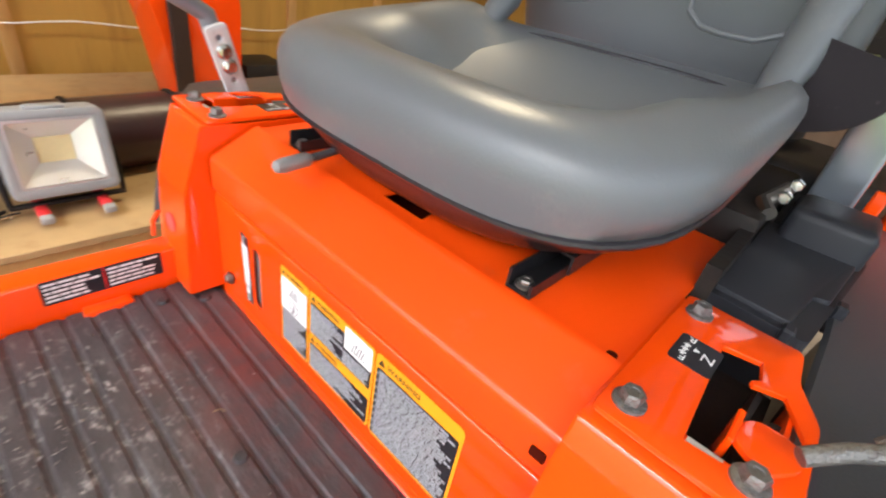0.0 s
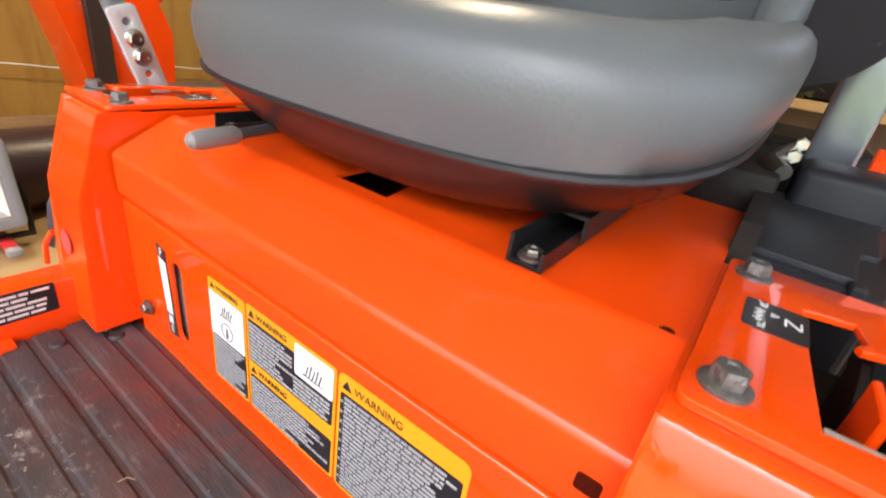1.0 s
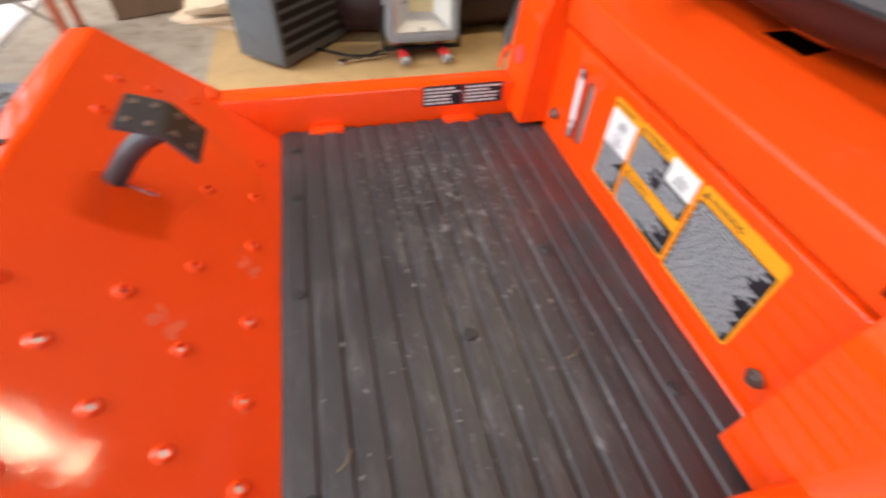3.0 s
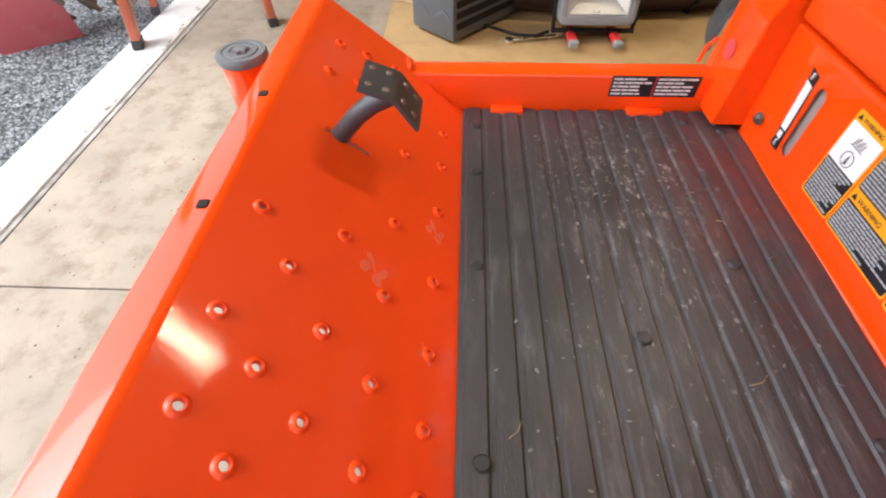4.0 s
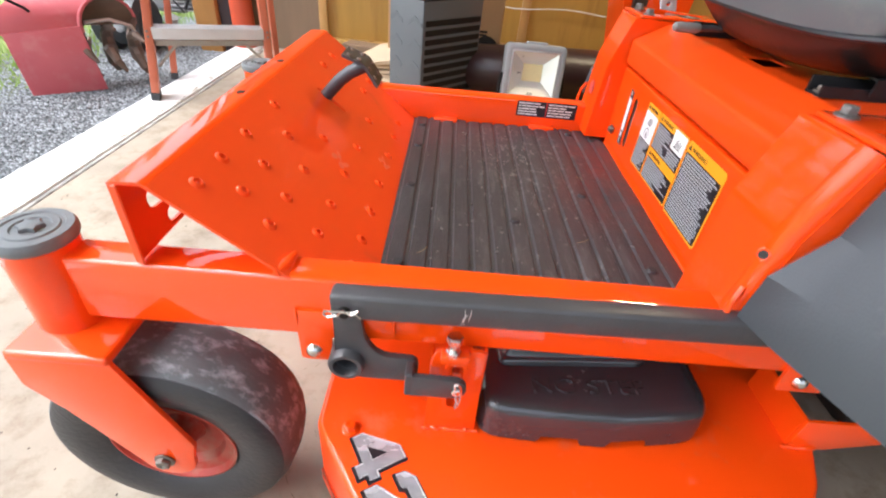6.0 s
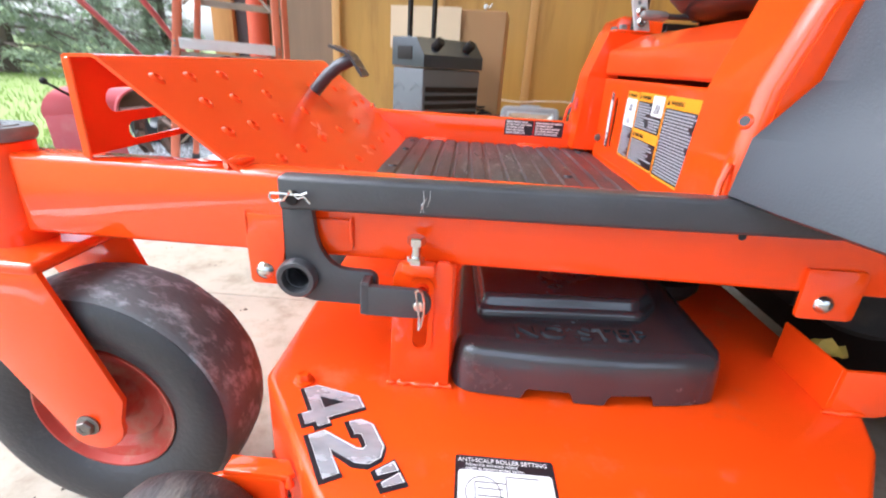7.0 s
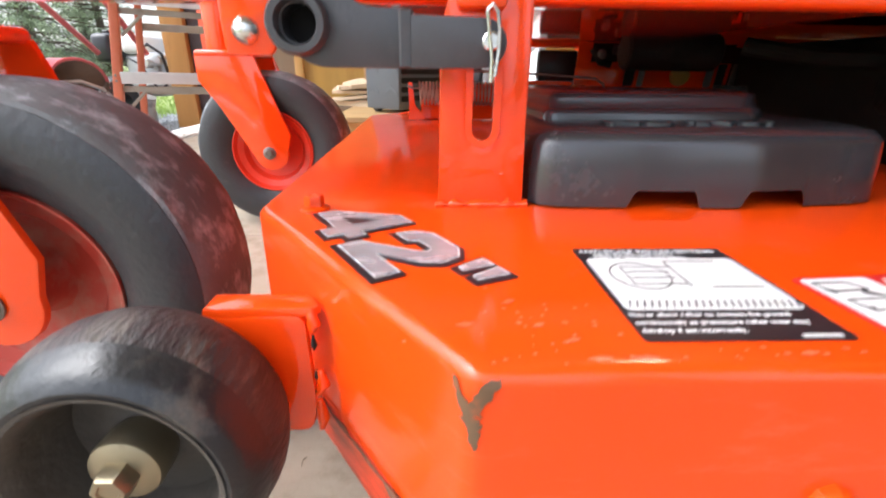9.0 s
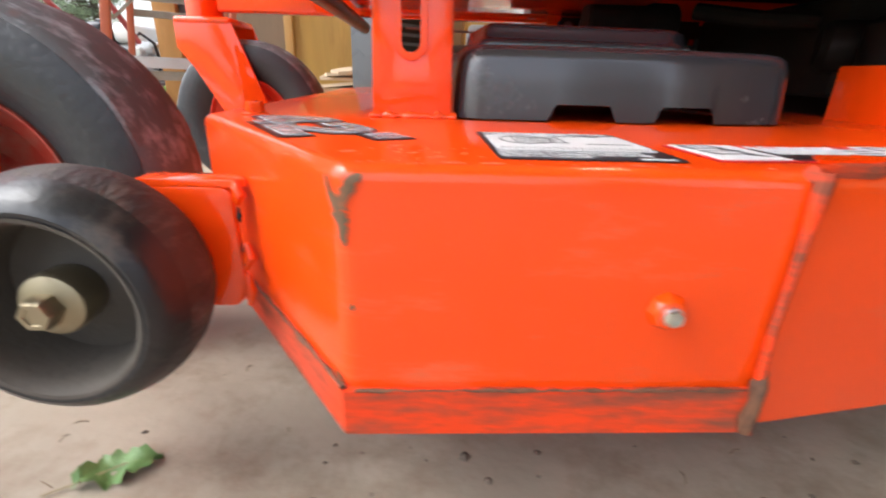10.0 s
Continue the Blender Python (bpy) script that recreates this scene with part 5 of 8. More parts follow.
part("cushion", bm, SEAT, seat, smooth=80)
bm = bmesh.new()
levels = [(0.251, 0.212, 0.2355, 0.7105, 3.86), (0.256, 0.213, 0.234, 0.7, 3.6), (0.266, 0.2125, 0.225, 0.683, 3.1), (0.272, 0.208, 0.214, 0.671, 2.85), (0.276, 0.196, 0.2, 0.663, 2.8), (0.28, 0.17, 0.172, 0.657, 2.7), (0.285, 0.1, 0.1, 0.652, 2.5)]
rings = [[bm.verts.new(p) for p in seat_ring(*lv_)] for lv_ in levels]
for a, b in zip(rings, rings[1:]):
    for k in range(72):
        bm.faces.new((a[k], b[k], b[(k + 1) % 72], a[(k + 1) % 72]))
bm.faces.new(list(reversed(rings[-1])))
part("seat_shell", bm, SHELL_BLACK, seat, "black plastic seat shell", 80)
bm = bmesh.new()
loop = seat_ring(SEAT_X, SEAT_HX, SEAT_HY, SEAT_Z, 3.86)
tube(bm, loop + loop[:1], 0.0036, 8)
part("piping", bm, INK, seat, "black edge piping")
bm = pillow(bmesh.new(), 0, 0, 0.3, 0.25, -0.05, 0.05, 5.0, 0.02)
back = part("backrest", bm, SEAT, seat, smooth=80)
back.matrix_basis = pose(0.55, 0, 0.95, 0, 78, 0) @ pose(0, 0, 0, 0, 180, 0)
for s in (-1, 1):
    bm = bmesh.new()
    tube(bm, [(0.41, s * 0.2, 0.75), (0.452, s * 0.202, 0.79), (0.482, s * 0.207, 0.86), (0.507, s * 0.212, 0.95), (0.532, s * 0.215, 1.08), (0.56, s * 0.21, 1.2)], [0.016, 0.024, 0.025, 0.025, 0.025, 0.02], 20)
    part("side_bolster", bm, SEAT, seat, smooth=80)
for ya, yb, zb in ((-0.058, -0.19, 0.804), (0.055, 0.2, 0.806)):
    bm = bmesh.new()
    d = 1 if yb > ya else -1
    line = [(ya, 1.05), (ya, zb + 0.05), (ya + d * 0.006, zb + 0.018), (ya + d * 0.025, zb + 0.004), (ya + d * 0.05, zb), (yb - d * 0.04, zb), (yb - d * 0.012, zb + 0.012), (yb, zb + 0.05), (yb, 1.05)]
    tube(bm, [(0.4735 + 0.21 * (z - 0.79), y, z) for y, z in line], 0.0035, 8)
    part("back_seam", bm, SEAT, seat, "raised seam in the backrest")
bm = bmesh.new()
cyl(bm, 0.009, (0.34, -0.038, 0.68), (0.34, -0.038, 0.7215), 16, 0.003)
part("drain_plug", bm, DARK, seat)
for s in (-1, 1):
    bm = bmesh.new()
    y = -0.156 if s < 0 else 0.165
    prof = [(-0.0115, 0.0), (-0.0115, 0.012), (-0.009, 0.012), (-0.009, 0.0025), (0.0095, 0.0025), (0.0095, 0.018), (0.012, 0.018), (0.012, 0.0)]
    plate(bm, prof, 0.35, Matrix.Translation((0.062, y, 0.6125)) @ YZ)
    part("slide_rail", bm, RAIL_BLACK, seat, "black U-shaped seat slide")
    bm = bmesh.new()
    plate(bm, [(-0.016, 0.006), (-0.016, 0.024), (0.015, 0.024), (0.015, 0.0215), (-0.0135, 0.0215), (-0.0135, 0.006)], 0.29, Matrix.Translation((0.112, y, 0.6125)) @ YZ)
    part("slide_cap", bm, RAIL_BLACK, seat)
    bolt(seat, (0.072, y, 0.6155), (0, 0, 1))
bm = bmesh.new()
tube(bm, [(0.2, 0.12, 0.636), (0.07, 0.1, 0.633), (0.03, 0.0935, 0.632)], 0.0045, 10)
part("slide_lever", bm, BLACK_STEEL, seat)
bm = bmesh.new()
tube(bm, [(0.036, 0.0945, 0.632), (0.032, 0.094, 0.632), (0.003, 0.0895, 0.632), (-0.0045, 0.0885, 0.632), (-0.0075, 0.088, 0.632)], [0.0055, 0.0075, 0.0075, 0.006, 0.0025], 14)
part("lever_grip", bm, mat("grey lever grip", (0.24, 0.23, 0.22), 0.55, spread=0.15, scale=30), seat, "grey rubber lever grip")

# label inside the right frame rail
rl = new("rail_label")
rl.parent = mower
rl["label"] = "black label with white print and a red divider on the rail"
rm = frame_of((0, 0.2966, 0), (1, 0, 0), (0, 0, 1))
part("backing", plate(bmesh.new(), rounded(-0.187, -0.059, 0.404, 0.437, 0.002, 3), 0.0004, rm), INK, rl)
part("divider", plate(bmesh.new(), [(-0.1245, 0.404), (-0.1225, 0.404), (-0.1225, 0.437), (-0.1245, 0.437)], 0.0003, frame_of((0, 0.2961, 0), (1, 0, 0), (0, 0, 1))), DANGER_RED, rl)
bm = bmesh.new()
rm = frame_of((0, 0.2961, 0), (1, 0, 0), (0, 0, 1))
bars(bm, -0.184, -0.127, 0.406, 0.435, 5, rng, rm, 0.5, ragged=0.4)
bars(bm, -0.12, -0.062, 0.406, 0.435, 5, rng, rm, 0.5, ragged=0.4)
part("print", bm, WHITE, rl, smooth=0)["kind"] = "stuff"

# fenders over the rear wheels
def fender_mesh(s):
    """A moulded shell: a slanting front with a crease, turning back along the wheel."""
    bm = bmesh.new()
    lines = [
        [(-0.044, 0.352, 0.452), (-0.037, 0.35, 0.5), (0.002, 0.349, 0.547), (0.013, 0.349, 0.603), (0.25, 0.352, 0.61), (0.75, 0.35, 0.6)],
        [(-0.030, 0.395, 0.45), (-0.02, 0.39, 0.503), (0.006, 0.375, 0.548), (0.022, 0.375, 0.603), (0.25, 0.39, 0.61), (0.75, 0.39, 0.6)],
        [(-0.005, 0.455, 0.448), (0.0, 0.432, 0.507), (0.012, 0.415, 0.549), (0.035, 0.42, 0.603), (0.27, 0.45, 0.605), (0.77, 0.45, 0.59)],
        [(0.03, 0.515, 0.442), (0.035, 0.495, 0.508), (0.045, 0.475, 0.55), (0.07, 0.48, 0.6), (0.3, 0.52, 0.6), (0.79, 0.53, 0.58)],
        [(0.07, 0.575, 0.43), (0.075, 0.56, 0.505), (0.09, 0.54, 0.545), (0.12, 0.545, 0.585), (0.34, 0.6, 0.575), (0.82, 0.61, 0.55)],
    ]
    rows = [[bm.verts.new((x, s * y, z)) for x, y, z in row] for row in lines]
    for a, b in zip(rows, rows[1:]):
        for k in range(len(a) - 1):
            bm.faces.new((a[k], a[k + 1], b[k + 1], b[k]))
    r = bmesh.ops.extrude_face_region(bm, geom=bm.faces[:])
    for v in [g for g in r["geom"] if isinstance(g, bmesh.types.BMVert)]:
        v.co += Vector((0.004, -s * 0.004, -0.003))
    return bm


for s in (-1, 1):
    part("fender", fender_mesh(s), GREY_PLASTIC, mower, "charcoal grey moulded rear fender", 22)
for s in (-1, 1):
    wheel = new("rear_wheel")
    wheel.parent = mower
    tm = Matrix.Translation((0.62, s * 0.52, 0.228)) @ Matrix.Rotation(radians(90), 4, "X")
    b2 = bmesh.new()
    lathe(b2, [(0.11, -0.09), (0.17, -0.105), (0.21, -0.1), (0.228, -0.08), (0.23, 0), (0.228, 0.08), (0.21, 0.1), (0.17, 0.105), (0.11, 0.09)], 48, tm, close=True)
    part("tyre", b2, RUBBER, wheel)
    b2 = bmesh.new()
    lathe(b2, [(0, 0.06), (0.03, 0.06), (0.1, 0.03), (0.112, 0.09), (0.112, -0.09), (0.1, -0.03), (0, -0.06)], 32, tm)
    part("rim", b2, ORANGE, wheel)

# fuel tank and roll bar behind the near column
bm = bmesh.new()
plate(bm, rounded_poly([(0.212, -0.247), (0.204, -0.338), (0.452, -0.366), (0.462, -0.25)], 0.01), 0.17, Matrix.Translation((0, 0, 0.447)))
tank = part("fuel_tank", bm, TANK, mower, "charcoal moulded fuel tank", 0)
bm = bmesh.new()
plate(bm, rounded_poly([(0.222, -0.255), (0.216, -0.322), (0.29, -0.33), (0.292, -0.343), (0.445, -0.358), (0.452, -0.256)], 0.006), 0.006, Matrix.Translation((0, 0, 0.616)), (), 0.002)
part("raised_panel", bm, TANK, tank)
for x, y in ((0.205, -0.322), (0.297, -0.352)):
    part("moulded_tab", box(bmesh.new(), x - 0.004, x + 0.012, y - 0.006, y + 0.004, 0.59, 0.6215, 0.002, 1), TANK, tank)
bm = bmesh.new()
box(bm, 0.41, 0.5, -0.36, -0.275, 0.5, 0.66, 0.012, 3)
part("tank_neck_cover", bm, TANK, mower)
bm = bmesh.new()
box(bm, 0.55, 0.588, -0.33, -0.278, 0.45, 1.15, 0.006, 3)
part("roll_bar_post", bm, mat("dark blue-grey enamel", (0.3, 0.33, 0.37), 0.2, metal=0.6, coat=1.0, spread=0.15, scale=12, peel=0.5, coat_rough=0.03), mower, "glossy blue-grey upright")
bm = bmesh.new()
plate(bm, rounded_poly([(-0.2, 0.728), (-0.24, 0.726), (-0.277, 0.74), (-0.3, 0.765), (-0.306, 0.79), (-0.288, 0.81), (-0.2, 0.826)], 0.012), 0.012, at_x(0.45), (), 0.003)
part("side_plate", bm, mat("dark purple-brown plastic", (0.016, 0.012, 0.015), 0.6, spec=0.2, spread=0.15, scale=10, dirt=(0.1, 0.09, 0.09), dirt_amount=0.15, dirt_scale=60), mower, "dark grey side plate behind the seat")
bm = bmesh.new()
tube(bm, [(0.36, -0.262, 0.655), (0.38, -0.25, 0.66), (0.44, -0.262, 0.668)], 0.008, 10)
part("linkage_tube", bm, STEEL, mower)
bm = bmesh.new()
box(bm, 0.68, 0.74, -0.55, -0.375, 0.5, 0.69, 0.012, 3)
part("engine_guard", bm, ORANGE, mower)
bm = bmesh.new()
box(bm, 0.61, 0.86, -0.36, 0.2, 0.4, 0.665, 0.02, 3)
cyl(bm, 0.11, (0.74, -0.12, 0.66), (0.74, -0.12, 0.715), 28, 0.02)
part("engine_block", bm, DARK, mower, "greasy black engine behind the seat")
bm = bmesh.new()
box(bm, 0.52, 0.53, -0.352, -0.337, 0.62, 0.68, 0.002, 1)
part("guard_tab", bm, ORANGE, mower)
for sx, sz in ((0.41, 0.64), (0.35, 0.635)):
    bm = bmesh.new()
    tube(bm, [(sx, -0.24, sz), (sx, -0.244, sz + 0.01), (sx, -0.254, sz + 0.011), (sx, -0.258, sz)], 0.0022, 8)
    part("clip", bm, BRASSY, mower, "small brassy clip")
for p in ((0.4, -0.265, 0.667), (0.433, -0.268, 0.676)):
    bm = bmesh.new()
    lathe(bm, [(0, -0.007), (0.006, -0.007), (0.007, -0.005), (0.007, 0.005), (0.006, 0.007), (0, 0.007)], 6, Matrix.Translation(p) @ Matrix.Rotation(radians(90), 4, "Y"))
    part("linkage_bolt", bm, BRIGHT, mower, "bright hex bolt on a linkage")
bm = bmesh.new()
box(bm, 0.21, 0.6, -0.262, -0.248, 0.45, 0.64)
box(bm, 0.46, 0.8, -0.26, 0.26, 0.42, 0.62, 0.02, 2)
box(bm, 0.33, 0.6, -0.262, -0.19, 0.6, 0.655, 0.006, 2)
part("engine_shroud", bm, DARK, mower, "dark greasy engine cover")

# black lift bar over the near rail, with the bell crank that hangs from it
lift = new("deck_lift")
lift.parent = mower
lift["label"] = "black steel deck lift linkage"
bm = bmesh.new()
box(bm, -0.434, 0.45, -0.361, -0.3385, 0.4115, 0.4425, 0.0045, 3)
b = part("lift_bar", bm, BLACK_STEEL, lift)
b.matrix_basis = Matrix.Translation((-0.4, 0, 0.427)) @ Matrix.Rotation(radians(-1.1), 4, "Y") @ Matrix.Translation((0.4, 0, -0.427))
for x0, z0, z1, bow in ((-0.306, 0.418, 0.4385, 0.003), (-0.303, 0.4185, 0.432, -0.002), (-0.3, 0.424, 0.439, 0.002)):
    bm = bmesh.new()
    tube(bm, [(x0, -0.3611, z0), (x0 + bow, -0.3612, (z0 + z1) / 2), (x0 + 0.002, -0.3611, z1)], [0.0002, 0.0005, 0.0002], 5)
    part("scratch", bm, ALU, lift, "pale scratch")
bm = bmesh.new()
out = soften([(-0.434, 0.424), (-0.434, 0.33), (-0.415, 0.3165), (-0.345, 0.3165), (-0.345, 0.352), (-0.386, 0.353), (-0.402, 0.375), (-0.407, 0.424), (-0.434, 0.424)], 0.012, 5)
plate(bm, out[:-1], 0.008, at_y(-0.3455), [ring(-0.422, 0.3425, 0.0115, 20)], 0.0012)
part("bell_crank", bm, BLACK_STEEL, lift)
bm = bmesh.new()
out = [(-0.352, 0.3165)] + arc(-0.306, 0.3315, 0.0145, -90, 90, 10) + [(-0.352, 0.347)]
plate(bm, out, 0.007, at_y(-0.3655), (), 0.0012)
box(bm, -0.358, -0.349, -0.3725, -0.3455, 0.3165, 0.35, 0.0015, 1)
part("link_arm", bm, BLACK_STEEL, lift)
bm = bmesh.new()
lathe(bm, [(0.0125, -0.03), (0.0125, 0.009), (0.0135, 0.011), (0.0175, 0.011), (0.0195, 0.008), (0.0198, -0.03)], 36, Matrix.Translation((-0.422, -0.352, 0.3425)) @ Matrix.Rotation(radians(90), 4, "X"), close=True)
part("pivot_tube", bm, BLACK_STEEL, lift, "hollow black pivot tube")
bm = bmesh.new()
cyl(bm, 0.0126, (-0.422, -0.33, 0.3425), (-0.422, -0.3, 0.3425), 20)
part("tube_bore", bm, DARK, lift)
bm = bmesh.new()
cyl(bm, 0.0065, (-0.4195, -0.358, 0.4235), (-0.4195, -0.366, 0.4235), 18, 0.0015)
part("clevis_pin", bm, DARK, lift)
bm = bmesh.new()
x, z, y = -0.4195, 0.4235, -0.3665
tube(bm, [(x - 0.018, y, z + 0.004), (x - 0.019, y, z), (x - 0.016, y, z - 0.003), (x - 0.006, y, z - 0.001), (x, y - 0.001, z + 0.0075), (x + 0.006, y, z + 0.001), (x + 0.012, y, z + 0.003), (x + 0.017, y, z - 0.003)], 0.0012, 8)
tube(bm, [(x - 0.018, y, z + 0.004), (x - 0.006, y, z + 0.0045), (x, y, z + 0.004), (x + 0.009, y, z + 0.0042), (x + 0.015, y, z + 0.007)], 0.0012, 8)
part("hairpin", bm, BRIGHT, lift, "bright hairpin clip")
bm = bmesh.new()
x, z, y = -0.302, 0.3325, -0.374
cyl(bm, 0.0055, (x, -0.345, z), (x, -0.378, z), 16, 0.001)
part("clevis_pin", bm, BRIGHT, lift)
bm = bmesh.new()
tube(bm, [(x - 0.0035, y - 0.006, z + 0.0165), (x - 0.0005, y - 0.007, z + 0.0195), (x + 0.0028, y - 0.006, z + 0.016), (x + 0.0045, y - 0.005, z + 0.006), (x + 0.0045, y - 0.005, z - 0.006), (x + 0.0028, y - 0.005, z - 0.02)], 0.0013, 8)
tube(bm, [(x - 0.0035, y - 0.006, z + 0.0165), (x - 0.0015, y - 0.005, z + 0.004), (x + 0.0005, y - 0.005, z - 0.01), (x + 0.0005, y - 0.005, z - 0.023)], 0.0013, 8)
part("hairpin", bm, BRIGHT, lift, "bright hairpin clip")

# brackets on the near rail
bm = bmesh.new()
out = soften([(-0.478, 0.398), (-0.372, 0.398), (-0.372, 0.366), (-0.44, 0.362), (-0.443, 0.324), (-0.476, 0.324), (-0.478, 0.398)], 0.006, 4)
plate(bm, out[:-1], 0.004, at_y(-0.3352), (), 0.001)
part("pivot_bracket", bm, ORANGE, mower, "welded orange bracket plate")
for x in (-0.476, -0.374):
    bm = bmesh.new()
    tube(bm, [(x, -0.338, 0.4), (x, -0.339, 0.392), (x, -0.338, 0.372)], [0.001, 0.0022, 0.001], 8)
    part("weld", bm, ORANGE, mower, smooth=60)
bm = bmesh.new()
lathe(bm, [(0, 0.0065), (0.004, 0.006), (0.0078, 0.0035), (0.0092, 0)], 22)
dome = mesh_of("carriage_bolt", bm, BRIGHT)
share("carriage_bolt", dome, mower, Matrix.Translation((-0.461, -0.3392, 0.339)) @ Matrix.Rotation(radians(90), 4, "X"))
bm = bmesh.new()
out = soften([(0.058, 0.385), (0.115, 0.385), (0.115, 0.333), (0.06, 0.333), (0.058, 0.385)], 0.006, 4)
plate(bm, out[:-1], 0.004, at_y(-0.3352), (), 0.001)
part("rear_bracket", bm, ORANGE, mower)
share("carriage_bolt", dome, mower, Matrix.Translation((0.082, -0.3392, 0.35)) @ Matrix.Rotation(radians(90), 4, "X"))
# black disc on the rail, painted as the dark of a hole
share("carriage_bolt", mesh_of("rail_hole", lathe(bmesh.new(), [(0, 0.0004), (0.0038, 0.0004), (0.0038, 0)], 16), INK), mower, Matrix.Translation((-0.01, -0.3352, 0.4105)) @ Matrix.Rotation(radians(90), 4, "X")).name = "rail_hole"

# ---- the mowing deck, hung under the frame ----
deck = new("mower_deck")
deck.parent = mower
deck["label"] = "orange stamped mowing deck with scuffed lower edge"
DZ = 0.221
left = [(-0.465, -0.352), (-0.326, -0.55), (-0.127, -0.55), (-0.02, -0.532), (0.085, -0.462), (0.15, -0.385), (0.178, -0.33), (0.185, -0.2)]
outline = left + [(x, -y) for x, y in reversed(left)]


def skirt(bm, pts, z0, z1, r, thick, shut=True):
    """A wall round an outline that rolls over into a flat top."""
    prof = [(0.0, z0)] + [(r - r * math.cos(radians(a)), z1 - r + r * math.sin(radians(a))) for a in (0, 22, 45, 67, 90)]
    n = len(pts)
    rings = []
    for inset, z in prof:
        row = []
        for k in range(n):
            p, a, b = Vector(pts[k]), Vector(pts[k - 1]), Vector(pts[(k + 1) % n])
            d0, d1 = (p - a).normalized(), (b - p).normalized()
            n0, n1 = Vector((-d0.y, d0.x)), Vector((-d1.y, d1.x))
            m = (n0 + n1).normalized()
            k2 = inset / max(0.4, m.dot(n0))
            q = p + m * k2
            row.append(bm.verts.new((q.x, q.y, z)))
        rings.append(row)
    for a, b in zip(rings, rings[1:]):
        for k in range(n):
            bm.faces.new((a[k], a[(k + 1) % n], b[(k + 1) % n], b[k]))
    bm.faces.new(rings[-1])
    return bm


part("deck_shell", skirt(bmesh.new(), rounded_poly(outline, 0.007), 0.092, DZ, 0.007, 0.004), DECK_ORANGE, deck, smooth=50)
# the doubled lower edge along the near side and front corner
bm = bmesh.new()
outer = [(-0.4665, -0.3535), (-0.3275, -0.5535), (-0.129, -0.5535)]
inner = [(-0.4625, -0.3505), (-0.3245, -0.5495), (-0.129, -0.5495)]
for z0, z1, mt in ((0.0905, 0.1155, 0),):
    lo = [bm.verts.new((x, y, z0)) for x, y in outer] + [bm.verts.new((x, y, z0)) for x, y in reversed(inner)]
    hi = [bm.verts.new((x, y, z1)) for x, y in outer] + [bm.verts.new((x, y, z1)) for x, y in reversed(inner)]
    n = len(lo)
    for k in range(n):
        bm.faces.new((lo[k], lo[(k + 1) % n], hi[(k + 1) % n], hi[k]))
    for v in (lo, hi):
        bm.faces.new((v[0], v[1], v[4], v[5]))
        bm.faces.new((v[1], v[2], v[3], v[4]))
part("edge_strip", bm, ORANGE_WORN, deck, "scraped edge strip along the bottom of the deck")
# bare metal at the corner and along the seam
BARE = mat("scraped bare metal", (0.15, 0.085, 0.045), 0.65, metal=0.2, spread=0.5, scale=160, dirt=(0.5, 0.12, 0.04), dirt_amount=0.5, dirt_scale=90)


def on_corner(u, z, out=0.0007):
    """A spot on the rounded front corner: u runs round it, chamfer side negative."""
    a, b, c = Vector((-0.326, -0.55)), Vector((-0.465, -0.352)), Vector((-0.14, -0.55))
    p, q = a + (b - a).normalized() * 0.007, a + (c - a).normalized() * 0.007
    da, dc = (b - a).normalized(), (c - a).normalized()
    if u < -0.006:
        w = p + da * (-u - 0.006)
        n2 = Vector((-0.818, -0.575))
    elif u > 0.006:
        w = q + dc * (u - 0.006)
        n2 = Vector((0, -1))
    else:
        t = (u + 0.006) / 0.012
        w = (1 - t) ** 2 * p + 2 * t * (1 - t) * a + t * t * q
        n2 = (Vector((-0.818, -0.575)) * (1 - t) + Vector((0, -1)) * t).normalized()
    w = w + n2 * out
    lean = max(0.0, z - 0.214) / 0.007
    w = w - n2 * 0.0065 * lean * lean
    return (w.x, w.y, z)


scrape_rng = random.Random(17)


def scrape(name, path, material, parent, label=""):
    """A thin chipped strip round the corner along (u, z, half width)."""
    bm = bmesh.new()
    rows = []
    fine = [tuple(a + (b - a) * f for a, b in zip(p, q)) for p, q in zip(path, path[1:]) for f in (0, 0.33, 0.66)] + [path[-1]]
    for u, z, h in fine:
        rows.append([bm.verts.new(on_corner(u + e * h * scrape_rng.uniform(1.1, 2.3), z + scrape_rng.uniform(-0.0006, 0.0006))) for e in (-1, -0.3, 0.4, 1)])
    for a, b in zip(rows, rows[1:]):
        for i in range(3):
            bm.faces.new((a[i], a[i + 1], b[i + 1], b[i]))
    return part(name, bm, material, parent, label)


scrape("bare_corner", [(-0.008, 0.2155, 0.0008), (-0.0058, 0.211, 0.001), (-0.0035, 0.2075, 0.0017), (-0.0022, 0.204, 0.0012), (0.0002, 0.2, 0.0022), (0.0006, 0.196, 0.0012), (0.0013, 0.191, 0.0011), (0.0016, 0.1865, 0.0003)], BARE, deck, "scraped bare steel corner")
scrape("bare_corner", [(0.0075, 0.2175, 0.0012), (0.0045, 0.213, 0.0018), (0.0022, 0.208, 0.0016), (0.0005, 0.202, 0.0016)], BARE, deck, "scraped bare steel corner")
scrape("chip", [(0.0035, 0.1595, 0.0003), (0.0036, 0.158, 0.0008), (0.0034, 0.1565, 0.0003)], BARE, deck)
scrape("chip", [(-0.007, 0.12, 0.0012), (-0.005, 0.114, 0.0022), (-0.002, 0.107, 0.003), (0.002, 0.102, 0.0012)], BARE, deck)
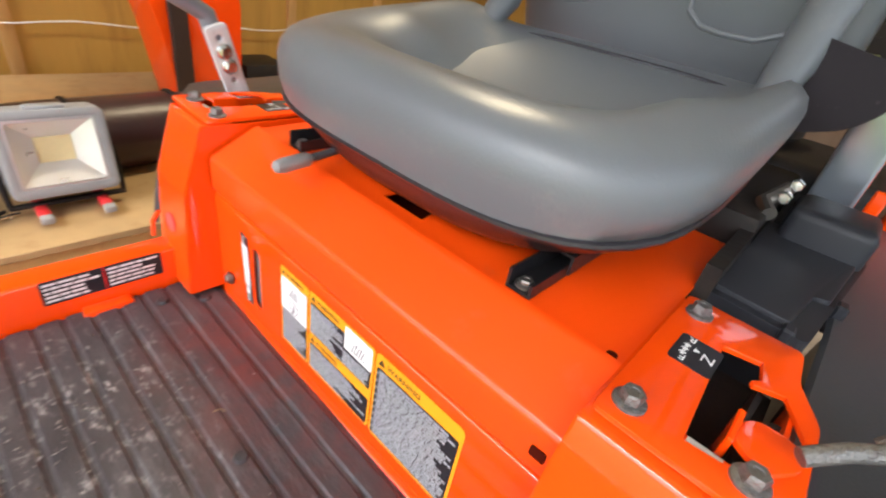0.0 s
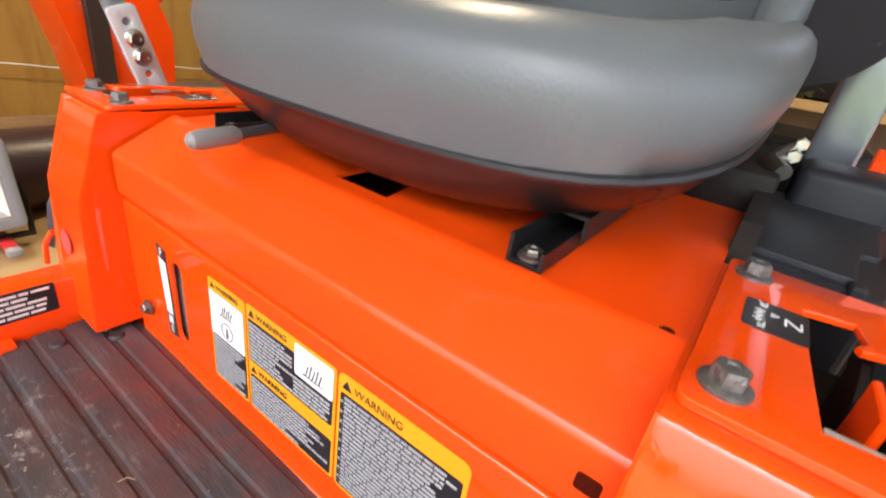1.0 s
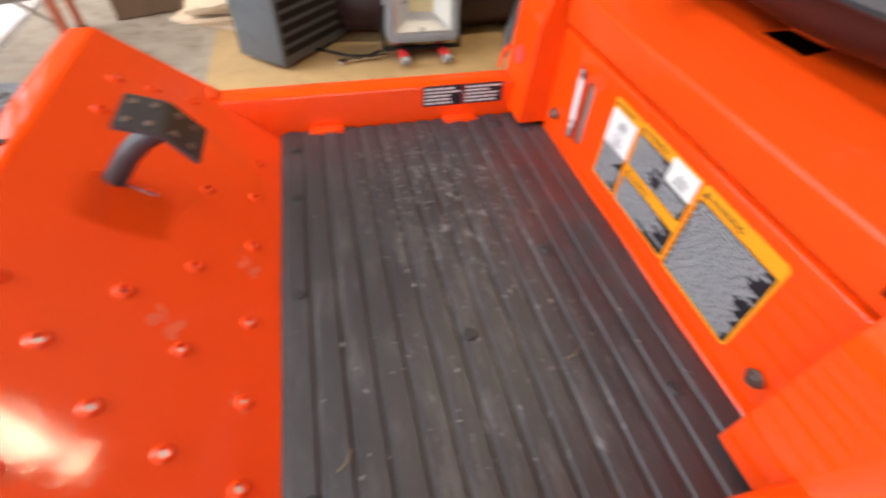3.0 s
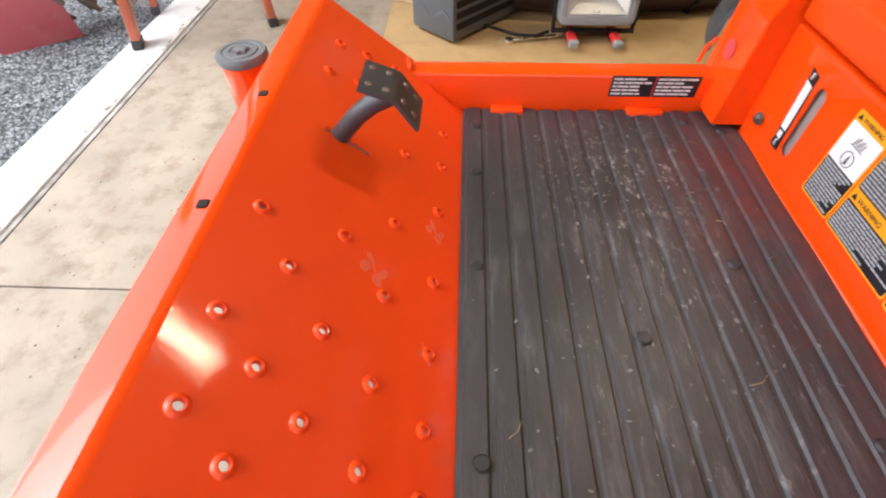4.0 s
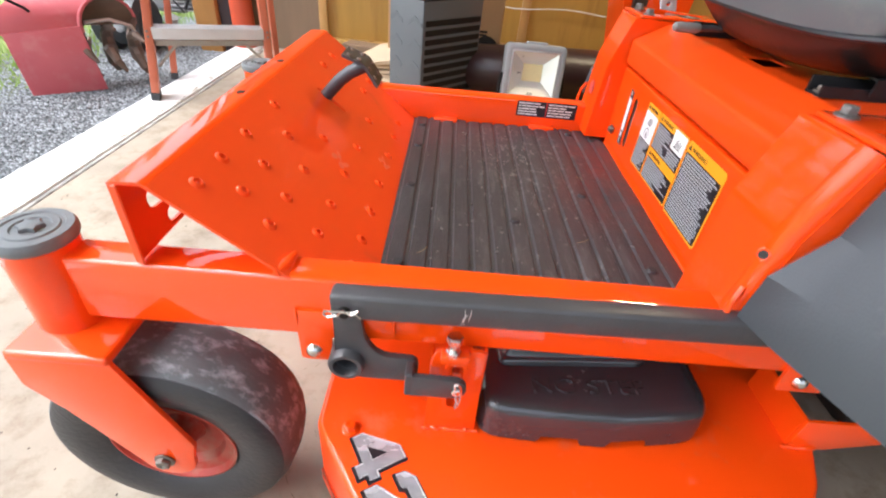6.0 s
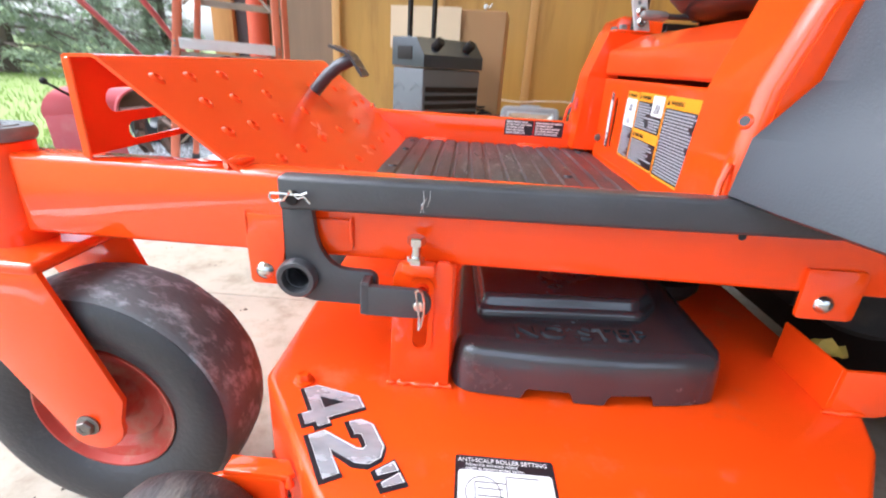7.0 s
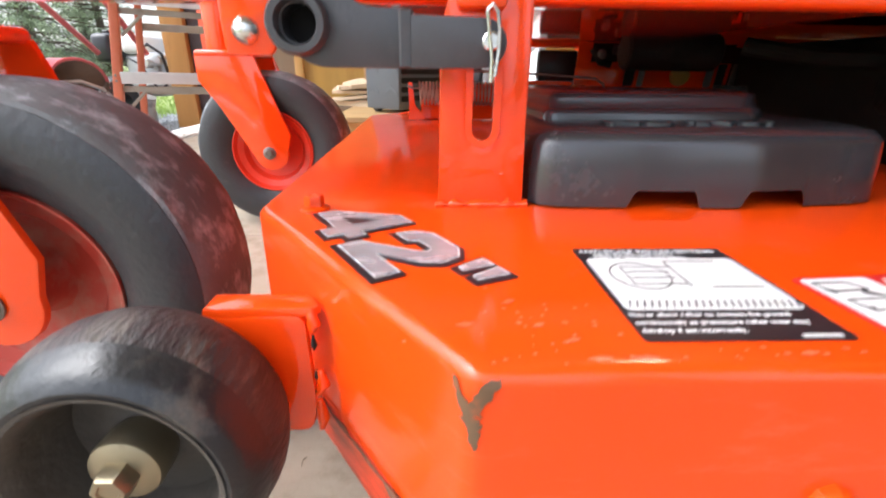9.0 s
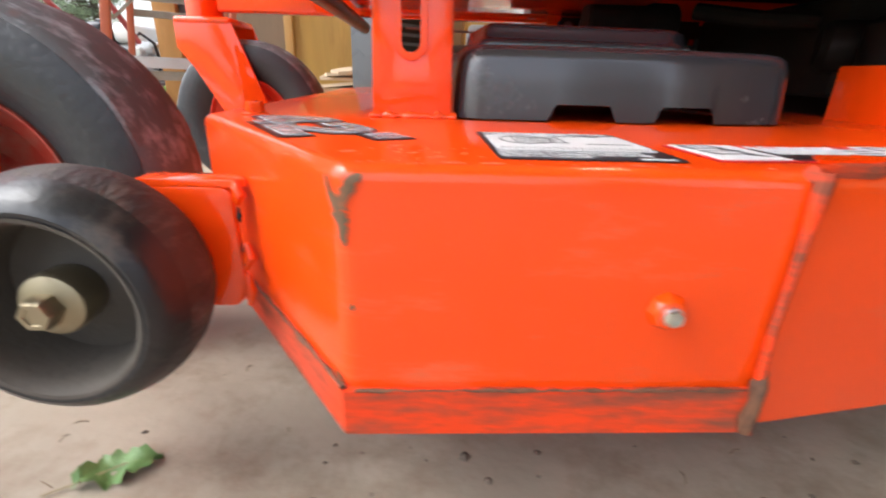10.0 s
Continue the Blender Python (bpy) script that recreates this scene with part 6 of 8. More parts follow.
# pale chips on the top, and dark scuffs along the strip
for x, y, L, a in ((-0.305, -0.499, 0.004, 0.5), (-0.326, -0.518, 0.004, 0.2), (-0.296, -0.519, 0.003, 0.4), (-0.279, -0.542, 0.005, 0.1), (-0.262, -0.542, 0.005, 0.0), (-0.285, -0.53, 0.003, 0.2), (-0.2, -0.54, 0.004, 0.1)):
    bm = bmesh.new()
    d, e = Vector((math.cos(a), math.sin(a))) * L, Vector((-math.sin(a), math.cos(a))) * 0.0013
    p = Vector((x, y))
    plate(bm, [tuple(p - d), tuple(p - d * 0.2 - e), tuple(p + d * 0.5 - e * 0.6), tuple(p + d), tuple(p + d * 0.1 + e)], 0.0003, Matrix.Translation((0, 0, DZ)))
    part("paint_chip", bm, RUBBED, deck)
chips = random.Random(23)
bm = bmesh.new()
for _ in range(60):
    edge = chips.random() < 0.4
    x, y = (chips.uniform(-0.32, -0.14), chips.uniform(-0.545, -0.536)) if edge else (chips.gauss(-0.292, 0.02), chips.gauss(-0.52, 0.014))
    if y < -0.546 or (x > -0.262 and not edge):
        continue
    r = chips.uniform(0.0004, 0.0014)
    plate(bm, [(x + r * chips.uniform(0.5, 1.5) * math.cos(k * 1.05), y + r * chips.uniform(0.4, 1.0) * math.sin(k * 1.05)) for k in range(6)], 0.0002, Matrix.Translation((0, 0, DZ)))
part("chip_speckle", bm, RUBBED, deck, "speckle of pale paint chips", smooth=0)["kind"] = "stuff"
bm = bmesh.new()
tube(bm, [(-0.1275, -0.5515, 0.222), (-0.1285, -0.5525, 0.19), (-0.13, -0.553, 0.15), (-0.129, -0.5545, 0.092)], [0.004, 0.0022, 0.0018, 0.003], 8)
part("seam_weld", bm, ORANGE_WORN, deck)
bm = bmesh.new()
tube(bm, [(-0.132 + 0.016 * k, -0.5495 + 0.0045 * k + 0.002 * math.sin(k * 2.3), 0.221 + 0.0012 * math.sin(k * 3.1)) for k in range(9)], 0.0036, 8)
part("edge_weld", bm, ORANGE_WORN, deck)
bm = bmesh.new()
pts = []
for k in range(31):
    t = k / 30
    pts.append((-0.462 + 0.136 * t - 0.0015, -0.3575 - 0.193 * t - 0.001, 0.116 + 0.0006 * math.sin(k * 2.1)))
tube(bm, pts, [0.0006 + 0.0013 * rng.random() ** 2 for _ in pts], 6)
part("grime_line", bm, RUST, deck)
bm = bmesh.new()
pts = [(-0.322 + 0.0063 * k, -0.5532, 0.1158 + 0.0004 * math.sin(k * 2.6)) for k in range(31)]
tube(bm, pts, [0.0004 + 0.0009 * rng.random() ** 2 for _ in pts], 6)
part("grime_line", bm, RUST, deck)
bm = bmesh.new()
tube(bm, [(-0.1295, -0.5545, 0.092), (-0.1305, -0.5548, 0.101), (-0.129, -0.5548, 0.11), (-0.1295, -0.5545, 0.12), (-0.1275, -0.5535, 0.128)], [0.003, 0.0044, 0.0032, 0.004, 0.001], 8)
part("rusty_end", bm, RUST, deck, "rusty end of the edge strip")
# side bolt, front nut
bm = bmesh.new()
lathe(bm, [(0.0092, 0), (0.009, 0.0025), (0.0072, 0.0055), (0.0066, 0.006), (0, 0.0062)], 8, Matrix.Translation((-0.181, -0.55, 0.158)) @ Matrix.Rotation(radians(90), 4, "X"))
part("bolt_boss", bm, ORANGE, deck)
bolt(deck, (-0.181, -0.555, 0.158), (0, -1, 0), False, bolt_mesh(0.0046, 0.005, 0.005, BRIGHT))
bolt(deck, (-0.422, -0.357, DZ), (0, 0, 1), False, bolt_mesh(0.0072, 0.0105, 0.0105, ORANGE))

# height post with its slot, lock bolt and spring
post = new("height_post")
post.parent = deck
bm = bmesh.new()
body = [(-0.3325, 0.2215), (-0.2695, 0.2215), (-0.273, 0.362), (-0.2785, 0.3655), (-0.288, 0.3655), (-0.294, 0.356), (-0.309, 0.352), (-0.318, 0.3645), (-0.326, 0.362), (-0.331, 0.345)]
plate(bm, body, 0.005, at_y(-0.3425), [slot(-0.3115, -0.293, 0.268, 0.345)], 0.0012)
part("post_plate", bm, ORANGE, post)
bm = bmesh.new()
plate(bm, slot(-0.3145, -0.29, 0.264, 0.35), 0.003, at_y(-0.347), [slot(-0.3095, -0.295, 0.2695, 0.3445)])
part("slot_weld", bm, ORANGE, post)
bm = bmesh.new()
box(bm, -0.332, -0.328, -0.3425, -0.315, 0.2215, 0.345, 0.001, 1)
box(bm, -0.274, -0.270, -0.3425, -0.315, 0.2215, 0.36, 0.001, 1)
part("post_flange", bm, ORANGE, post)
bm = bmesh.new()
cyl(bm, 0.0045, (-0.309, -0.352, 0.355), (-0.309, -0.352, 0.385), 14)
for z0, z1, r in ((0.385, 0.3925, 0.009), (0.366, 0.3725, 0.0085)):
    lathe(bm, [(0, z0), (r, z0), (r, z1 - 0.001), (r * 0.85, z1), (0, z1)], 6, Matrix.Translation((-0.309, -0.352, 0)))
part("adjusting_bolt", bm, BRIGHT, post, "bright hex adjusting bolt")
bm = bmesh.new()
box(bm, -0.322, -0.29, -0.358, -0.342, 0.352, 0.366, 0.004, 2)
part("bolt_lug", bm, ORANGE, post)
for x0, z0, y0 in ((-0.355, 0.272, 0.25),):
    bm = bmesh.new()
    tube(bm, [(x0 + 0.0008 * k, y0 + 0.021 * math.sin(k * 0.75), z0 + 0.021 * math.cos(k * 0.75)) for k in range(178)], 0.0017, 6)
    part("spring", bm, mat("tan spring wire", (0.5, 0.44, 0.36), 0.35, metal=0.7, spread=0.2, scale=60), post, "coil spring")
bm = bmesh.new()
plate(bm, soften([(-0.376, 0.222), (-0.345, 0.222), (-0.347, 0.23), (-0.364, 0.25), (-0.368, 0.292), (-0.377, 0.292), (-0.375, 0.25), (-0.376, 0.222)], 0.004)[:-1], 0.005, at_y(0.262))
part("spring_hook", bm, ORANGE, post)
bm = bmesh.new()
tube(bm, [(-0.378, 0.258, 0.284), (-0.366, 0.252, 0.281), (-0.35, 0.25, 0.2805)], 0.0018, 8)
part("spring_end", bm, STEEL, post)
bm = bmesh.new()
box(bm, -0.352, -0.27, 0.2735, 0.2785, 0.2215, 0.26, 0.002, 1)
part("spring_plate", bm, ORANGE, post)

# black belt cover
cover = new("belt_cover")
cover.parent = deck
cover["label"] = "black moulded plastic belt cover with raised letters"


def moulded(bm, x0, x1, y0, y1, z0, z1, taper, r):
    pts0 = rounded(x0, x1, y0, y1, 0.018, 5)
    cx, cy = (x0 + x1) / 2, (y0 + y1) / 2
    prof = [(0, z0), (0.25, z0 + (z1 - z0) * 0.55), (0.55, z1 - r), (0.75, z1 - r * 0.35), (1.15, z1)]
    rings = []
    for k, z in prof:
        row = []
        for x, y in pts0:
            dx, dy = x - cx, y - cy
            fx, fy = 1 - taper * k / ((x1 - x0) / 2), 1 - taper * k / ((y1 - y0) / 2)
            row.append(bm.verts.new((cx + dx * fx, cy + dy * fy, z)))
        rings.append(row)
    n = len(pts0)
    for a, b in zip(rings, rings[1:]):
        for k in range(n):
            bm.faces.new((a[k], a[(k + 1) % n], b[(k + 1) % n], b[k]))
    bm.faces.new(rings[-1])
    return bm


bm = bmesh.new()
foot = [(-0.268, -0.13), (-0.268, -0.326), (-0.263, -0.344), (-0.249, -0.353), (-0.18, -0.357), (-0.1, -0.357), (-0.02, -0.346), (0.012, -0.338), (0.024, -0.318), (0.025, -0.13)]
foot = rounded_poly(foot, 0.012, 3)
# closer points along the front, so that two openings can be cut into its foot
dense = []
for (xa, ya), (xb, yb) in zip(foot, foot[1:] + foot[:1]):
    steps = max(1, int(math.hypot(xb - xa, yb - ya) / 0.002)) if max(ya, yb) < -0.33 else 1
    dense += [(xa + (xb - xa) * k / steps, ya + (yb - ya) * k / steps) for k in range(steps)]
foot = dense


def opening(x, y):
    """How far the foot of the cover is raised: two low arches in the front."""
    if y > -0.33:
        return 0.0
    rise = 0.0
    for x0, x1 in ((-0.193, -0.139), (-0.107, -0.054)):
        rise = max(rise, min(1.0, max(0.0, min(x - x0, x1 - x) / 0.0065)))
    return 0.0125 * math.sin(rise * math.pi / 2)


cmx, cmy = -0.124, -0.24
rings = []
for shrink, z in ((0.0, 0.2225), (0.001, 0.25), (0.0024, 0.266), (0.0048, 0.2725), (0.009, 0.276), (0.017, 0.2778)):
    rings.append([bm.verts.new((cmx + (x - cmx) * (1 - shrink / 0.14), cmy + (y - cmy) * (1 - shrink / 0.12), z + (opening(x, y) if z < 0.223 else 0.0))) for x, y in foot])
for a, b in zip(rings, rings[1:]):
    for k in range(len(foot)):
        bm.faces.new((a[k], a[(k + 1) % len(foot)], b[(k + 1) % len(foot)], b[k]))
bm.faces.new(rings[-1])
part("cover_skirt", bm, COVER, cover, smooth=60)
bm = bmesh.new()
verts_lo = [(-0.243, -0.288), (-0.05, -0.272), (-0.022, -0.24), (-0.018, -0.14), (-0.25, -0.14)]
low = rounded_poly(verts_lo, 0.012)
mid_x, mid_y = -0.14, -0.2
slant = [(0.0, 0.274), (0.012, 0.282), (0.03, 0.2855), (0.075, 0.2865), (0.095, 0.288), (0.115, 0.2945), (0.14, 0.2985), (0.2, 0.3)]
rings = [[bm.verts.new((x + (mid_x - x) * k * 0.55, y + (mid_y - y) * k, z)) for x, y in low] for k, z in slant]
for a, b in zip(rings, rings[1:]):
    for k in range(len(low)):
        bm.faces.new((a[k], a[(k + 1) % len(low)], b[(k + 1) % len(low)], b[k]))
bm.faces.new(rings[-1])
part("raised_top", bm, COVER, cover, smooth=60)
words("raised_letters", "NO STEP", 0.031, COVER, cover, frame_of((-0.204, -0.326, 0.2786), (1, 0.07, 0), (0, 1, 0)) @ Matrix.Diagonal((1.22, 1, 1, 1)), "raised black letters", depth=0.0016)

# its twin on the other side of the deck
far_cover = new("belt_cover")
far_cover.parent = deck
far_cover["label"] = "black moulded plastic belt cover on the far side"
part("cover_skirt", moulded(bmesh.new(), -0.2, 0.06, 0.12, 0.335, 0.2225, 0.272, 0.007, 0.014), COVER, far_cover, smooth=60)
part("raised_top", moulded(bmesh.new(), -0.17, 0.03, 0.14, 0.28, 0.271, 0.289, 0.006, 0.008), COVER, far_cover, smooth=60)

# silver deck-size mark
size = new("deck_size_mark")
size.parent = deck
size["label"] = "silver deck-size numerals with a dark outline"
size.matrix_basis = Matrix.Translation((-0.359, -0.4385, 0)) @ Matrix.Diagonal((1.08, 1.08, 1, 1)) @ Matrix.Translation((0.357, 0.435, 0))
um = frame_of((-0.424, -0.374, DZ + 0.0004), (0.51, -0.86, 0), (0.86, 0.51, 0))
def numeral(name, outline, inner=None, grow=0.0035):
    big = []
    n = len(outline)
    for k in range(n):
        A, B, C = Vector(outline[k - 1]), Vector(outline[k]), Vector(outline[(k + 1) % n])
        d0, d1 = (B - A).normalized(), (C - B).normalized()
        m = (Vector((d0.y, -d0.x)) + Vector((d1.y, -d1.x)))
        m = m.normalized() if m.length > 0.01 else Vector((d0.y, -d0.x))
        big.append(tuple(B + m * grow / max(0.6, m.dot(Vector((d0.y, -d0.x))))))
    b = bmesh.new()
    plate(b, [(x + 0.0015, y - 0.0015) for x, y in big], 0.0004, um)
    part("outline", b, INK, size)
    b = bmesh.new()
    plate(b, [tuple(Vector(o) + (Vector(g) - Vector(o)) * 0.22) for o, g in zip(outline, big)], 0.0003, um @ Matrix.Translation((0, 0, 0.0003)))
    part("white_edge", b, WHITE, size)
    b = bmesh.new()
    plate(b, outline, 0.0005, um @ Matrix.Translation((0.0004, -0.0006, 0.0005)), [inner] if inner else ())
    part(name, b, CHROME_PRINT, size)
    if inner:
        b = bmesh.new()
        plate(b, inner, 0.0003, um @ Matrix.Translation((0, 0, 0.0005)))
        part("gap", b, INK, size)


numeral("numeral", [(0.004665, 0.01352), (0.03732, 0.01352), (0.03732, 0.00416), (0.05015, 0.00416), (0.05015, 0.01352), (0.05715, 0.01352), (0.05715, 0.02288), (0.05015, 0.02288), (0.05015, 0.05616), (0.03499, 0.05616), (0.004665, 0.02496)], [(0.01983, 0.0234), (0.03732, 0.0234), (0.03732, 0.04264)], grow=0.0031)
numeral("numeral", [(0.06531, 0.00416), (0.1119, 0.00416), (0.1119, 0.0156), (0.08514, 0.0156), (0.1073, 0.03016), (0.1131, 0.03952), (0.1109, 0.04992), (0.1015, 0.05616), (0.07464, 0.05616), (0.06531, 0.04888), (0.06415, 0.03952), (0.07814, 0.03952), (0.08047, 0.04472), (0.09447, 0.04472), (0.09797, 0.04056), (0.09447, 0.03536), (0.06531, 0.01664)])
numeral("inch_mark", [(0.1225, 0.043), (0.126, 0.043), (0.128, 0.058), (0.12, 0.058)])
numeral("inch_mark", [(0.1345, 0.043), (0.138, 0.043), (0.14, 0.058), (0.132, 0.058)])

# roller setting label
rs = new("roller_label")
rs.parent = deck
rs["label"] = "black and white roller setting label with a line drawing"
rs.matrix_basis = Matrix.Translation((0.0233, 0.0888, 0)) @ Matrix.Diagonal((1.09, 1.17, 1, 1))
lm = frame_of((0, 0, DZ + 0.0004), (1, 0, 0), (0, 1, 0))
up1, up2 = frame_of((0, 0, DZ + 0.0009), (1, 0, 0), (0, 1, 0)), frame_of((0, 0, DZ + 0.0014), (1, 0, 0), (0, 1, 0))
part("backing", plate(bmesh.new(), rounded(-0.2585, -0.1805, -0.531, -0.4495, 0.002, 3), 0.0004, lm), INK, rs)
part("white_field", plate(bmesh.new(), rounded(-0.256, -0.183, -0.511, -0.463, 0.003, 3), 0.0004, up1), WHITE, rs)
words("heading", "ANTI-SCALP ROLLER SETTING", 0.0053, WHITE, rs, frame_of((-0.2565, -0.4555, DZ + 0.0009), (1, 0, 0), (0, 1, 0)), depth=0.0002)
bm = bmesh.new()
bars(bm, -0.2, -0.184, -0.530, -0.5275, 1, rng, up1, 0.3, ragged=0.1)
part("print", bm, WHITE, rs, smooth=0)["kind"] = "stuff"
for line, x, y, h in (("Adjust the anti-scalp rollers'", -0.2505, -0.4589, 0.0037), ("height as recommended below.", -0.2505, -0.4622, 0.0037), ("Never allow roller to contact the ground", -0.2568, -0.5155, 0.0038), ("continuously as premature roller wear may", -0.2568, -0.5208, 0.0038), ("develop if set incorrectly.", -0.2568, -0.5261, 0.0038)):
    words("small_print", line, h, WHITE, rs, frame_of((x, y, DZ + 0.0009), (1, 0, 0), (0, 1, 0)), depth=0.0002)
bm = bmesh.new()
for x0, y0, x1, y1 in ((-0.243, -0.473, -0.219, -0.473), (-0.243, -0.49, -0.219, -0.49), (-0.243, -0.49, -0.243, -0.473), (-0.219, -0.492, -0.219, -0.467), (-0.219, -0.467, -0.194, -0.467), (-0.21, -0.493, -0.188, -0.493), (-0.241, -0.478, -0.222, -0.478), (-0.241, -0.484, -0.222, -0.484)):
    plate(bm, [(x0 - 0.0003, y0 - 0.0003), (x1 + 0.0003, y0 - 0.0003), (x1 + 0.0003, y1 + 0.0003), (x0 - 0.0003, y1 + 0.0003)], 0.0002, up2)
plate(bm, ring(-0.237, -0.4815, 0.0135, 26), 0.0002, up2, [ring(-0.237, -0.4815, 0.0129, 26)])
for k in range(24):
    x = -0.2545 + 0.003 * k
    plate(bm, [(x, -0.5095), (x + 0.0007, -0.5095), (x + 0.0027, -0.5045), (x + 0.002, -0.5045)], 0.0002, up2)
part("line_drawing", bm, INK, rs, smooth=0)["kind"] = "stuff"

# danger label
dl = new("danger_label")
dl.parent = deck
dl["label"] = "red, white and black danger label, partly torn off"
dl.matrix_basis = Matrix.Translation((-0.159, -0.503, 0)) @ Matrix.Rotation(radians(4), 4, "Z") @ Matrix.Translation((0.165, 0.496, 0))
part("red_border", plate(bmesh.new(), rounded(-0.165, -0.013, -0.5215, -0.4705, 0.003, 3), 0.0004, lm), DANGER_RED, dl)
for x0, x1 in ((-0.1625, -0.1265), (-0.053, -0.0155)):
    part("white_field", plate(bmesh.new(), rounded(x0, x1, -0.519, -0.473, 0.002, 3), 0.0004, up1), WHITE, dl)
part("black_field", plate(bmesh.new(), [(-0.124, -0.5195), (-0.055, -0.5195), (-0.055, -0.485), (-0.124, -0.485)], 0.0004, up1), INK, dl)
words("heading", "DANGER", 0.0115, WHITE, dl, frame_of((-0.112, -0.4828, DZ + 0.0009), (1, 0, 0), (0, 1, 0)), depth=0.0002)
part("hazard_triangle", plate(bmesh.new(), [(-0.123, -0.4828), (-0.114, -0.4828), (-0.1185, -0.4745)], 0.0003, up1), WHITE, dl)
bm = bmesh.new()
bars(bm, -0.122, -0.057, -0.504, -0.486, 5, rng, up2, 0.4, ragged=0.3)
part("print", bm, WHITE, dl, smooth=0)["kind"] = "stuff"
bm = bmesh.new()
for px0, py0 in ((-0.16, -0.484), (-0.157, -0.501), (-0.05, -0.484), (-0.047, -0.501)):
    for tri in (((0.016, -0.006), (0.026, -0.011), (0.017, -0.0015)), ((0.0, -0.001), (0.003, -0.0055), (0.0045, -0.001))):
        plate(bm, [(px0 + x, py0 + y) for x, y in tri], 0.0002, up2)
for x0, y0, x1, y1 in ((-0.16, -0.478, -0.143, -0.478), (-0.143, -0.478, -0.138, -0.486), (-0.16, -0.478, -0.157, -0.487), (-0.157, -0.487, -0.138, -0.486), (-0.158, -0.495, -0.14, -0.495), (-0.14, -0.495, -0.136, -0.504), (-0.158, -0.495, -0.155, -0.505), (-0.155, -0.505, -0.136, -0.504), (-0.05, -0.478, -0.033, -0.478), (-0.033, -0.478, -0.028, -0.486), (-0.05, -0.478, -0.047, -0.487), (-0.047, -0.487, -0.028, -0.486), (-0.046, -0.496, -0.025, -0.512)):
    d = (Vector((x1, y1)) - Vector((x0, y0))).normalized() * 0.00045
    plate(bm, [(x0 - d.y, y0 + d.x), (x0 + d.y, y0 - d.x), (x1 + d.y, y1 - d.x), (x1 - d.y, y1 + d.x)], 0.0002, up2)
part("line_drawing", bm, INK, dl, smooth=0)["kind"] = "stuff"
part("torn_patch", plate(bmesh.new(), [(-0.118, -0.5235), (-0.113, -0.514), (-0.104, -0.5065), (-0.09, -0.509), (-0.083, -0.505), (-0.072, -0.511), (-0.068, -0.52), (-0.06, -0.5235)], 0.0016, lm), ORANGE, dl, "orange paint where the label is torn")

# anti-scalp roller on a folded bracket
rollr = new("anti_scalp_roller")
rollr.parent = deck
rollr["label"] = "black rubber deck roller on an orange bracket"
rc = Vector((-0.487, -0.489, 0.1345))
rt = Matrix.Translation(rc) @ Matrix.Rotation(radians(90), 4, "X")
bm = bmesh.new()
prof = [(0.041, -0.01), (0.044, 0.019), (0.0455, 0.0255), (0.048, 0.0285), (0.052, 0.029), (0.0558, 0.0266), (0.059, 0.023), (0.062, 0.0173), (0.0645, 0.0105)]
lathe(bm, [(r * 1.05, h) for r, h in prof], 60, rt)
part("tyre", bm, ROLLER, rollr)
bm = bmesh.new()
lathe(bm, [(0.0677, 0.0105), (0.0695, 0.0045), (0.0704, -0.002), (0.0705, -0.008), (0.0697, -0.0145), (0.0662, -0.026), (0.0588, -0.034), (0.0473, -0.036), (0.043, -0.03)], 60, rt)
part("tread", bm, ROLLER_WORN, rollr, "dull scratched running face")
bm = bmesh.new()
lathe(bm, [(0.0425, -0.0093), (0.0458, 0.019), (0.0472, 0.0256), (0.0497, 0.0289), (0.0519, 0.0294)], 60, rt)
part("dusty_lip", bm, HUB_DUST, rollr, "dust-brown inner lip")
bm = bmesh.new()
lathe(bm, [(0, -0.002), (0.018, -0.002), (0.03, -0.008), (0.0434, -0.0095), (0.0434, -0.03), (0, -0.03)], 40, rt)
part("hub", bm, HUB_DUST, rollr)
bm = bmesh.new()
lathe(bm, [(0.0, -0.003), (0.0155, -0.003), (0.0172, 0.002), (0.0178, 0.016), (0.017, 0.0185), (0.0115, 0.021), (0.0, 0.0215)], 30, rt)
part("axle_washer", bm, BRASSY, rollr, "yellowed zinc flange")
bm = bmesh.new()
lathe(bm, [(0.0, 0.021), (0.0093, 0.021), (0.0093, 0.0295), (0.008, 0.0315), (0.0055, 0.0315), (0.005, 0.0306), (0, 0.0306)], 6, rt)
part("axle_bolt", bm, BRASSY, rollr, "yellowed zinc axle bolt")
bm = bmesh.new()
# bent strap: outer leg beside the roller, folded top, welded to the chamfer
strap = soften([(-0.51, 0.105), (-0.412, 0.105), (-0.408, 0.125), (-0.41, 0.1865), (-0.468, 0.1865), (-0.51, 0.165), (-0.51, 0.105)], 0.007)[:-1]
plate(bm, strap, 0.005, at_y(-0.446), (), 0.0015)
part("bracket_leg", bm, ORANGE, rollr)
bm = bmesh.new()
plate(bm, [(-0.466, -0.4505), (-0.406, -0.4505), (-0.4015, -0.446), (-0.4115, -0.4315), (-0.466, -0.4315)], 0.005, Matrix.Translation((0, 0, 0.1865)), (), 0.002)
part("bracket_top", bm, ORANGE, rollr)
for za, zb, sx in ((0.189, 0.176, -0.008), (0.15, 0.132, -0.006), (0.128, 0.106, -0.008)):
    bm = bmesh.new()
    tube(bm, [(-0.3985 + sx, -0.4495, za), (-0.3965 + sx, -0.452, (za + zb) / 2), (-0.407, -0.4495, zb)], [0.002, 0.0042, 0.002], 8)
    part("weld", bm, ORANGE, rollr, smooth=60)
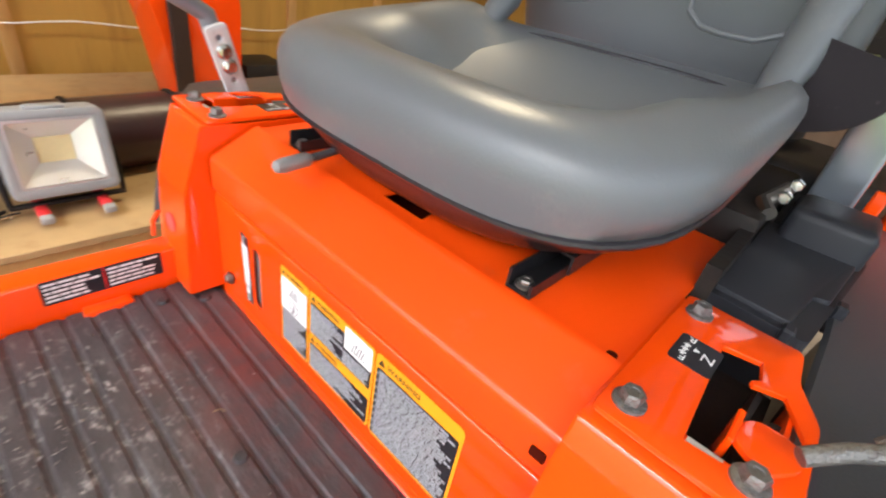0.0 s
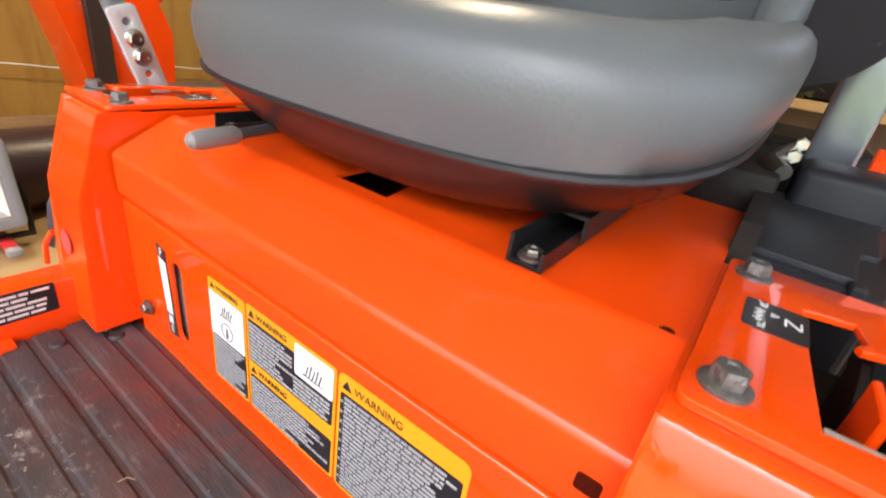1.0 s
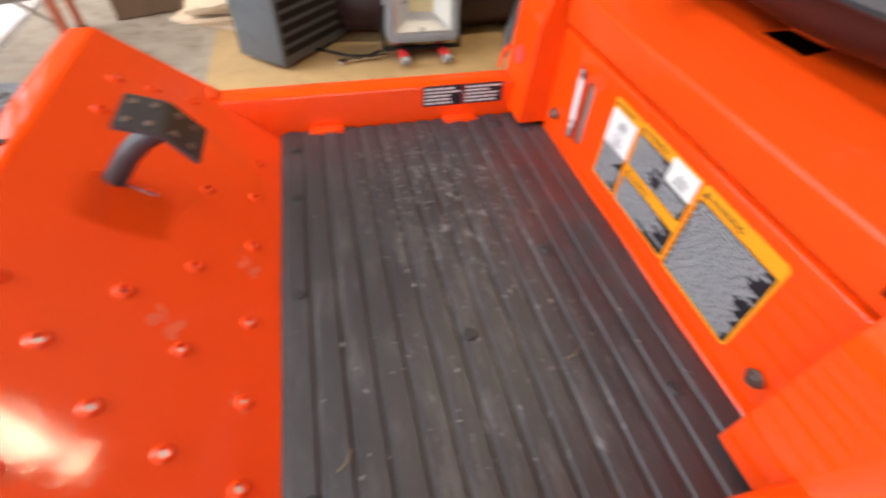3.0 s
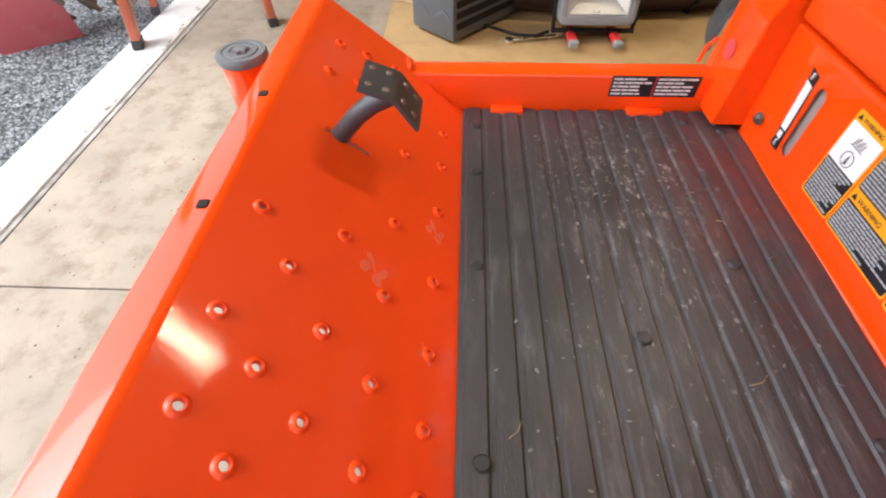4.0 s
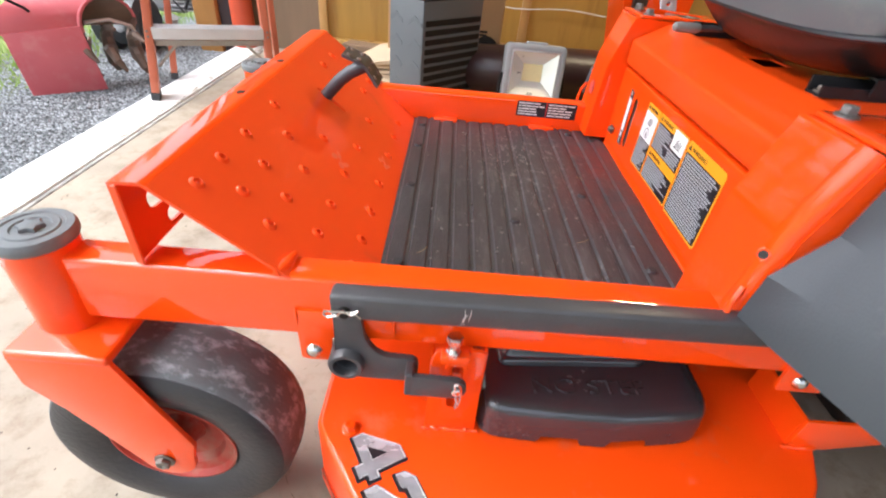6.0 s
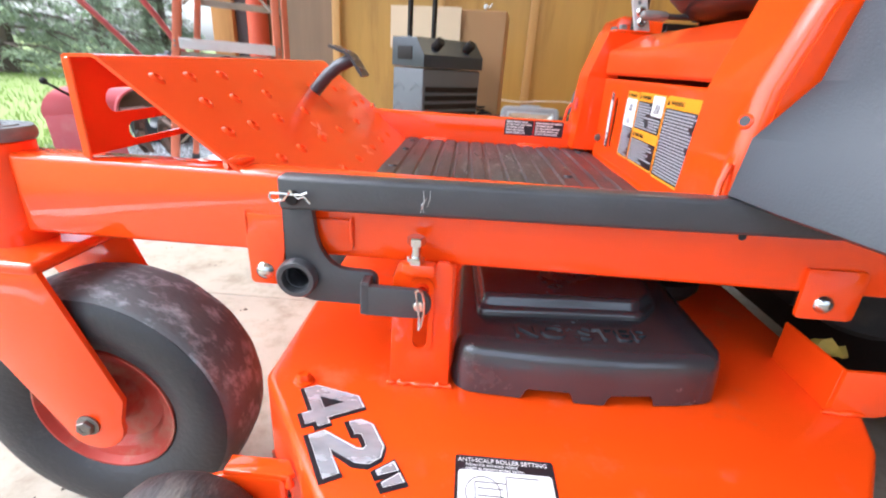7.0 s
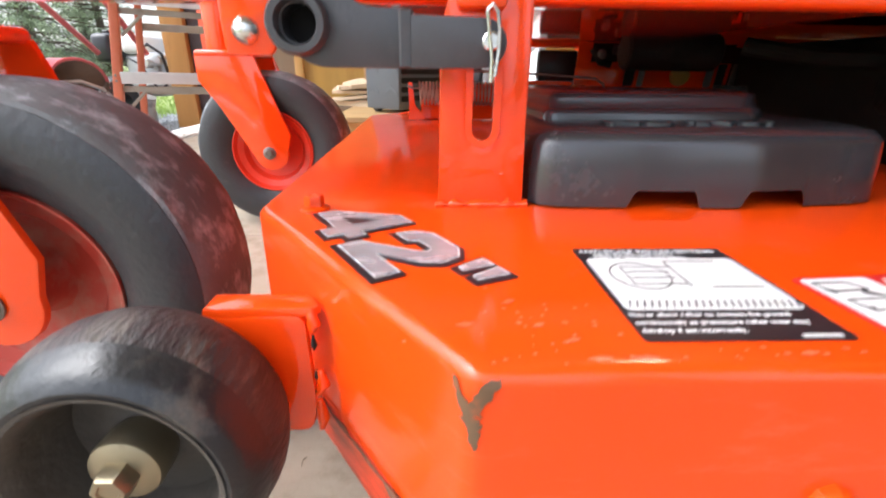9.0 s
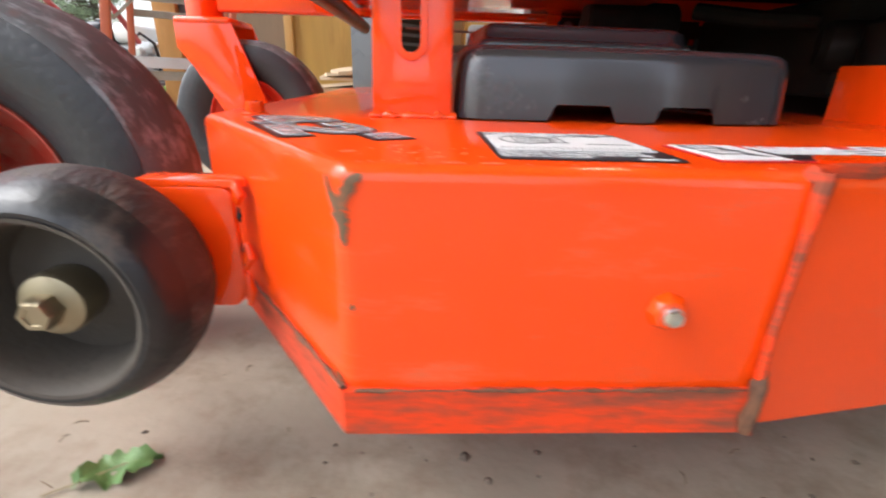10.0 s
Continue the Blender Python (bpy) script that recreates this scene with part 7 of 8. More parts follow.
for z, h in ((0.168, 0.006), (0.146, 0.004), (0.136, 0.002)):
    bm = bmesh.new()
    tube(bm, [(-0.4065, -0.4505, z + h), (-0.406, -0.4515, z), (-0.4065, -0.4505, z - h * 0.6)], [0.0006, 0.002, 0.0006], 7)
    part("weld_gap", bm, DARK, rollr, "dark gap at the weld")

# rear bracket on the deck, spindle, belt and rods in the dark under the frame
bm = bmesh.new()
box(bm, 0.137, 0.1415, -0.331, -0.235, DZ - 0.002, 0.274, 0.0015, 1)
part("rear_bracket", bm, ORANGE, deck)
bm = bmesh.new()
plate(bm, [(0.137, DZ - 0.002), (0.185, DZ - 0.002), (0.26, 0.243), (0.34, 0.262), (0.34, 0.276), (0.137, 0.274)], 0.0045, at_y(-0.331), (), 0.001)
part("rear_bracket", bm, ORANGE, deck)
bm = bmesh.new()
tube(bm, [(0.128 + 0.009 * k, -0.3365, DZ + 0.002 + 0.0012 * math.sin(k * 2.3)) for k in range(6)], [0.0015, 0.0035, 0.0028, 0.004, 0.003, 0.0015], 8)
part("weld", bm, ORANGE, deck, smooth=60)
bm = bmesh.new()
lathe(bm, [(0, 0.221), (0.05, 0.221), (0.06, 0.235), (0.06, 0.25), (0.045, 0.255), (0.02, 0.262), (0.02, 0.3), (0, 0.3)], 28, Matrix.Translation((0.06, -0.05, 0)))
part("spindle", bm, DARK, deck)
bm = bmesh.new()
tube(bm, [(-0.32, -0.005, 0.315), (-0.214, 0.0, 0.312), (-0.15, 0.005, 0.309), (-0.1, 0.01, 0.305), (-0.088, 0.01, 0.298), (-0.083, 0.01, 0.288), (-0.1, 0.01, 0.286)], 0.0018, 7)
part("spring_wire", bm, STEEL, deck)
bm = bmesh.new()
plate(bm, [(-0.3, 0.2225), (-0.165, 0.2225), (-0.05, 0.294), (-0.09, 0.299), (-0.3, 0.284)], 0.005, at_y(0.28))
part("inner_plate", bm, ORANGE, mower)
bm = bmesh.new()
cyl(bm, 0.028, (-0.03, 0.1, 0.345), (0.12, 0.1, 0.345), 20, 0.004)
part("gearbox_nose", bm, DARK, mower)
for x0, x1, z0, z1, y0, mt, nm in ((-0.064, -0.038, 0.29, 0.365, 0.236, ORANGE, "far_bracket"), (-0.04, 0.23, 0.287, 0.331, 0.238, ORANGE, "far_bracket"), (0.022, 0.04, 0.29, 0.334, 0.215, DARK, "far_strap"), (0.046, 0.056, 0.29, 0.332, 0.21, STEEL, "far_strap"), (0.166, 0.178, 0.29, 0.334, 0.2, STEEL, "far_strap"), (0.186, 0.2, 0.288, 0.33, 0.2, DARK, "far_strap"), (0.212, 0.226, 0.29, 0.33, 0.2, STEEL, "far_strap")):
    part(nm, plate(bmesh.new(), soften([(x0, z0), (x1, z0), (x1 + 0.004, z1), (x0 + 0.004, z1), (x0, z0)], 0.003)[:-1], 0.004, at_y(y0)), mt, mower)
bolt(mower, (-0.03, 0.196, 0.343), (0, -1, 0))
part("idler_wheel", lathe(bmesh.new(), [(0, 0), (0.016, 0), (0.018, 0.003), (0.016, 0.01), (0.006, 0.012), (0, 0.012)], 24, Matrix.Translation((0.118, 0.2, 0.309)) @ Matrix.Rotation(radians(90), 4, "X")), YELLOW_BELT, mower, "ochre idler wheel")
bm = bmesh.new()
tube(bm, [(-0.045, 0.2, 0.352), (-0.028, 0.2, 0.33), (-0.01, 0.2, 0.326)], [0.006, 0.007, 0.006], 10)
part("far_link", bm, DARK, mower)
bm = bmesh.new()
pts = [(-0.3345 + 0.0045 * k, -0.3475 - 0.001 * math.sin(k * 1.9), 0.2225 + 0.0008 * math.sin(k * 2.7)) for k in range(16)]
tube(bm, pts, [0.0026 + 0.0011 * math.sin(k * 2.2) + 0.0014 * (k in (3, 7, 8, 12)) for k in range(16)], 10)
part("post_weld", bm, ORANGE, deck, "lumpy painted weld", 60)
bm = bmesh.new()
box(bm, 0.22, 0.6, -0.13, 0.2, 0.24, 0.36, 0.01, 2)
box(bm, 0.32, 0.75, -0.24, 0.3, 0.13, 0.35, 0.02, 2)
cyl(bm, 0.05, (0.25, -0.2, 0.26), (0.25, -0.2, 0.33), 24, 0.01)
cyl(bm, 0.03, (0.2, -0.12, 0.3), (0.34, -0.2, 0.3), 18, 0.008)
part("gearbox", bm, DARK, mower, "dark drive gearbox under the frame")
bm = bmesh.new()
lathe(bm, [(0, 0.262), (0.055, 0.262), (0.06, 0.268), (0.052, 0.276), (0.06, 0.284), (0, 0.284)], 30, Matrix.Translation((-0.01, -0.02, 0)))
part("pulley", bm, DARK, mower)
bm = bmesh.new()
box(bm, -0.05, 0.3, 0.12, 0.13, 0.262, 0.272)
part("belt", bm, YELLOW_BELT, mower)
bm = bmesh.new()
cyl(bm, 0.012, (-0.422, -0.325, 0.3425), (-0.422, 0.36, 0.3425), 18)
part("cross_shaft", bm, BLACK_STEEL, lift)
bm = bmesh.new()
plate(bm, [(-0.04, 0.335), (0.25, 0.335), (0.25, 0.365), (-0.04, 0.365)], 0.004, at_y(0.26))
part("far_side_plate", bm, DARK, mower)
for x, w, z0, z1 in ((0.25, 0.03, 0.28, 0.36),):
    bm = bmesh.new()
    plate(bm, soften([(x, z0), (x + w, z0), (x + w, z1), (x + w * 0.4, z1), (x, z0 + (z1 - z0) * 0.5), (x, z0)], 0.006)[:-1], 0.005, at_y(0.24))
    part("far_bracket", bm, ORANGE, mower)
bm = bmesh.new()
tube(bm, [(0.0, 0.22, 0.352), (0.015, 0.22, 0.35), (0.03, 0.21, 0.335), (0.12, 0.2, 0.33)], 0.008, 10)
part("pivot_rod", bm, BLACK_STEEL, mower)
# a guessed hose, added under the floor pan
for pts, r in (([(0.1, 0.0, 0.35), (0.16, -0.06, 0.335), (0.28, -0.1, 0.33)], 0.012),):
    bm = bmesh.new()
    tube(bm, pts, r, 10)
    part("hose", bm, DARK, mower, "guessed dark hose under the frame")
# made-up dark plate that hides the bright floor beyond the frame
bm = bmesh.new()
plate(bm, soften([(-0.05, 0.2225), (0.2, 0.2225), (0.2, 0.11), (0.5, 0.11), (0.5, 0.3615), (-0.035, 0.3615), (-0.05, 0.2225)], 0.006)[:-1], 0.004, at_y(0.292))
part("far_gap_filler", bm, DARK, mower, "added dark plate that closes the bright gap under the frame")
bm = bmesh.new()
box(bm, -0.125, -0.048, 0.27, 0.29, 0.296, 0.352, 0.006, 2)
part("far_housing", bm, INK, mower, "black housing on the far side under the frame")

# ---- things round the mower ----
# low platform of sheet wood on timber bearers
plat = thing("wooden_platform", "low tan sheet-wood platform on timber bearers", "platform")
PZ = 0.17
part("top_sheet", box(bmesh.new(), -0.64, 1.3, 0.83, 2.2, PZ - 0.018, PZ, 0.002, 1), OSB, plat)
for y in (0.85, 1.45, 2.1):
    part("bearer", box(bmesh.new(), -0.62, 1.28, y, y + 0.07, 0.06, PZ - 0.019, 0.003, 1), PINE, plat)
for x in (-0.61, -0.2, 0.3, 0.8, 1.2):
    part("foot_board", box(bmesh.new(), x, x + 0.09, 0.85, 2.17, 0, 0.059, 0.003, 1), PINE, plat)

# work lamp
wl = thing("work_lamp", "grey portable flood lamp with a red-footed stand", "lamp", (-0.045, 0.985, PZ + 0.012))
tilt = Matrix.Translation((0, 0.01, 0.135)) @ Matrix.Rotation(radians(-8), 4, "X") @ Matrix.Translation((0, 0, -0.135))
m = tilt @ XZ
bm = bmesh.new()
plate(bm, rounded(-0.103, 0.103, 0.038, 0.228, 0.018), 0.035, tilt @ Matrix.Translation((0, 0.055, 0)) @ XZ)
part("body", bm, LAMP_GREY, wl, "ribbed grey cast body")
bm = bmesh.new()
plate(bm, rounded(-0.103, 0.103, 0.036, 0.23, 0.018), 0.046, tilt @ Matrix.Translation((0, 0.019, 0)) @ XZ, [rounded(-0.08, 0.08, 0.062, 0.208, 0.004)], 0.005)
box(bm, -0.035, 0.035, -0.02, 0.02, 0.2285, 0.237, 0.003, 2, tilt)
part("bezel", bm, LAMP_GREY, wl)
bm = bmesh.new()
fx, fz0, fz1 = 0.079, 0.063, 0.207
gx, gz0, gz1 = 0.034, 0.108, 0.165
o = [bm.verts.new(tilt @ Vector((x, -0.023, z))) for x, z in ((-fx, fz0), (fx, fz0), (fx, fz1), (-fx, fz1))]
i = [bm.verts.new(tilt @ Vector((x, 0.012, z))) for x, z in ((-gx, gz0), (gx, gz0), (gx, gz1), (-gx, gz1))]
for k in range(4):
    bm.faces.new((o[k], o[(k + 1) % 4], i[(k + 1) % 4], i[k]))
part("reflector", bm, REFLECTOR, wl, "bright stepped reflector", 0)
bm = bmesh.new()
plate(bm, [(-gx, gz0), (gx, gz0), (gx, gz1), (-gx, gz1)], 0.003, tilt @ Matrix.Translation((0, 0.0125, 0)) @ XZ)
part("led_panel", bm, LED, wl, "pale yellow lamp panel")
bm = bmesh.new()
plate(bm, rounded(-0.0835, 0.0835, 0.059, 0.211, 0.005), 0.003, tilt @ Matrix.Translation((0, -0.0235, 0)) @ XZ, [rounded(-0.0775, 0.0775, 0.065, 0.205, 0.003)])
part("inner_rim", bm, ALU, wl)
bm = bmesh.new()
box(bm, -0.115, 0.115, -0.008, 0.008, 0.01, 0.02, 0.003, 2)
for s in (-1, 1):
    tube(bm, [(s * 0.11, 0, 0.016), (s * 0.113, 0.008, 0.08), (s * 0.108, 0.012, 0.13)], 0.006, 8)
part("stand", bm, DARK, wl)
for s in (-1, 1):
    foot = part("foot", box(bmesh.new(), s * 0.06 - 0.012, s * 0.06 + 0.012, -0.065, 0.065, 0.002, 0.016, 0.004, 2), RED_PLASTIC, wl, "red stand foot")
    for y in (-0.07, 0.07):
        part("foot_cap", box(bmesh.new(), s * 0.06 - 0.013, s * 0.06 + 0.013, y - 0.012, y + 0.012, 0.0, 0.018, 0.005, 2), LAMP_GREY, foot)
bm = bmesh.new()
tube(bm, [(-0.12, 0.0, 0.012), (-0.16, -0.02, 0.008), (-0.21, -0.015, 0.008), (-0.3, 0.05, 0.006), (-0.28, 0.3, 0.006)], 0.0045, 8)
part("cable", bm, DARK, wl)

sp = thing("spanner", "chrome spanner lying on the platform", "spanner", (-0.19, 0.985, PZ), 14)
bm = bmesh.new()
tube(bm, [(-0.08, 0, 0.006), (0.05, 0, 0.006)], 0.006, 10)
lathe(bm, [(0, 0), (0.013, 0), (0.014, 0.006), (0.012, 0.012), (0, 0.012)], 16, Matrix.Translation((-0.09, 0, 0)))
part("handle", bm, BRIGHT, sp)

# rolling equipment case
case = thing("rolling_case", "dark grey rolling case with a telescopic handle", "case", (-0.434, 0.935, PZ), -42)
W, D, H = 0.165, 0.3, 0.45
bm = bmesh.new()
box(bm, -W, 0, 0, D, 0.012, H - 0.1, 0.008, 2)
CASE_SIDE = mat("slate case side", (0.09, 0.097, 0.105), 0.5, spread=0.12, scale=12, grain=0.2, grain_scale=300)
part("lower_body", bm, CASE_SIDE, case)
bm = bmesh.new()
prof = [(-W - 0.002, H - 0.097), (0.004, H - 0.097), (0.004, H - 0.055), (-0.04, H), (-W - 0.002, H)]
plate(bm, prof, D + 0.006, at_y(D + 0.003), (), 0.003)
part("upper_body", bm, GREY_PLASTIC, case)
# shallow dark block in place of a recess, its shade in the colour
bm = bmesh.new()
box(bm, -W + 0.03, -0.055, -0.006, 0.02, H - 0.075, H - 0.03, 0.004, 2)
part("carry_recess", bm, DARK, case, "dark block standing for a shaded grip recess")
for k in range(9):
    part("front_rib", box(bmesh.new(), 0.0, 0.0022, 0.012, D - 0.012, 0.04 + k * 0.029, 0.058 + k * 0.029, 0.002, 1), DARK, case)
# chevron ribs on the pale side
for k in range(4):
    for e in (-1, 1):
        bm = bmesh.new()
        x, z = -W * 0.5 + e * 0.045, 0.06 + 0.07 * k
        plate(bm, [(x - 0.03, z), (x, z + 0.02), (x + 0.03, z), (x + 0.03, z + 0.012), (x, z + 0.032), (x - 0.03, z + 0.012)], 0.0014, at_y(0.0))
        part("side_rib", bm, CASE_SIDE, case)
for y in (0.07, 0.23):
    bm = bmesh.new()
    cyl(bm, 0.017, (-0.02, y, H - 0.032), (0.012, y, H - 0.008), 18, 0.004)
    part("knob", bm, DARK, case)
for y in (0.012, 0.127):
    bm = bmesh.new()
    box(bm, -W + 0.06, -W + 0.074, y, y + 0.016, H - 0.01, H + 0.3, 0.002, 1)
    box(bm, -W + 0.0625, -W + 0.0715, y + 0.003, y + 0.013, H + 0.29, H + 0.62, 0.001, 1)
    part("handle_tube", bm, DARK, case)
for y in (0.03, D - 0.03):
    bm = bmesh.new()
    cyl(bm, 0.02, (-W + 0.03, y - 0.012, 0.02), (-W + 0.03, y + 0.012, 0.02), 18, 0.003)
    part("wheel", bm, RUBBER, case)

cb = thing("cardboard_box", "brown cardboard box with its pale flap up", "box", (-0.385, 1.36, PZ), -6)
bm = bmesh.new()
box(bm, -0.22, 0.245, 0, 0.3, 0.002, 0.58, 0.004, 1)
part("carton", bm, CARD, cb)
bm = bmesh.new()
plate(bm, [(-0.235, 0.42), (0.06, 0.42), (0.06, 0.585), (-0.235, 0.58)], 0.004, Matrix.Translation((0, -0.012, 0)) @ XZ)
part("flap", bm, CARD_PALE, cb, "pale cardboard flap")
bm = bmesh.new()
plate(bm, ring(0.19, 0.14, 0.05, 22), 0.001, Matrix.Translation((0, -0.0015, 0)) @ XZ)
part("round_mark", bm, DARK, cb, "dark round printed mark")
bm = bmesh.new()
for z, a, b in ((0.055, 0.09, 0.165), (0.042, 0.1, 0.155), (0.2, 0.12, 0.19), (0.187, 0.13, 0.19)):
    plate(bm, [(a, z), (b, z), (b, z + 0.008), (a, z + 0.008)], 0.001, Matrix.Translation((0, -0.0015, 0)) @ XZ)
part("print", bm, DARK, cb)["kind"] = "stuff"

bag = thing("tool_bag", "dark maroon leather bag lying behind the lamp", "bag", (0.16, 1.2, PZ), 5)
bm = bmesh.new()
tube(bm, [(-0.48, 0.04, 0.09), (-0.46, 0.04, 0.095), (-0.2, 0.0, 0.1), (0.1, 0.01, 0.098), (0.24, 0, 0.095), (0.25, 0, 0.09)], [0.04, 0.085, 0.1, 0.1, 0.088, 0.04], 24)
part("bag_body", bm, MAROON, bag, smooth=70)
for x in (-0.14, 0.12):
    bm = bmesh.new()
    tube(bm, [(x + 0.003 * math.cos(a), 0.101 * math.cos(a), 0.1 + 0.102 * math.sin(a)) for a in [k * 0.3 for k in range(22)]], 0.006, 6)
    part("strap", bm, DARK, bag)

# orange machine by the wall
om = thing("orange_machine", "orange machine frame with a dark upright by the wall", "machine", (0.53, 1.75, PZ))
bm = bmesh.new()
plate(bm, soften([(-0.07, 0.0), (0.16, 0.0), (0.18, 0.4), (0.1, 0.6), (-0.14, 0.62), (-0.17, 0.5), (-0.12, 0.3), (-0.07, 0.0)], 0.03)[:-1], 0.25, at_y(0.12), (), 0.006)
part("housing", bm, ORANGE, om)
bm = bmesh.new()
box(bm, -0.09, -0.03, -0.16, -0.132, 0.02, 0.72, 0.004, 1)
part("upright", bm, mat("dark brown steel", (0.035, 0.018, 0.013), 0.5, spread=0.3, scale=20), om, "dark brown upright")
bm = bmesh.new()
box(bm, 0.2, 0.4, -0.1, 0.1, 0.0, 0.16, 0.01, 2)
part("engine", bm, DARK, om)
bm = bmesh.new()
tube(bm, [(0.12, -0.1, 0.48), (0.25, -0.12, 0.62), (0.45, -0.1, 0.72)], 0.018, 10)
part("arm", bm, ORANGE, om)

# fixings and paper on the wall
pp = thing("notice_paper", "white sheet of paper pinned to the plywood", "paper", (0.33, WALL_Y - 0.003, 1.21))
bm = bmesh.new()
plate(bm, [(-0.105, 0), (0.105, 0.004), (0.105, 0.28), (-0.105, 0.28)], 0.0015, XZ)
part("sheet", bm, PAPER, pp)
bm = bmesh.new()
for k in range(6):
    box(bm, -0.07, 0.07 - 0.012 * (k % 3), -0.0026, -0.0021, 0.1 + 0.022 * k, 0.104 + 0.022 * k)
part("print", bm, PRINT_GREY, pp)
hk = thing("wall_hook", "small bright hook screwed to the plywood", "hook", (-0.21, WALL_Y - 0.001, 0.862))
bm = bmesh.new()
cyl(bm, 0.016, (0, -0.012, 0), (0, 0, 0), 16, 0.004)
tube(bm, [(0.0, -0.01, 0.0), (0.02, -0.03, -0.005), (0.035, -0.03, 0.012)], 0.006, 8)
part("hook", bm, BRIGHT, hk)
cord = thing("white_cord", "white cord hanging loosely along the plywood", "cord")
bm = bmesh.new()
tube(bm, [(-0.7 + 0.1 * k, WALL_Y - 0.045, 0.37 - 0.016 * math.sin(math.pi * k / 20) - 0.01 * math.sin(k * 1.1)) for k in range(21)], 0.0035, 6)
part("line", bm, PAPER, cord)

DULL_ALU = mat("dull tan aluminium", (0.36, 0.33, 0.28), 0.5, metal=0.3, spread=0.2, scale=20, dirt=(0.25, 0.2, 0.14), dirt_amount=0.4, dirt_scale=15)
# step ladder across the sill
lad = thing("step_ladder", "orange-red fibreglass step ladder with aluminium treads", "ladder")
FL, FR, BL = Vector((-1.583, 1.258, 0.008)), Vector((-1.153, 1.472, 0.0)), Vector((-1.65, 1.545, 0.008))
across = (FR - FL)
apex = Vector((-1.515, 1.56, 2.3))
BR = BL + across
inset = across * 0.32
def ladder_rail(name, foot, top, width, deep):
    b = bmesh.new()
    m = frame_of(foot, top - foot, across)
    L = (top - foot).length
    box(b, 0, L, -width / 2, width / 2, -deep / 2, deep / 2, 0.004, 2, m)
    rail = part(name, b, LADDER_RED, lad)
    b = bmesh.new()
    box(b, -0.004, 0.03, -width / 2 - 0.003, width / 2 + 0.003, -deep / 2 - 0.003, deep / 2 + 0.003, 0.004, 1, m)
    part("foot_pad", b, RUBBER, rail)
    return rail


back_off = Vector((0, 0.06, 0))
for foot, top in ((FL, apex + inset - back_off), (FR, apex + across - inset - back_off)):
    ladder_rail("front_rail", foot, top, 0.03, 0.075)
for foot, top in ((BL, apex + inset + back_off), (BR, apex + across - inset + back_off)):
    ladder_rail("back_rail", foot, top, 0.026, 0.05)
deep_way = Vector((-across.y, across.x, 0))
for k in range(7):
    z = 0.26 + 0.285 * k
    a = FL.lerp(apex + inset - back_off, z / 2.3)
    c = FR.lerp(apex + across - inset - back_off, z / 2.3)
    b = bmesh.new()
    m = frame_of(a, c - a, deep_way)
    L = (c - a).length
    box(b, 0.012, L - 0.012, -0.044, 0.036, 0.016, 0.022, 0.001, 1, m)
    box(b, 0.012, L - 0.012, -0.044, -0.04, -0.02, 0.016, 0.001, 1, m)
    for e in range(5):
        box(b, 0.014, L - 0.014, -0.036 + 0.015 * e, -0.031 + 0.015 * e, 0.022, 0.0235, 0, 1, m)
    tread = part("tread", b, ALU, lad, "ribbed aluminium tread")
    for e in (-0.004, L + 0.004):
        for h in (-0.01, 0.01):
            b = bmesh.new()
            p0 = m @ Vector((e, -0.04, h))
            cyl(b, 0.005, p0, p0 - deep_way.normalized() * 0.006, 10, 0.001)
            part("rivet", b, STEEL, tread)
    if k < 5:
        part("tread_brace", box(bmesh.new(), 0.01, L - 0.01, -0.012, 0.0, -0.052, -0.03, 0.001, 1, m), DULL_ALU, lad)
        for u0, u1 in ((0.006, 0.1), (L - 0.006, L - 0.1)):
            part("brace", tube(bmesh.new(), [m @ Vector((u0, -0.02, -0.13)), m @ Vector((u1, -0.006, -0.035))], 0.006, 8), DULL_ALU, lad)
    z2 = 0.2 + 0.265 * k
    a2 = BL.lerp(apex + inset + back_off, z2 / 2.3)
    c2 = BR.lerp(apex + across - inset + back_off, z2 / 2.3)
    part("back_spreader", box(bmesh.new(), 0, (c2 - a2).length, -0.006, 0.006, -0.015, 0.015, 0.002, 1, frame_of(a2, c2 - a2, deep_way)), DULL_ALU, lad)
b = bmesh.new()
box(b, -0.02, across.length * 0.4, -0.12, 0.12, -0.02, 0.03, 0.006, 2, frame_of(apex + inset, across, (-across.y, across.x, 0)))
part("top_cap", b, LADDER_RED, lad)

# blocks of wood and sheets by the ladder
for x, y, a, dims in ((-1.12, 1.85, 20, (0.3, 0.1, 0.09)), (-0.95, 2.05, -15, (0.24, 0.12, 0.12))):
    wb = thing("wood_block", "rough brown block of timber on the floor", "wood", (x, y, 0), a, group="timber offcuts")
    part("block", box(bmesh.new(), 0, dims[0], 0, dims[1], 0, dims[2], 0.004, 1), GREYWOOD, wb)
sc = thing("scrap_boards", "stack of ragged pale board scraps", "boards", (-0.56, 1.35, PZ), -25)
for k in range(6):
    b = bmesh.new()
    w = 0.2 - 0.012 * k
    plate(b, [(-w, -0.1), (w * 0.8, -0.12), (w, 0.1), (-w * 0.7 + 0.03 * (k % 2), 0.12), (-w * 1.05, 0.03)], 0.012, pose(0.01 * (k % 3), 0.01 * (k % 2), 0.018 * k, 3 * (k % 2), -3 * (k % 3), 9 * k))
    part("board", b, CARD_PALE, sc)

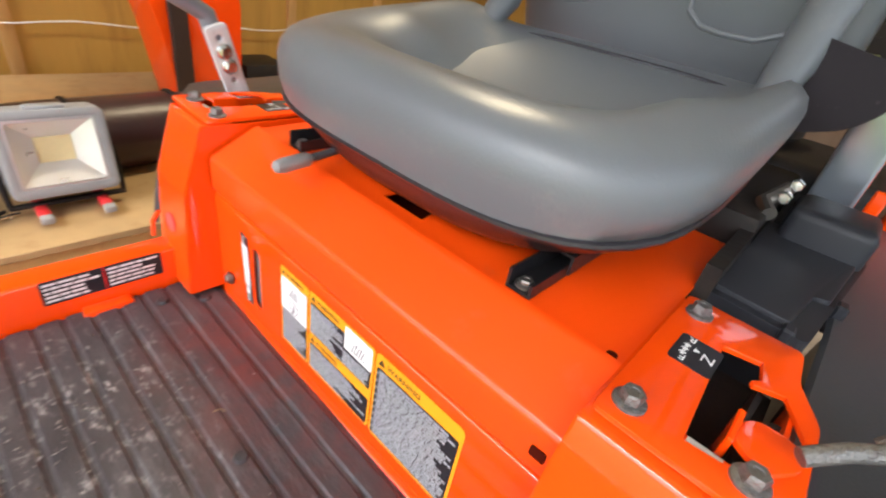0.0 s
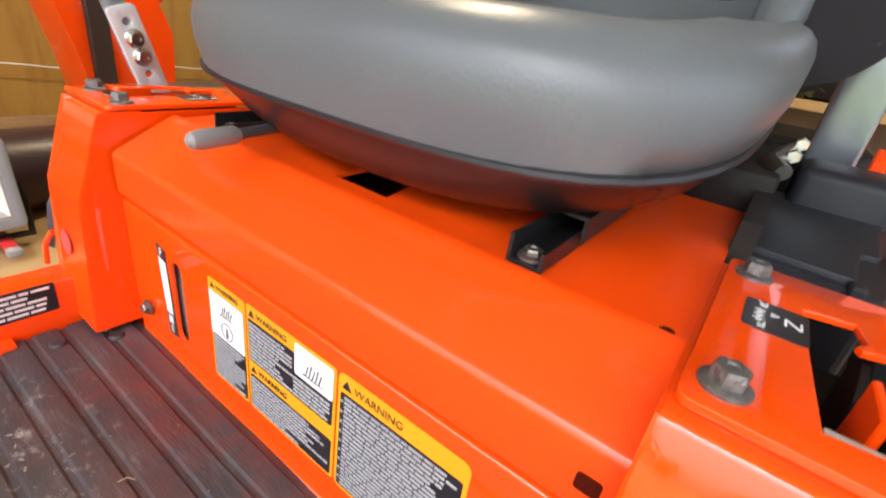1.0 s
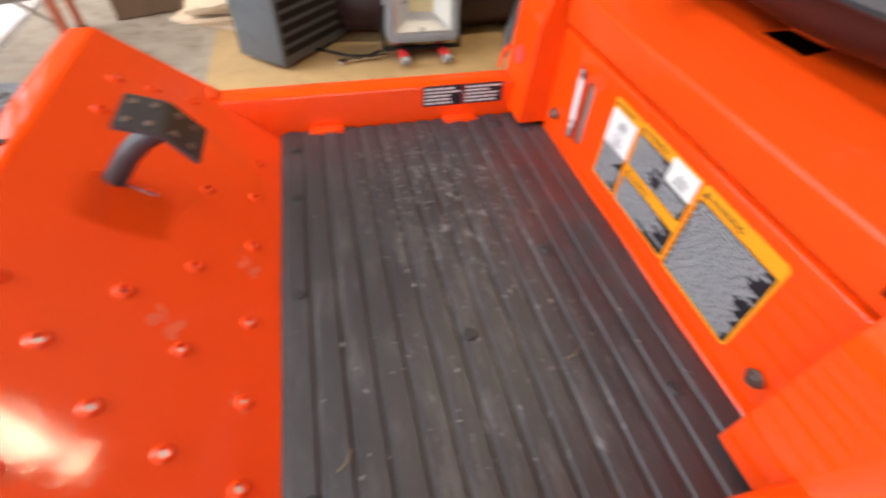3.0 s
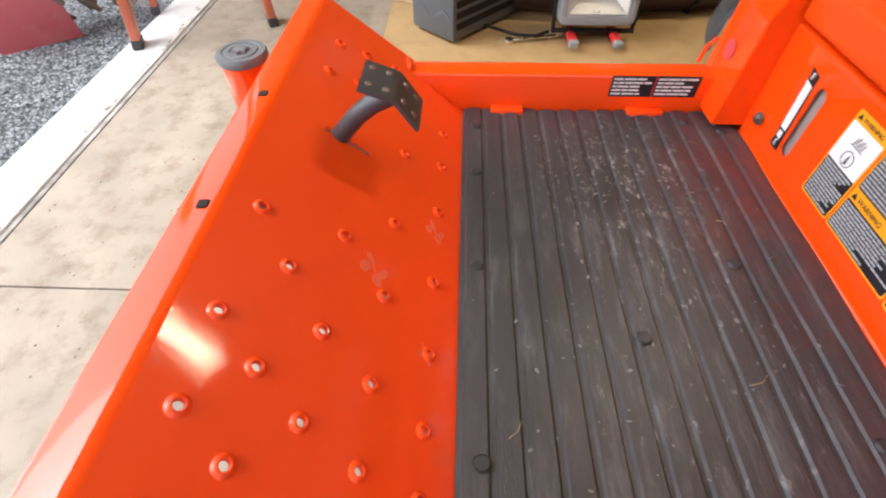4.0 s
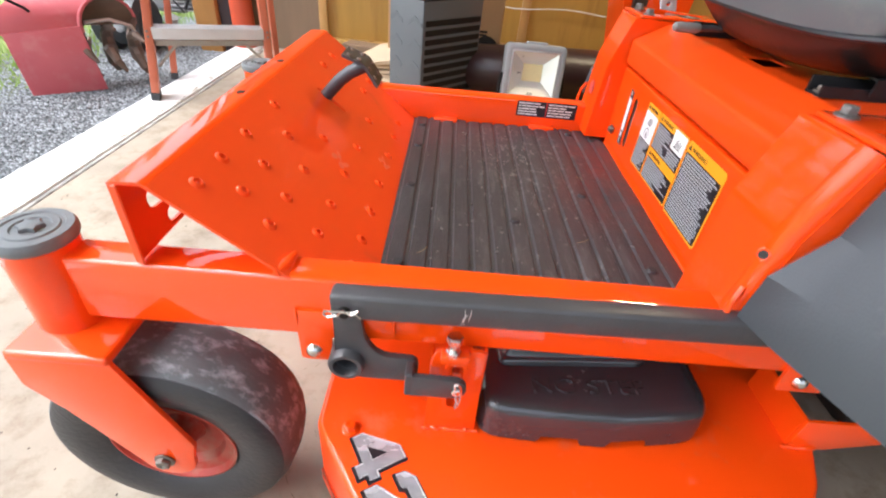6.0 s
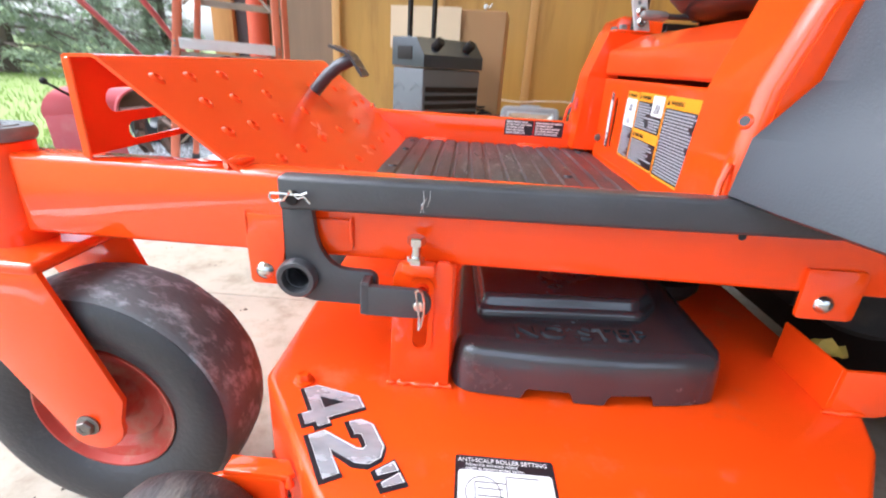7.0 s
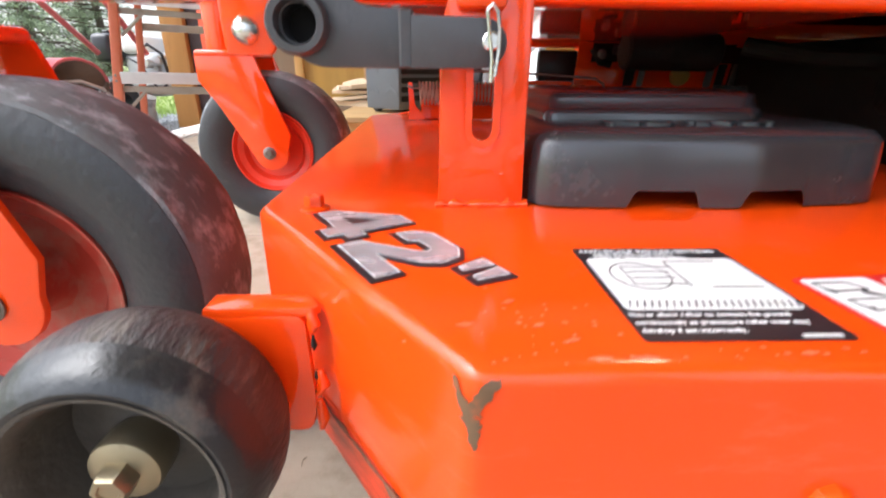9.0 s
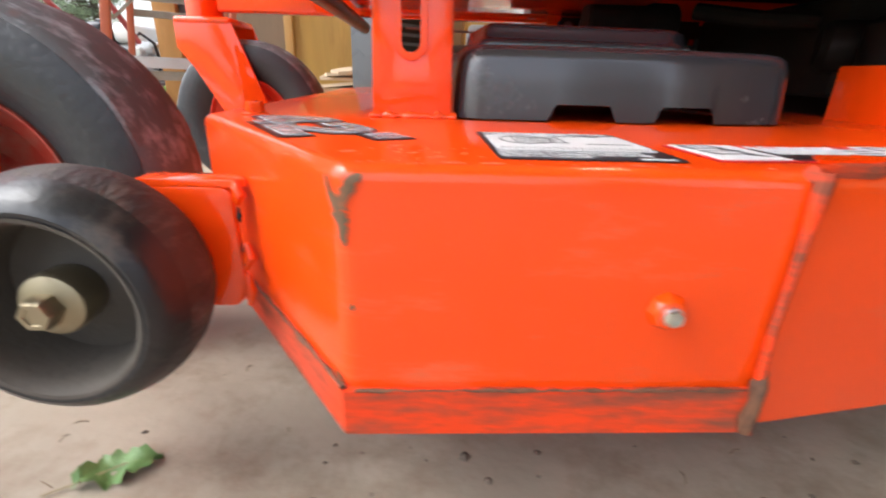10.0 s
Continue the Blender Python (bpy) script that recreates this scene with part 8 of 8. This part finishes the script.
# walk-behind tiller outdoors, beyond the sill: tines towards the garage, engine away
til = thing("garden_tiller", "faded red walk-behind garden tiller with dark tines", "tiller", (-2.02, 1.42, -0.045))
bm = bmesh.new()
tu, tn = Vector((0.8, 0.6, 0)), Vector((-0.6, 0.8, 0))
t0 = Vector((0.01, -0.085, 0.015))
plate(bm, [(-0.137, 0.0), (0.137, 0.0), (0.113, 0.268), (-0.153, 0.246)], 0.008, frame_of(t0, tu, (0, 0, 1)), (), 0.003)
part("rear_flap", bm, RED, til, "faded red flap")
td = Vector((0.3, 0.954, 0))
# dark brown that puts the hood's inner shade, with mud, into the colour
MUD_SHADE = mat("brown mud and painted shade", (0.13, 0.09, 0.065), 0.9, spread=0.5, scale=14, grain=0.8, grain_scale=60)


def hood_shell(bm, ra, rb, wa, wb, left, right):
    """An arched sheet between two half rings, running along the axle."""
    rows = []
    for w in (left, right):
        for r, h in ((ra, wa), (rb, wb)):
            rows.append([bm.verts.new(t0 + tu * w + td * (0.135 - r * math.cos(radians(a))) + Vector((0, 0, 0.262 + h * math.sin(radians(a))))) for a in range(-12, 193, 12)])
    o0, i0, o1, i1 = rows
    for a, b in ((o0, o1), (i1, i0), (i0, o0), (o1, i1)):
        for k in range(len(a) - 1):
            bm.faces.new((a[k], b[k], b[k + 1], a[k + 1]))
    for k in (0, -1):
        bm.faces.new((o0[k], o1[k], i1[k], i0[k]))


bm = bmesh.new()
hood_shell(bm, 0.137, 0.13, 0.108, 0.101, -0.158, 0.118)
part("tine_hood", bm, RED, til, "faded red arched hood", 40)
# lining added to darken the inside of the hood
bm = bmesh.new()
hood_shell(bm, 0.129, 0.125, 0.1, 0.096, -0.15, 0.112)
part("hood_lining", bm, MUD_SHADE, til, "added dark brown lining for the shade and mud inside the hood", 40)
bm = bmesh.new()
vs = [bm.verts.new(t0 - tu * 0.148 + td * (0.135 - 0.13 * math.cos(radians(a))) + Vector((0, 0, 0.262 + 0.1 * math.sin(radians(a))))) for a in range(0, 181, 15)]
vs += [bm.verts.new(t0 - tu * 0.148 + td * x + Vector((0, 0, 0.1))) for x in (0.265, 0.01)]
bm.faces.new(vs)
r_ = bmesh.ops.extrude_face_region(bm, geom=bm.faces[:])
for v in [g for g in r_["geom"] if isinstance(g, bmesh.types.BMVert)]:
    v.co += tu * 0.006
part("hood_end", bm, MUD_SHADE, til)
bm = bmesh.new()
tube(bm, [t0 + tu * 0.112 + td * (0.135 - 0.135 * math.cos(radians(a))) + Vector((0, 0, 0.262 + 0.106 * math.sin(radians(a)))) for a in range(0, 181, 15)], 0.007, 8)
part("hood_rim", bm, RED, til)
bm = bmesh.new()
tube(bm, [t0 + tu * 0.05 + td * 0.1 + Vector((0, 0, 0.27)), t0 + tu * 0.12 + td * 0.13 + Vector((0, 0, 0.275)), t0 + tu * 0.15 + td * 0.19 + Vector((0, 0, 0.24)), t0 + tu * 0.15 + td * 0.22 + Vector((0, 0, 0.17))], 0.0085, 8)
part("depth_bar", bm, ALU, til, "bright bent steel bar")
tine_at = t0 + td * 0.17 + tu * 0.06
TINE_RUST = mat("rusty tine steel", (0.16, 0.11, 0.085), 0.6, metal=0.4, spread=0.3, scale=20)
for x in (-0.1, 0.0, 0.1):
    b = bmesh.new()
    for k in range(4):
        a = k * math.pi / 2 + x * 5
        hub = tine_at + tu * x + Vector((0, 0, 0.15))
        reach = [hub + tn * (d * math.cos(a + e)) + Vector((0, 0, d * math.sin(a + e))) + tu * w for d, e, w in ((0.0, 0, 0), (0.06, 0, 0), (0.1, 0.35, 0.01), (0.125, 0.7, 0.035))]
        tube(b, reach, [0.03, 0.024, 0.018, 0.008], 7)
    part("tine", b, TINE_RUST, til)
CAST = mat("dull cast alloy", (0.42, 0.42, 0.42), 0.5, metal=0.4, spread=0.3, scale=14, grain=0.4, grain_scale=90, dirt=(0.14, 0.12, 0.1), dirt_amount=0.45, dirt_scale=12)
bm = bmesh.new()
box(bm, -0.13, 0.08, 0.92, 1.2, 0.18, 0.42, 0.03, 3)
for k in range(6):
    box(bm, -0.02, 0.13, 0.9, 1.1, 0.2 + 0.022 * k, 0.207 + 0.022 * k, 0.002, 1)
engine = part("engine", bm, CAST, til, "grey finned engine")
bm = bmesh.new()
box(bm, -0.13, 0.02, 0.9, 1.15, 0.42, 0.53, 0.03, 3)
part("cooling_shroud", bm, PAPER, engine, "off-white engine cover")
bm = bmesh.new()
box(bm, -0.27, -0.15, 0.86, 1.06, 0.37, 0.53, 0.03, 3)
cyl(bm, 0.03, (-0.21, 0.96, 0.52), (-0.21, 0.96, 0.55), 16, 0.006)
part("fuel_tank", bm, INK, til, "black fuel tank")
bm = bmesh.new()
box(bm, 0.03, 0.12, 0.85, 0.95, 0.36, 0.43, 0.012, 2)
cyl(bm, 0.028, (0.05, 0.8, 0.37), (0.05, 0.88, 0.37), 16, 0.006)
cyl(bm, 0.018, (0.11, 0.86, 0.42), (0.15, 0.86, 0.4), 12, 0.004)
part("carburettor", bm, ALU, til, "bright carburettor")
bm = bmesh.new()
tube(bm, [(0.0, 0.86, 0.44), (0.08, 0.82, 0.47), (0.14, 0.84, 0.42), (0.15, 0.86, 0.3), (0.1, 0.87, 0.22), (0.0, 0.88, 0.22)], 0.009, 8)
part("hose", bm, INK, til, "black rubber hose")
bm = bmesh.new()
tube(bm, [(-0.06, 0.84, 0.4), (0.02, 0.82, 0.36), (0.06, 0.83, 0.27), (0.1, 0.85, 0.2)], 0.006, 8)
part("hose", bm, INK, til)
bm = bmesh.new()
lathe(bm, [(0, 0), (0.035, 0), (0.05, 0.03), (0.045, 0.08), (0.03, 0.12), (0.035, 0.19), (0, 0.2)], 18, pose(-0.02, 0.84, 0.01, 12, 20, 0))
part("gear_case", bm, CAST, til, "grey cast gear case")
for x in (-0.2, -0.02):
    b = bmesh.new()
    lathe(b, [(0.06, -0.035), (0.12, -0.045), (0.15, -0.025), (0.15, 0.025), (0.12, 0.045), (0.06, 0.035)], 28, Matrix.Translation((x - 0.06, 0.72, 0.15)) @ Matrix.Rotation(radians(90), 4, "Y"), close=True)
    part("tyre", b, RUBBER, til)
for x in (-0.2, 0.13):
    b = bmesh.new()
    tube(b, [(x * 0.8, 0.75, 0.42), (x, 0.35, 0.72), (x * 1.1, -0.1, 1.03), (x * 1.15, -0.3, 1.12)], 0.015, 10)
    part("handle_bar", b, RED, til)
bm = bmesh.new()
plate(bm, [(-0.13, -0.2), (0.15, -0.2), (0.15, 0.125), (-0.13, 0.125)], 0.006, frame_of((0, 0.08, 0.915), (0, -0.82, 0.57), (1, 0, 0)), [slot(-0.09, 0.11, -0.12, -0.085), slot(-0.09, 0.11, 0.0, 0.035)])
part("control_panel", bm, RED, til, "slotted red panel between the handles")
bm = bmesh.new()
tube(bm, [t0 - tu * 0.03 + tn * 0.03 + Vector((0, 0, 0.31)), t0 - tu * 0.05 + tn * 0.0 + Vector((0, 0, 0.34)), t0 - tu * 0.12 - tn * 0.01 + Vector((0, 0, 0.39))], 0.006, 8)
bmesh.ops.create_icosphere(bm, subdivisions=2, radius=0.016, matrix=Matrix.Translation(t0 - tu * 0.125 - tn * 0.01 + Vector((0, 0, 0.395))))
part("gear_knob", bm, DARK, til)

# bits on the floor
lf_ = thing("fallen_leaf", "green leaf lying on the concrete", "leaf", (-0.513, -0.503, 0.0005), 32)
bm = bmesh.new()
rows = []
for i in range(13):
    t = i / 12
    w = 0.0145 * math.sin(math.pi * min(1, 0.06 + t * 0.97)) ** 0.7 * (1 + 0.22 * (-1) ** i * (0 < i < 12))
    rows.append([bm.verts.new((0.05 * t, 0.002 * math.sin(t * 5) + e * w, 0.002 + 0.005 * abs(e) * (0.6 + 0.6 * math.sin(i * 1.3 + e)) + 0.003 * math.sin(i * 0.9))) for e in (-1, -0.55, 0, 0.55, 1)])
for a, b in zip(rows, rows[1:]):
    for j in range(4):
        bm.faces.new((a[j], a[j + 1], b[j + 1], b[j]))
part("blade", bm, GREEN_LEAF, lf_)
bm = bmesh.new()
tube(bm, [(-0.016, 0.002, 0.001), (-0.006, 0.001, 0.002), (0.004, 0.0, 0.003), (0.03, 0.001, 0.004)], [0.0006, 0.0007, 0.0007, 0.0004], 5)
part("stalk", bm, STRAW, lf_)
bm = bmesh.new()
r2 = random.Random(11)
for _ in range(110):
    x, y, a, L = r2.uniform(-0.8, 0.5), r2.uniform(-0.62, 0.1), r2.uniform(0, 6.28), r2.uniform(0.004, 0.016)
    tube(bm, [(x, y, 0.001), (x + 0.5 * L * math.cos(a), y + 0.5 * L * math.sin(a), 0.003), (x + L * math.cos(a + 0.15), y + L * math.sin(a + 0.15), 0.001)], 0.0004, 4)
solid("straw_bits", bm, mat("brown straw", (0.12, 0.08, 0.04), 0.8, spread=0.3, scale=60), "scattered dry grass bits on the concrete", "litter", "stuff")

verts, faces = [], []
for _ in range(420):
    x, y = (r2.uniform(-1.42, -0.7), r2.uniform(-0.7, 1.2)) if r2.random() < 0.6 else (r2.uniform(-0.7, 0.3), r2.uniform(-0.68, -0.3))
    g = r2.uniform(0.0008, 0.0032) * (2.2 if r2.random() < 0.05 else 1.0)
    base = len(verts)
    verts += [(x + g * math.cos(a) * r2.uniform(0.6, 1.4), y + g * math.sin(a) * r2.uniform(0.6, 1.4), 0.0003) for a in (0, 1.3, 2.5, 3.8, 5.0)] + [(x, y, g * 0.7)]
    faces += [(base + k, base + (k + 1) % 5, base + 5) for k in range(5)]
me = bpy.data.meshes.new("grit")
me.from_pydata(verts, [], faces)
me.materials.append(mat("brown grit", (0.13, 0.1, 0.075), 0.85, spread=0.3, scale=60, island=0.5))
tagged(new("grit", me), "brown grit and crumbs scattered over the concrete", "litter", kind="stuff")

yl = thing("dry_leaf", "curled yellow leaf lying on the orange deck", "leaf", (0.155, -0.262, 0.2225), 15)
bm = bmesh.new()
rows = []
for i in range(6):
    rows.append([bm.verts.new((0.012 * i, (j - 1.5) * 0.011 * math.sin(0.4 + 0.5 * i), 0.014 + 0.02 * math.sin(i * 0.6) + 0.008 * math.cos(j * 1.9 + i))) for j in range(4)])
for a, b in zip(rows, rows[1:]):
    for j in range(3):
        bm.faces.new((a[j], a[j + 1], b[j + 1], b[j]))
part("blade", bm, mat("yellowed leaf", (0.5, 0.36, 0.06), 0.6, spread=0.3, scale=60), yl)

# shelf with clutter behind the mower
sh = thing("storage_shelf", "brown wooden shelf holding dark clutter", "shelf", (1.75, -0.55, 0))
for z in (0.25, 0.655, 1.25):
    part("board", box(bmesh.new(), 0, 0.35, -0.8, 0.8, z, z + 0.03, 0.003, 1), PINE, sh)
for y in (-0.8, 0.76):
    part("upright", box(bmesh.new(), 0.02, 0.07, y, y + 0.04, 0, 1.7, 0.003, 1), PINE, sh)
r3 = random.Random(5)
for k in range(14):
    z = (0.281, 0.281, 1.281)[k % 3]
    y = -0.7 + 1.35 * (k // 3) / 4 + r3.uniform(-0.03, 0.03)
    w, h = r3.uniform(0.08, 0.14), r3.uniform(0.14, 0.3)
    jar = thing("storage_tin", "dark lidded tin on the wooden shelf", "tin", (1.92, -0.55 + y, z), group="tins on the shelf")
    bm = bmesh.new()
    lathe(bm, [(0, 0), (w * 0.5, 0), (w * 0.5, h), (w * 0.46, h + 0.01), (0, h + 0.01)], 22)
    part("can", bm, (DARK, MAROON, BARK, LEAF)[k % 4], jar)

part("back_board", box(bmesh.new(), 0.352, 0.372, -0.8, 0.8, 0.02, 1.7, 0.002, 1), GREYWOOD, sh)
nb = thing("netting_bundle", "heap of mossy green and brown camouflage netting on the shelf", "netting", (1.92, -0.55, 0.686))
verts, faces = [], []
for _ in range(5200):
    y = r3.uniform(-0.6, 0.74)
    h = 0.32 + 0.12 * math.sin(y * 7)
    p = Vector((r3.uniform(-0.13, 0.12), y, h * r3.random()))
    base = len(verts)
    s_ = r3.uniform(0.01, 0.03)
    for k in range(3):
        verts.append(tuple(p + Vector((r3.uniform(-1, 1), r3.uniform(-1, 1), r3.uniform(-0.6, 1))) * s_))
    faces.append((base, base + 1, base + 2))
me = bpy.data.meshes.new("netting")
me.from_pydata(verts, [], faces)
me.materials.append(MOSS)
net = new("netting", me)
net.parent = nb
net["kind"] = "stuff"
part("core", box(bmesh.new(), -0.1, 0.11, -0.58, 0.72, 0.0, 0.24, 0.03, 2), DARK, nb)
